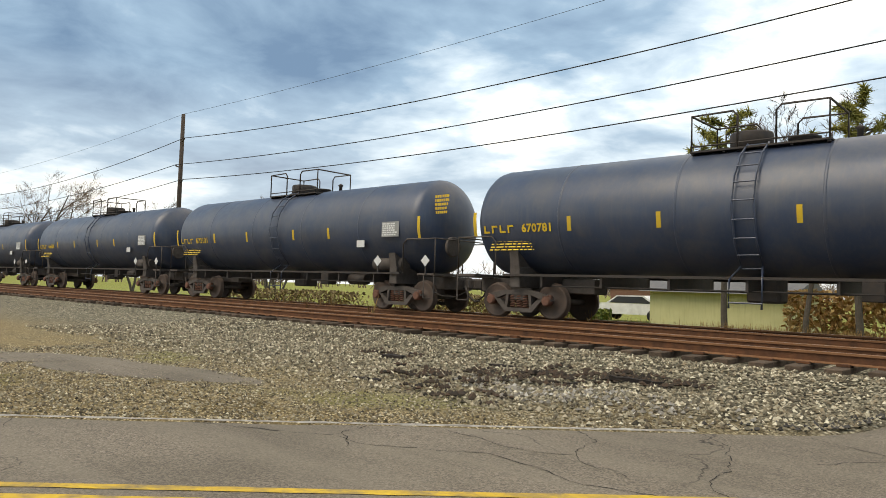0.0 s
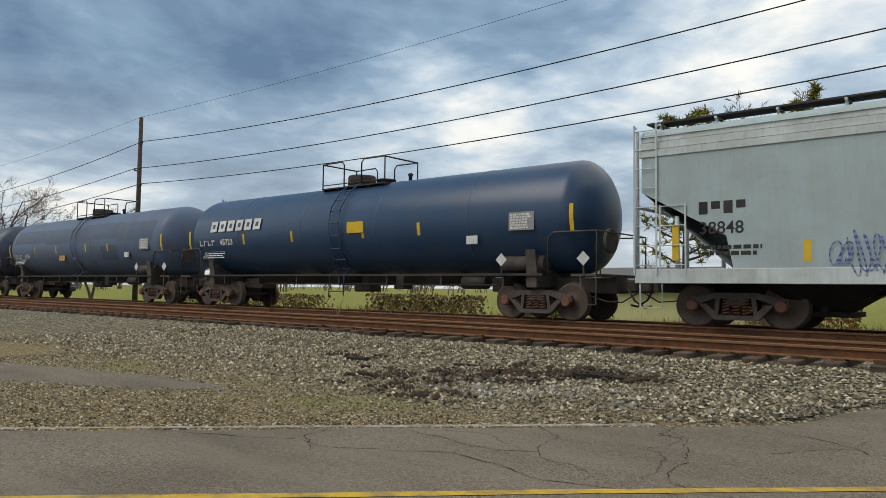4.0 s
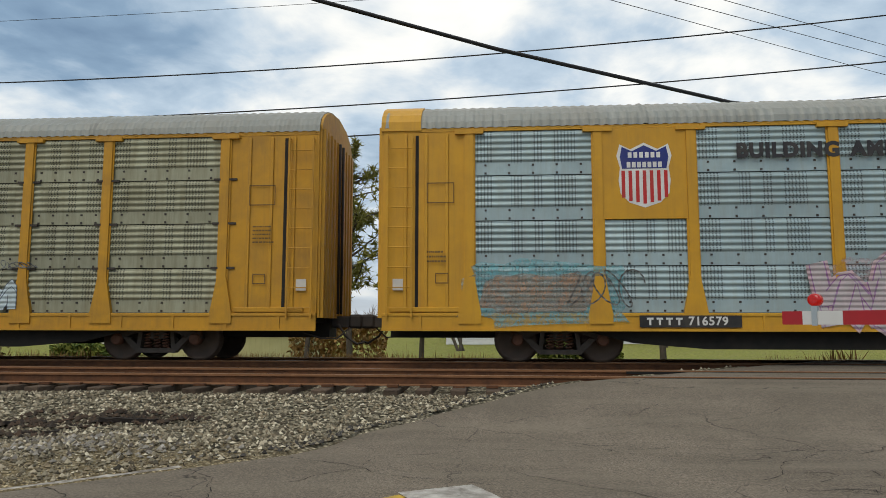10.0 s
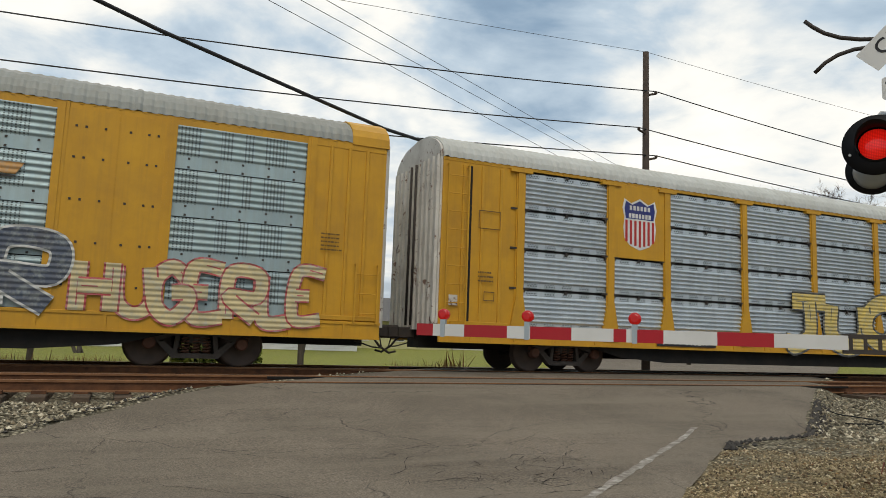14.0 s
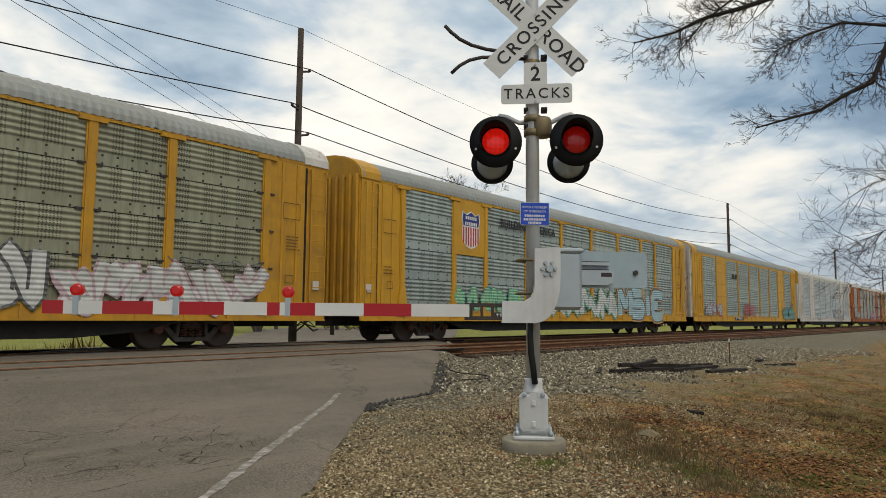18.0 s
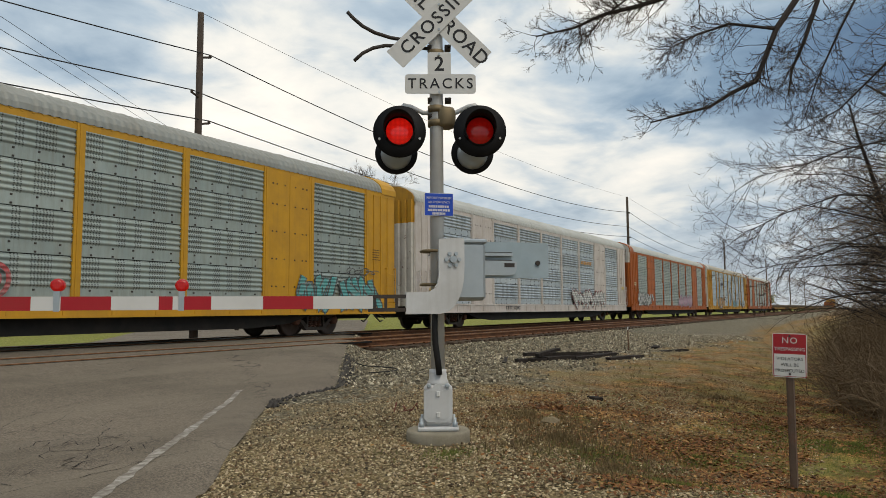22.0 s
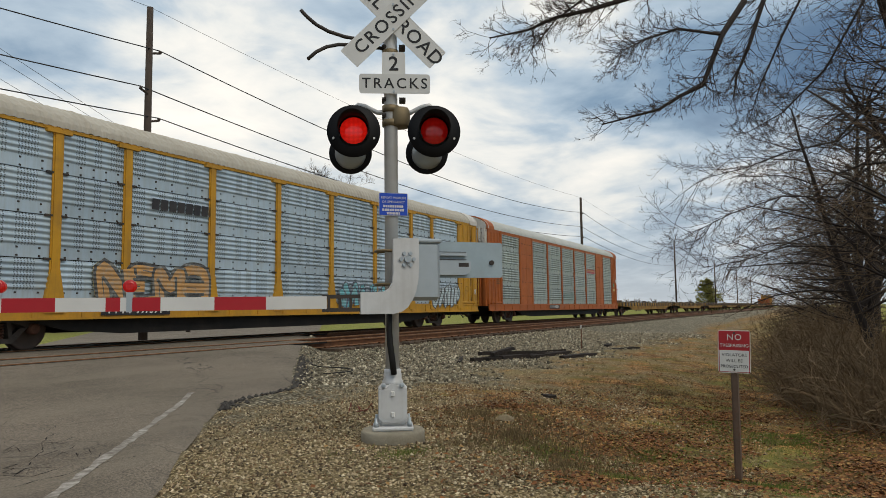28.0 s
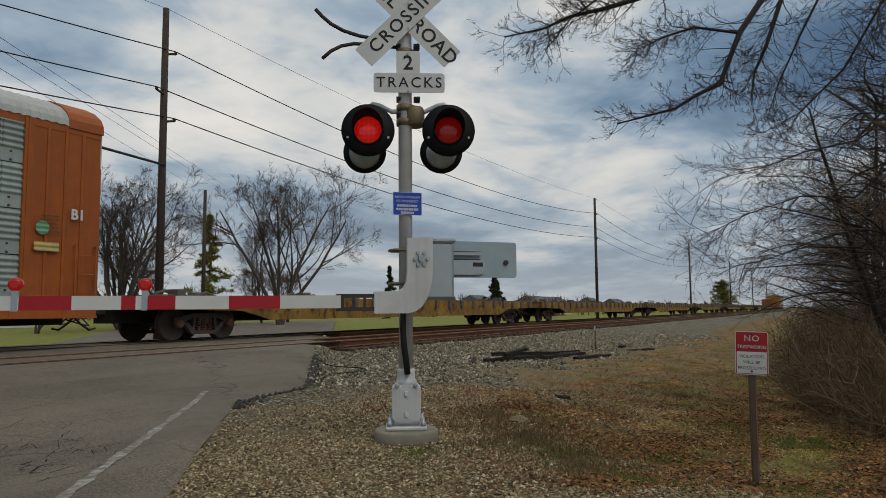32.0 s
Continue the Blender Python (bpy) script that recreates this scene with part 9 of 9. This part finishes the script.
REED = island_stone("tan_reed", [(0.30, 0.16, 0.05), (0.42, 0.25, 0.08), (0.22, 0.12, 0.04), (0.50, 0.34, 0.14)])
scatter_blades("tall_reeds", 5200, [(-4.2, 20.6, 1.6, 2.0), (-7.5, 20.8, 1.6, 1.2), (-14.0, 21.0, 3.0, 1.2), (-1.0, 21.0, 1.5, 1.0), (8.5, 21.0, 1.2, 0.6), (-22.0, 21.5, 4.0, 1.0)], 0.75, REED, "tall orange-tan dead grass beyond the tracks", "grass", False, 35)

# ---- litter beside the tracks ----
SOIL = island_stone("black_soil_clod", [(0.012, 0.010, 0.009), (0.045, 0.030, 0.020), (0.09, 0.050, 0.030), (0.02, 0.016, 0.014)])
PALE = island_stone("pale_rubble", [(0.22, 0.20, 0.17), (0.38, 0.355, 0.31), (0.10, 0.085, 0.07), (0.62, 0.59, 0.53)])


# places of the dug soil: middle, reach along and across, and how many clods
SOIL_HEAPS = ((-9.1, 8.6, 0.9, 0.35, 160), (-6.4, 7.0, 1.0, 0.6, 330), (-5.7, 8.0, 1.0, 0.6, 480), (-4.9, 8.9, 1.3, 0.45, 620), (-5.3, 6.0, 0.8, 0.4, 150))


def heap(cx, cy, rx, ry):
    def keep(x, y, rng):
        return ((x - cx) / rx) ** 2 + ((y - cy) / ry) ** 2 < rng.uniform(0.0, 1.3) and noise.noise((x * 2.6, y * 3.4, 8)) > rng.uniform(-0.25, 0.35)
    return keep


def mound(x, y):
    return ground_level(x, y) + 0.13 * max(0.0, noise.noise((x * 1.7, y * 2.6, 8)) + 0.10)


for cx, cy, rx, ry, count in SOIL_HEAPS:
    stones("soil_clods", count, (cx - rx, cx + rx, cy - ry, cy + ry), 0.034, mound, SOIL, "dark clods of dug soil beside the track", heap(cx, cy, rx, ry))
stones("pale_rubble", 1100, (-6.8, -2.4, 6.2, 8.0), 0.026, ground_level, PALE, "pale broken stones below the dug soil", heap(-4.6, 7.1, 2.0, 0.8))
OLD_TIMBER = material("rotten_timber", (0.012, 0.010, 0.009), 0.95, second=(0.04, 0.03, 0.024), scale=7.0, bump=0.8, bump_scale=25)
timber_rng = random.Random(12)


def timber(x, y, z, L, w, h, turn, tilt=0.0):
    bm = B()
    n = 6
    prev = None
    for i in range(n + 1):
        u = -L / 2 + L * i / n
        row = [bm.verts.new((u + timber_rng.uniform(-0.02, 0.02), a * w / 2 * timber_rng.uniform(0.8, 1.05), b * h + timber_rng.uniform(-0.012, 0.012))) for a, b in ((-1, 0), (1, 0), (1, 1), (-1, 1))]
        if prev:
            for j in range(4):
                bm.faces.new((prev[j], prev[(j + 1) % 4], row[(j + 1) % 4], row[j]))
        else:
            bm.faces.new(row)
        prev = row
    bm.faces.new(prev)
    bmesh.ops.recalc_face_normals(bm, faces=bm.faces)
    ob = part("old_timber", bm, OLD_TIMBER)
    ob.matrix_basis = pose(x, y, z, 0, tilt, turn)
    tagged(ob, "rotten black railway timber lying on the gravel", "timber", "discarded timbers")


for x, y, dz, L, w, h, turn, tilt in ((16.4, 6.55, 0.0, 2.3, 0.15, 0.10, -14, 0), (17.0, 6.2, 0.0, 2.6, 0.14, 0.10, -20, 0), (15.9, 6.9, 0.0, 1.9, 0.14, 0.10, -8, 0), (16.4, 6.6, 0.11, 2.2, 0.15, 0.08, -24, 2), (17.4, 5.95, 0.0, 1.9, 0.12, 0.08, -12, 0), (16.1, 6.75, 0.16, 1.2, 0.13, 0.08, -2, -4), (15.3, 7.5, 0.0, 1.8, 0.09, 0.06, 24, 0), (18.9, 6.6, 0.0, 1.3, 0.12, 0.07, -30, 0), (17.6, 5.3, 0.0, 1.5, 0.16, 0.08, -16, 0), (21.4, 5.0, 0.0, 1.2, 0.2, 0.06, -20, 0), (22.4, 5.8, 0.0, 0.9, 0.2, 0.07, 10, 0), (-8.65, 8.3, 0.0, 0.35, 0.2, 0.08, 20, 0), (-6.9, 6.1, 0.0, 0.5, 0.06, 0.03, 10, 0), (-4.5, 8.75, 0.03, 0.7, 0.07, 0.05, 24, 4), (-5.7, 8.5, 0.03, 0.5, 0.05, 0.04, 60, 5), (-6.6, 8.9, 0.0, 0.8, 0.04, 0.03, 35, 3), (-7.5, 7.6, 0.0, 0.6, 0.04, 0.03, 25, 2), (-5.2, 7.9, 0.02, 0.6, 0.05, 0.03, 15, -2), (9.5, 3.3, 0.0, 0.28, 0.12, 0.05, 40, 0)):
    timber(x, y, ground_level(x, y) + dz - 0.01, L, w, h, turn, tilt)
bm_rod = B()
rod(bm_rod, (0, 0, -0.1), (0.01, 0, 0.66), 0.016, 6)
stake = thing("marker_stake", "thin rusty marker stake in the ballast", "stake", m=Matrix.Translation((20.7, 6.15, ground_level(20.7, 6.15))))
part("rod", bm_rod, RAIL_RUST, stake)
bm = B()
box(bm, -0.02, 0.02, -0.012, 0.012, 0.60, 0.70)
part("cap", bm, WHITE, stake, "pale cap")
bm = B()
loop = [(11.6 + 0.55 * math.cos(a), 8.6 + 0.7 * math.sin(a) * 0.6, 0) for a in [i * 0.26 - 2.6 for i in range(17)]]
tube(bm, [(x, y, ground_level(x, y) + 0.03 + 0.10 * max(0.0, (y - 8.4))) for x, y, _ in loop], 0.012, 5)
tagged(part("loose_cable", bm, HOSE), "loose black cable looped on the ballast", "cable")
bm = B()
rag_rng = random.Random(4)
for k in range(5):
    p = Vector((7.05 + rag_rng.uniform(-0.12, 0.12), 4.75 + rag_rng.uniform(-0.1, 0.1), 0.03))
    tube(bm, [p, p + Vector((rag_rng.uniform(-0.1, 0.1), rag_rng.uniform(-0.1, 0.1), rag_rng.uniform(0.03, 0.1))), p + Vector((rag_rng.uniform(-0.2, 0.2), rag_rng.uniform(-0.1, 0.1), 0.0))], 0.006, 4)
tagged(part("faded_ribbon", bm, material("faded_ribbon_red", (0.22, 0.04, 0.03), 0.8, second=(0.14, 0.05, 0.03), scale=9.0)), "faded red plastic ribbon in the gravel", "litter")
bm = B()
turned(bm, [(0.02, -0.02), (0.11, 0.0), (0.10, 0.04), (0.04, 0.07)], 9, "z", (0, 0, 0), False)
for v in bm.verts:
    v.co += Vector((rag_rng.uniform(-0.03, 0.03), rag_rng.uniform(-0.03, 0.03), rag_rng.uniform(-0.01, 0.01)))
tagged(part("field_stone", bm, material("field_stone_tan", (0.22, 0.175, 0.105), 0.9, second=(0.15, 0.12, 0.075), scale=12.0, bump=0.4, bump_scale=60), None, "", Matrix.Translation((7.4, 3.1, ground_level(7.4, 3.1) - 0.01))), "pale rounded stone in the dry grass", "stone")

# the old tarred patch beside the road
PATCH_X, PATCH_Y = -10.2, 3.95
bm = B()
ring = []
for i in range(40):
    a = i * math.pi / 20
    k = 1 + 0.24 * noise.noise((math.cos(a) * 2, math.sin(a) * 2, 5)) + 0.10 * noise.noise((math.cos(a) * 7, math.sin(a) * 7, 2))
    x, y = PATCH_X + 2.75 * math.cos(a) * k + 1.0 * math.sin(a), PATCH_Y + 0.95 * math.sin(a) * k + 0.55 * math.cos(a)
    ring.append((x, y))
inner = [(PATCH_X + (x - PATCH_X) * 0.5, PATCH_Y + (y - PATCH_Y) * 0.5) for x, y in ring]
va = [bm.verts.new((x, y, ground_level(x, y) + 0.004)) for x, y in ring]
vb = [bm.verts.new((x, y, ground_level(x, y) + 0.03)) for x, y in inner]
vc = bm.verts.new((PATCH_X, PATCH_Y, ground_level(PATCH_X, PATCH_Y) + 0.035))
for i in range(40):
    bm.faces.new((va[i], va[(i + 1) % 40], vb[(i + 1) % 40], vb[i]))
    bm.faces.new((vb[i], vb[(i + 1) % 40], vc))
bmesh.ops.recalc_face_normals(bm, faces=bm.faces)
tagged(part("asphalt_patch", bm, ASPHALT), "old worn asphalt patch in the gravel", "pavement", kind="structure")

# ---- buildings beyond the tracks ----
SIDING = material("white_siding", (0.66, 0.67, 0.68), 0.7, second=(0.56, 0.57, 0.58), scale=1.0, streak=0.1)
ROOFING = material("grey_shingles", (0.10, 0.10, 0.105), 0.9, second=(0.15, 0.145, 0.14), scale=5.0, bump=0.4, bump_scale=20)
SHED_WALL = material("pale_yellow_wall", (0.52, 0.50, 0.27), 0.8, second=(0.44, 0.42, 0.22), scale=1.0, streak=0.2)
PANE = material("dark_window_pane", (0.03, 0.035, 0.04), 0.15, spec=0.6)
BRICK_RED = material("brown_brick_wall", (0.21, 0.11, 0.075), 0.9, second=(0.15, 0.08, 0.055), scale=6.0)


def house(x, y, w, d, h, rise, wall, label, turn=0, windows=3, boards=True):
    hs = thing("house", label, "house", "houses beyond the tracks", m=pose(x, y, -0.4, 0, 0, turn))
    bm = B()
    box(bm, -w / 2, w / 2, 0, d, -0.2, h)
    part("wall", bm, wall, hs)
    if boards:
        n = int(h / 0.2)
        def board():
            b2 = B()
            prism(b2, [(0.0, 0.0), (-0.03, 0.01), (-0.012, 0.19), (0.0, 0.19)], -w / 2, w / 2, "x")
            return mesh_of(b2, "siding_board", wall)
        for k in range(n):
            part("siding_board", cached(("board", w, wall.name), board), None, hs, "", Matrix.Translation((0, 0, k * 0.2)))
    bm = B()
    prism(bm, [(-w / 2 - 0.4, h - 0.05), (w / 2 + 0.4, h - 0.05), (0, h + rise)], -0.35, d + 0.35, "y") if rise > 1.5 and w < 9 else prism(bm, [(-0.5, h - 0.05), (d + 0.5, h - 0.05), (d / 2, h + rise)], -w / 2 - 0.4, w / 2 + 0.4, "x")
    part("roof", bm, ROOFING, hs)
    for k in range(windows):
        u = -w / 2 + w * (k + 0.5) / windows
        bm = B()
        box(bm, u - 0.55, u + 0.55, -0.06, 0.02, 0.9, 2.1)
        win = part("window", bm, WHITE, hs)
        bm = B()
        box(bm, u - 0.46, u + 0.46, -0.075, -0.055, 1.0, 2.0)
        part("pane", bm, PANE, win)
    return hs


house(-1.0, 60.0, 7.0, 10.0, 2.9, 2.0, SIDING, "small white clapboard house with a grey gable roof")
house(11.0, 62.0, 16.0, 8.0, 2.9, 1.6, SIDING, "long white clapboard house with a low grey roof", 0, 5)
house(-13.2, 34.0, 6.6, 5.0, 1.75, 0.7, SHED_WALL, "low pale yellow shed with a grey roof", 0, 0, False)
house(-27.0, 60.0, 12.0, 8.0, 2.4, 1.4, BRICK_RED, "low brown brick house beyond the lawn", 0, 0, False)
for k, (x, y, w, tr) in enumerate(((196.0, 72.0, 14.0, 4), (216.0, 74.0, 12.0, -6), (246.0, 70.0, 15.0, 8), (285.0, 72.0, 13.0, 0), (175.0, 80.0, 10.0, 5), (40.0, 74.0, 12.0, 0), (26.0, 70.0, 12.0, 3))):
    house(x, y, w, 9.0, 3.0, 2.6, SIDING if k % 2 else SHED_WALL, "far low house with a grey roof", tr, 3, False)

HEDGE = island_stone("dry_hedge_leaf", [(0.32, 0.16, 0.055), (0.46, 0.25, 0.085), (0.58, 0.38, 0.15), (0.20, 0.11, 0.04)])


def hedge(x, y, w, d, h, seed, mat, label):
    rng = random.Random(seed)
    v, f = [], []
    for k in range(2600):
        c = Vector((x + rng.uniform(-w / 2, w / 2), y + rng.uniform(-d / 2, d / 2), -0.4 + h * rng.random() ** 0.7))
        if rng.random() < 0.25 + 0.5 * noise.noise((c.x * 0.9, c.y, c.z * 0.9)):
            continue
        u = Vector((rng.gauss(0, 1), rng.gauss(0, 1), rng.gauss(0, 1))).normalized() * 0.13
        w2 = u.cross(Vector((rng.gauss(0, 1), rng.gauss(0, 1), rng.gauss(0, 1)))).normalized() * 0.07
        b = len(v)
        v += [tuple(c - u), tuple(c + w2), tuple(c + u), tuple(c - w2)]
        f.append((b, b + 1, b + 2, b + 3))
    me = bpy.data.meshes.new("hedge")
    me.from_pydata(v, [], f)
    me.materials.append(mat)
    tagged(new("hedge", me), label, "hedge")


hedge(-7.0, 31.0, 4.2, 1.2, 1.9, 61, HEDGE, "rusty brown leafless hedge by the shed")
hedge(-26.0, 30.0, 8.0, 1.5, 1.2, 62, DRY, "straggling dry hedge beyond the tracks")
hedge(-40.0, 28.0, 16.0, 2.0, 1.1, 63, DRY, "straggling dry hedge beyond the tracks")
hedge(3.0, 27.0, 3.0, 1.5, 1.1, 64, BLADE, "low green bush beyond the tracks")
hedge(-16.5, 27.5, 2.2, 1.2, 0.8, 65, BLADE, "low green bush beyond the tracks")

bm = B()
body = [(-2.2, 0.35), (-2.25, 0.75), (-2.1, 0.92), (-1.35, 1.0), (-0.75, 1.42), (0.8, 1.45), (1.45, 1.02), (2.1, 0.92), (2.2, 0.7), (2.15, 0.35)]
prism(bm, body, -0.85, 0.85, "y")
car = thing("parked_car", "small white parked car beyond the tracks", "car", m=pose(-19.4, 38.0, -0.4, 0, 0, 8))
part("body", bm, WHITE, car)
bm = B()
prism(bm, [(-1.2, 1.0), (-0.7, 1.36), (0.75, 1.38), (1.3, 1.0)], -0.87, 0.87, "y")
part("window", bm, PANE, car)
for x in (-1.35, 1.35):
    for y in (-0.8, 0.8):
        bm = B()
        turned(bm, [(0.2, -0.1), (0.32, -0.1), (0.32, 0.1), (0.2, 0.1)], 18, "y", (x, y, 0.32))
        part("wheel", bm, HOSE, car)


# ---- what moves ----
def run_of(t):
    """How far the train has gone, in metres: it gathers speed slowly."""
    return -58.15 + 11.641 * t + 0.0137 * t * t


def motions():
    for car, s in CARS:
        walk(car, [(t, Matrix.Translation((s - run_of(t), FAR_TRACK, RAIL))) for t in (0, 4, 8, 12, 16, 20, 24, 28, 32)])


motions()
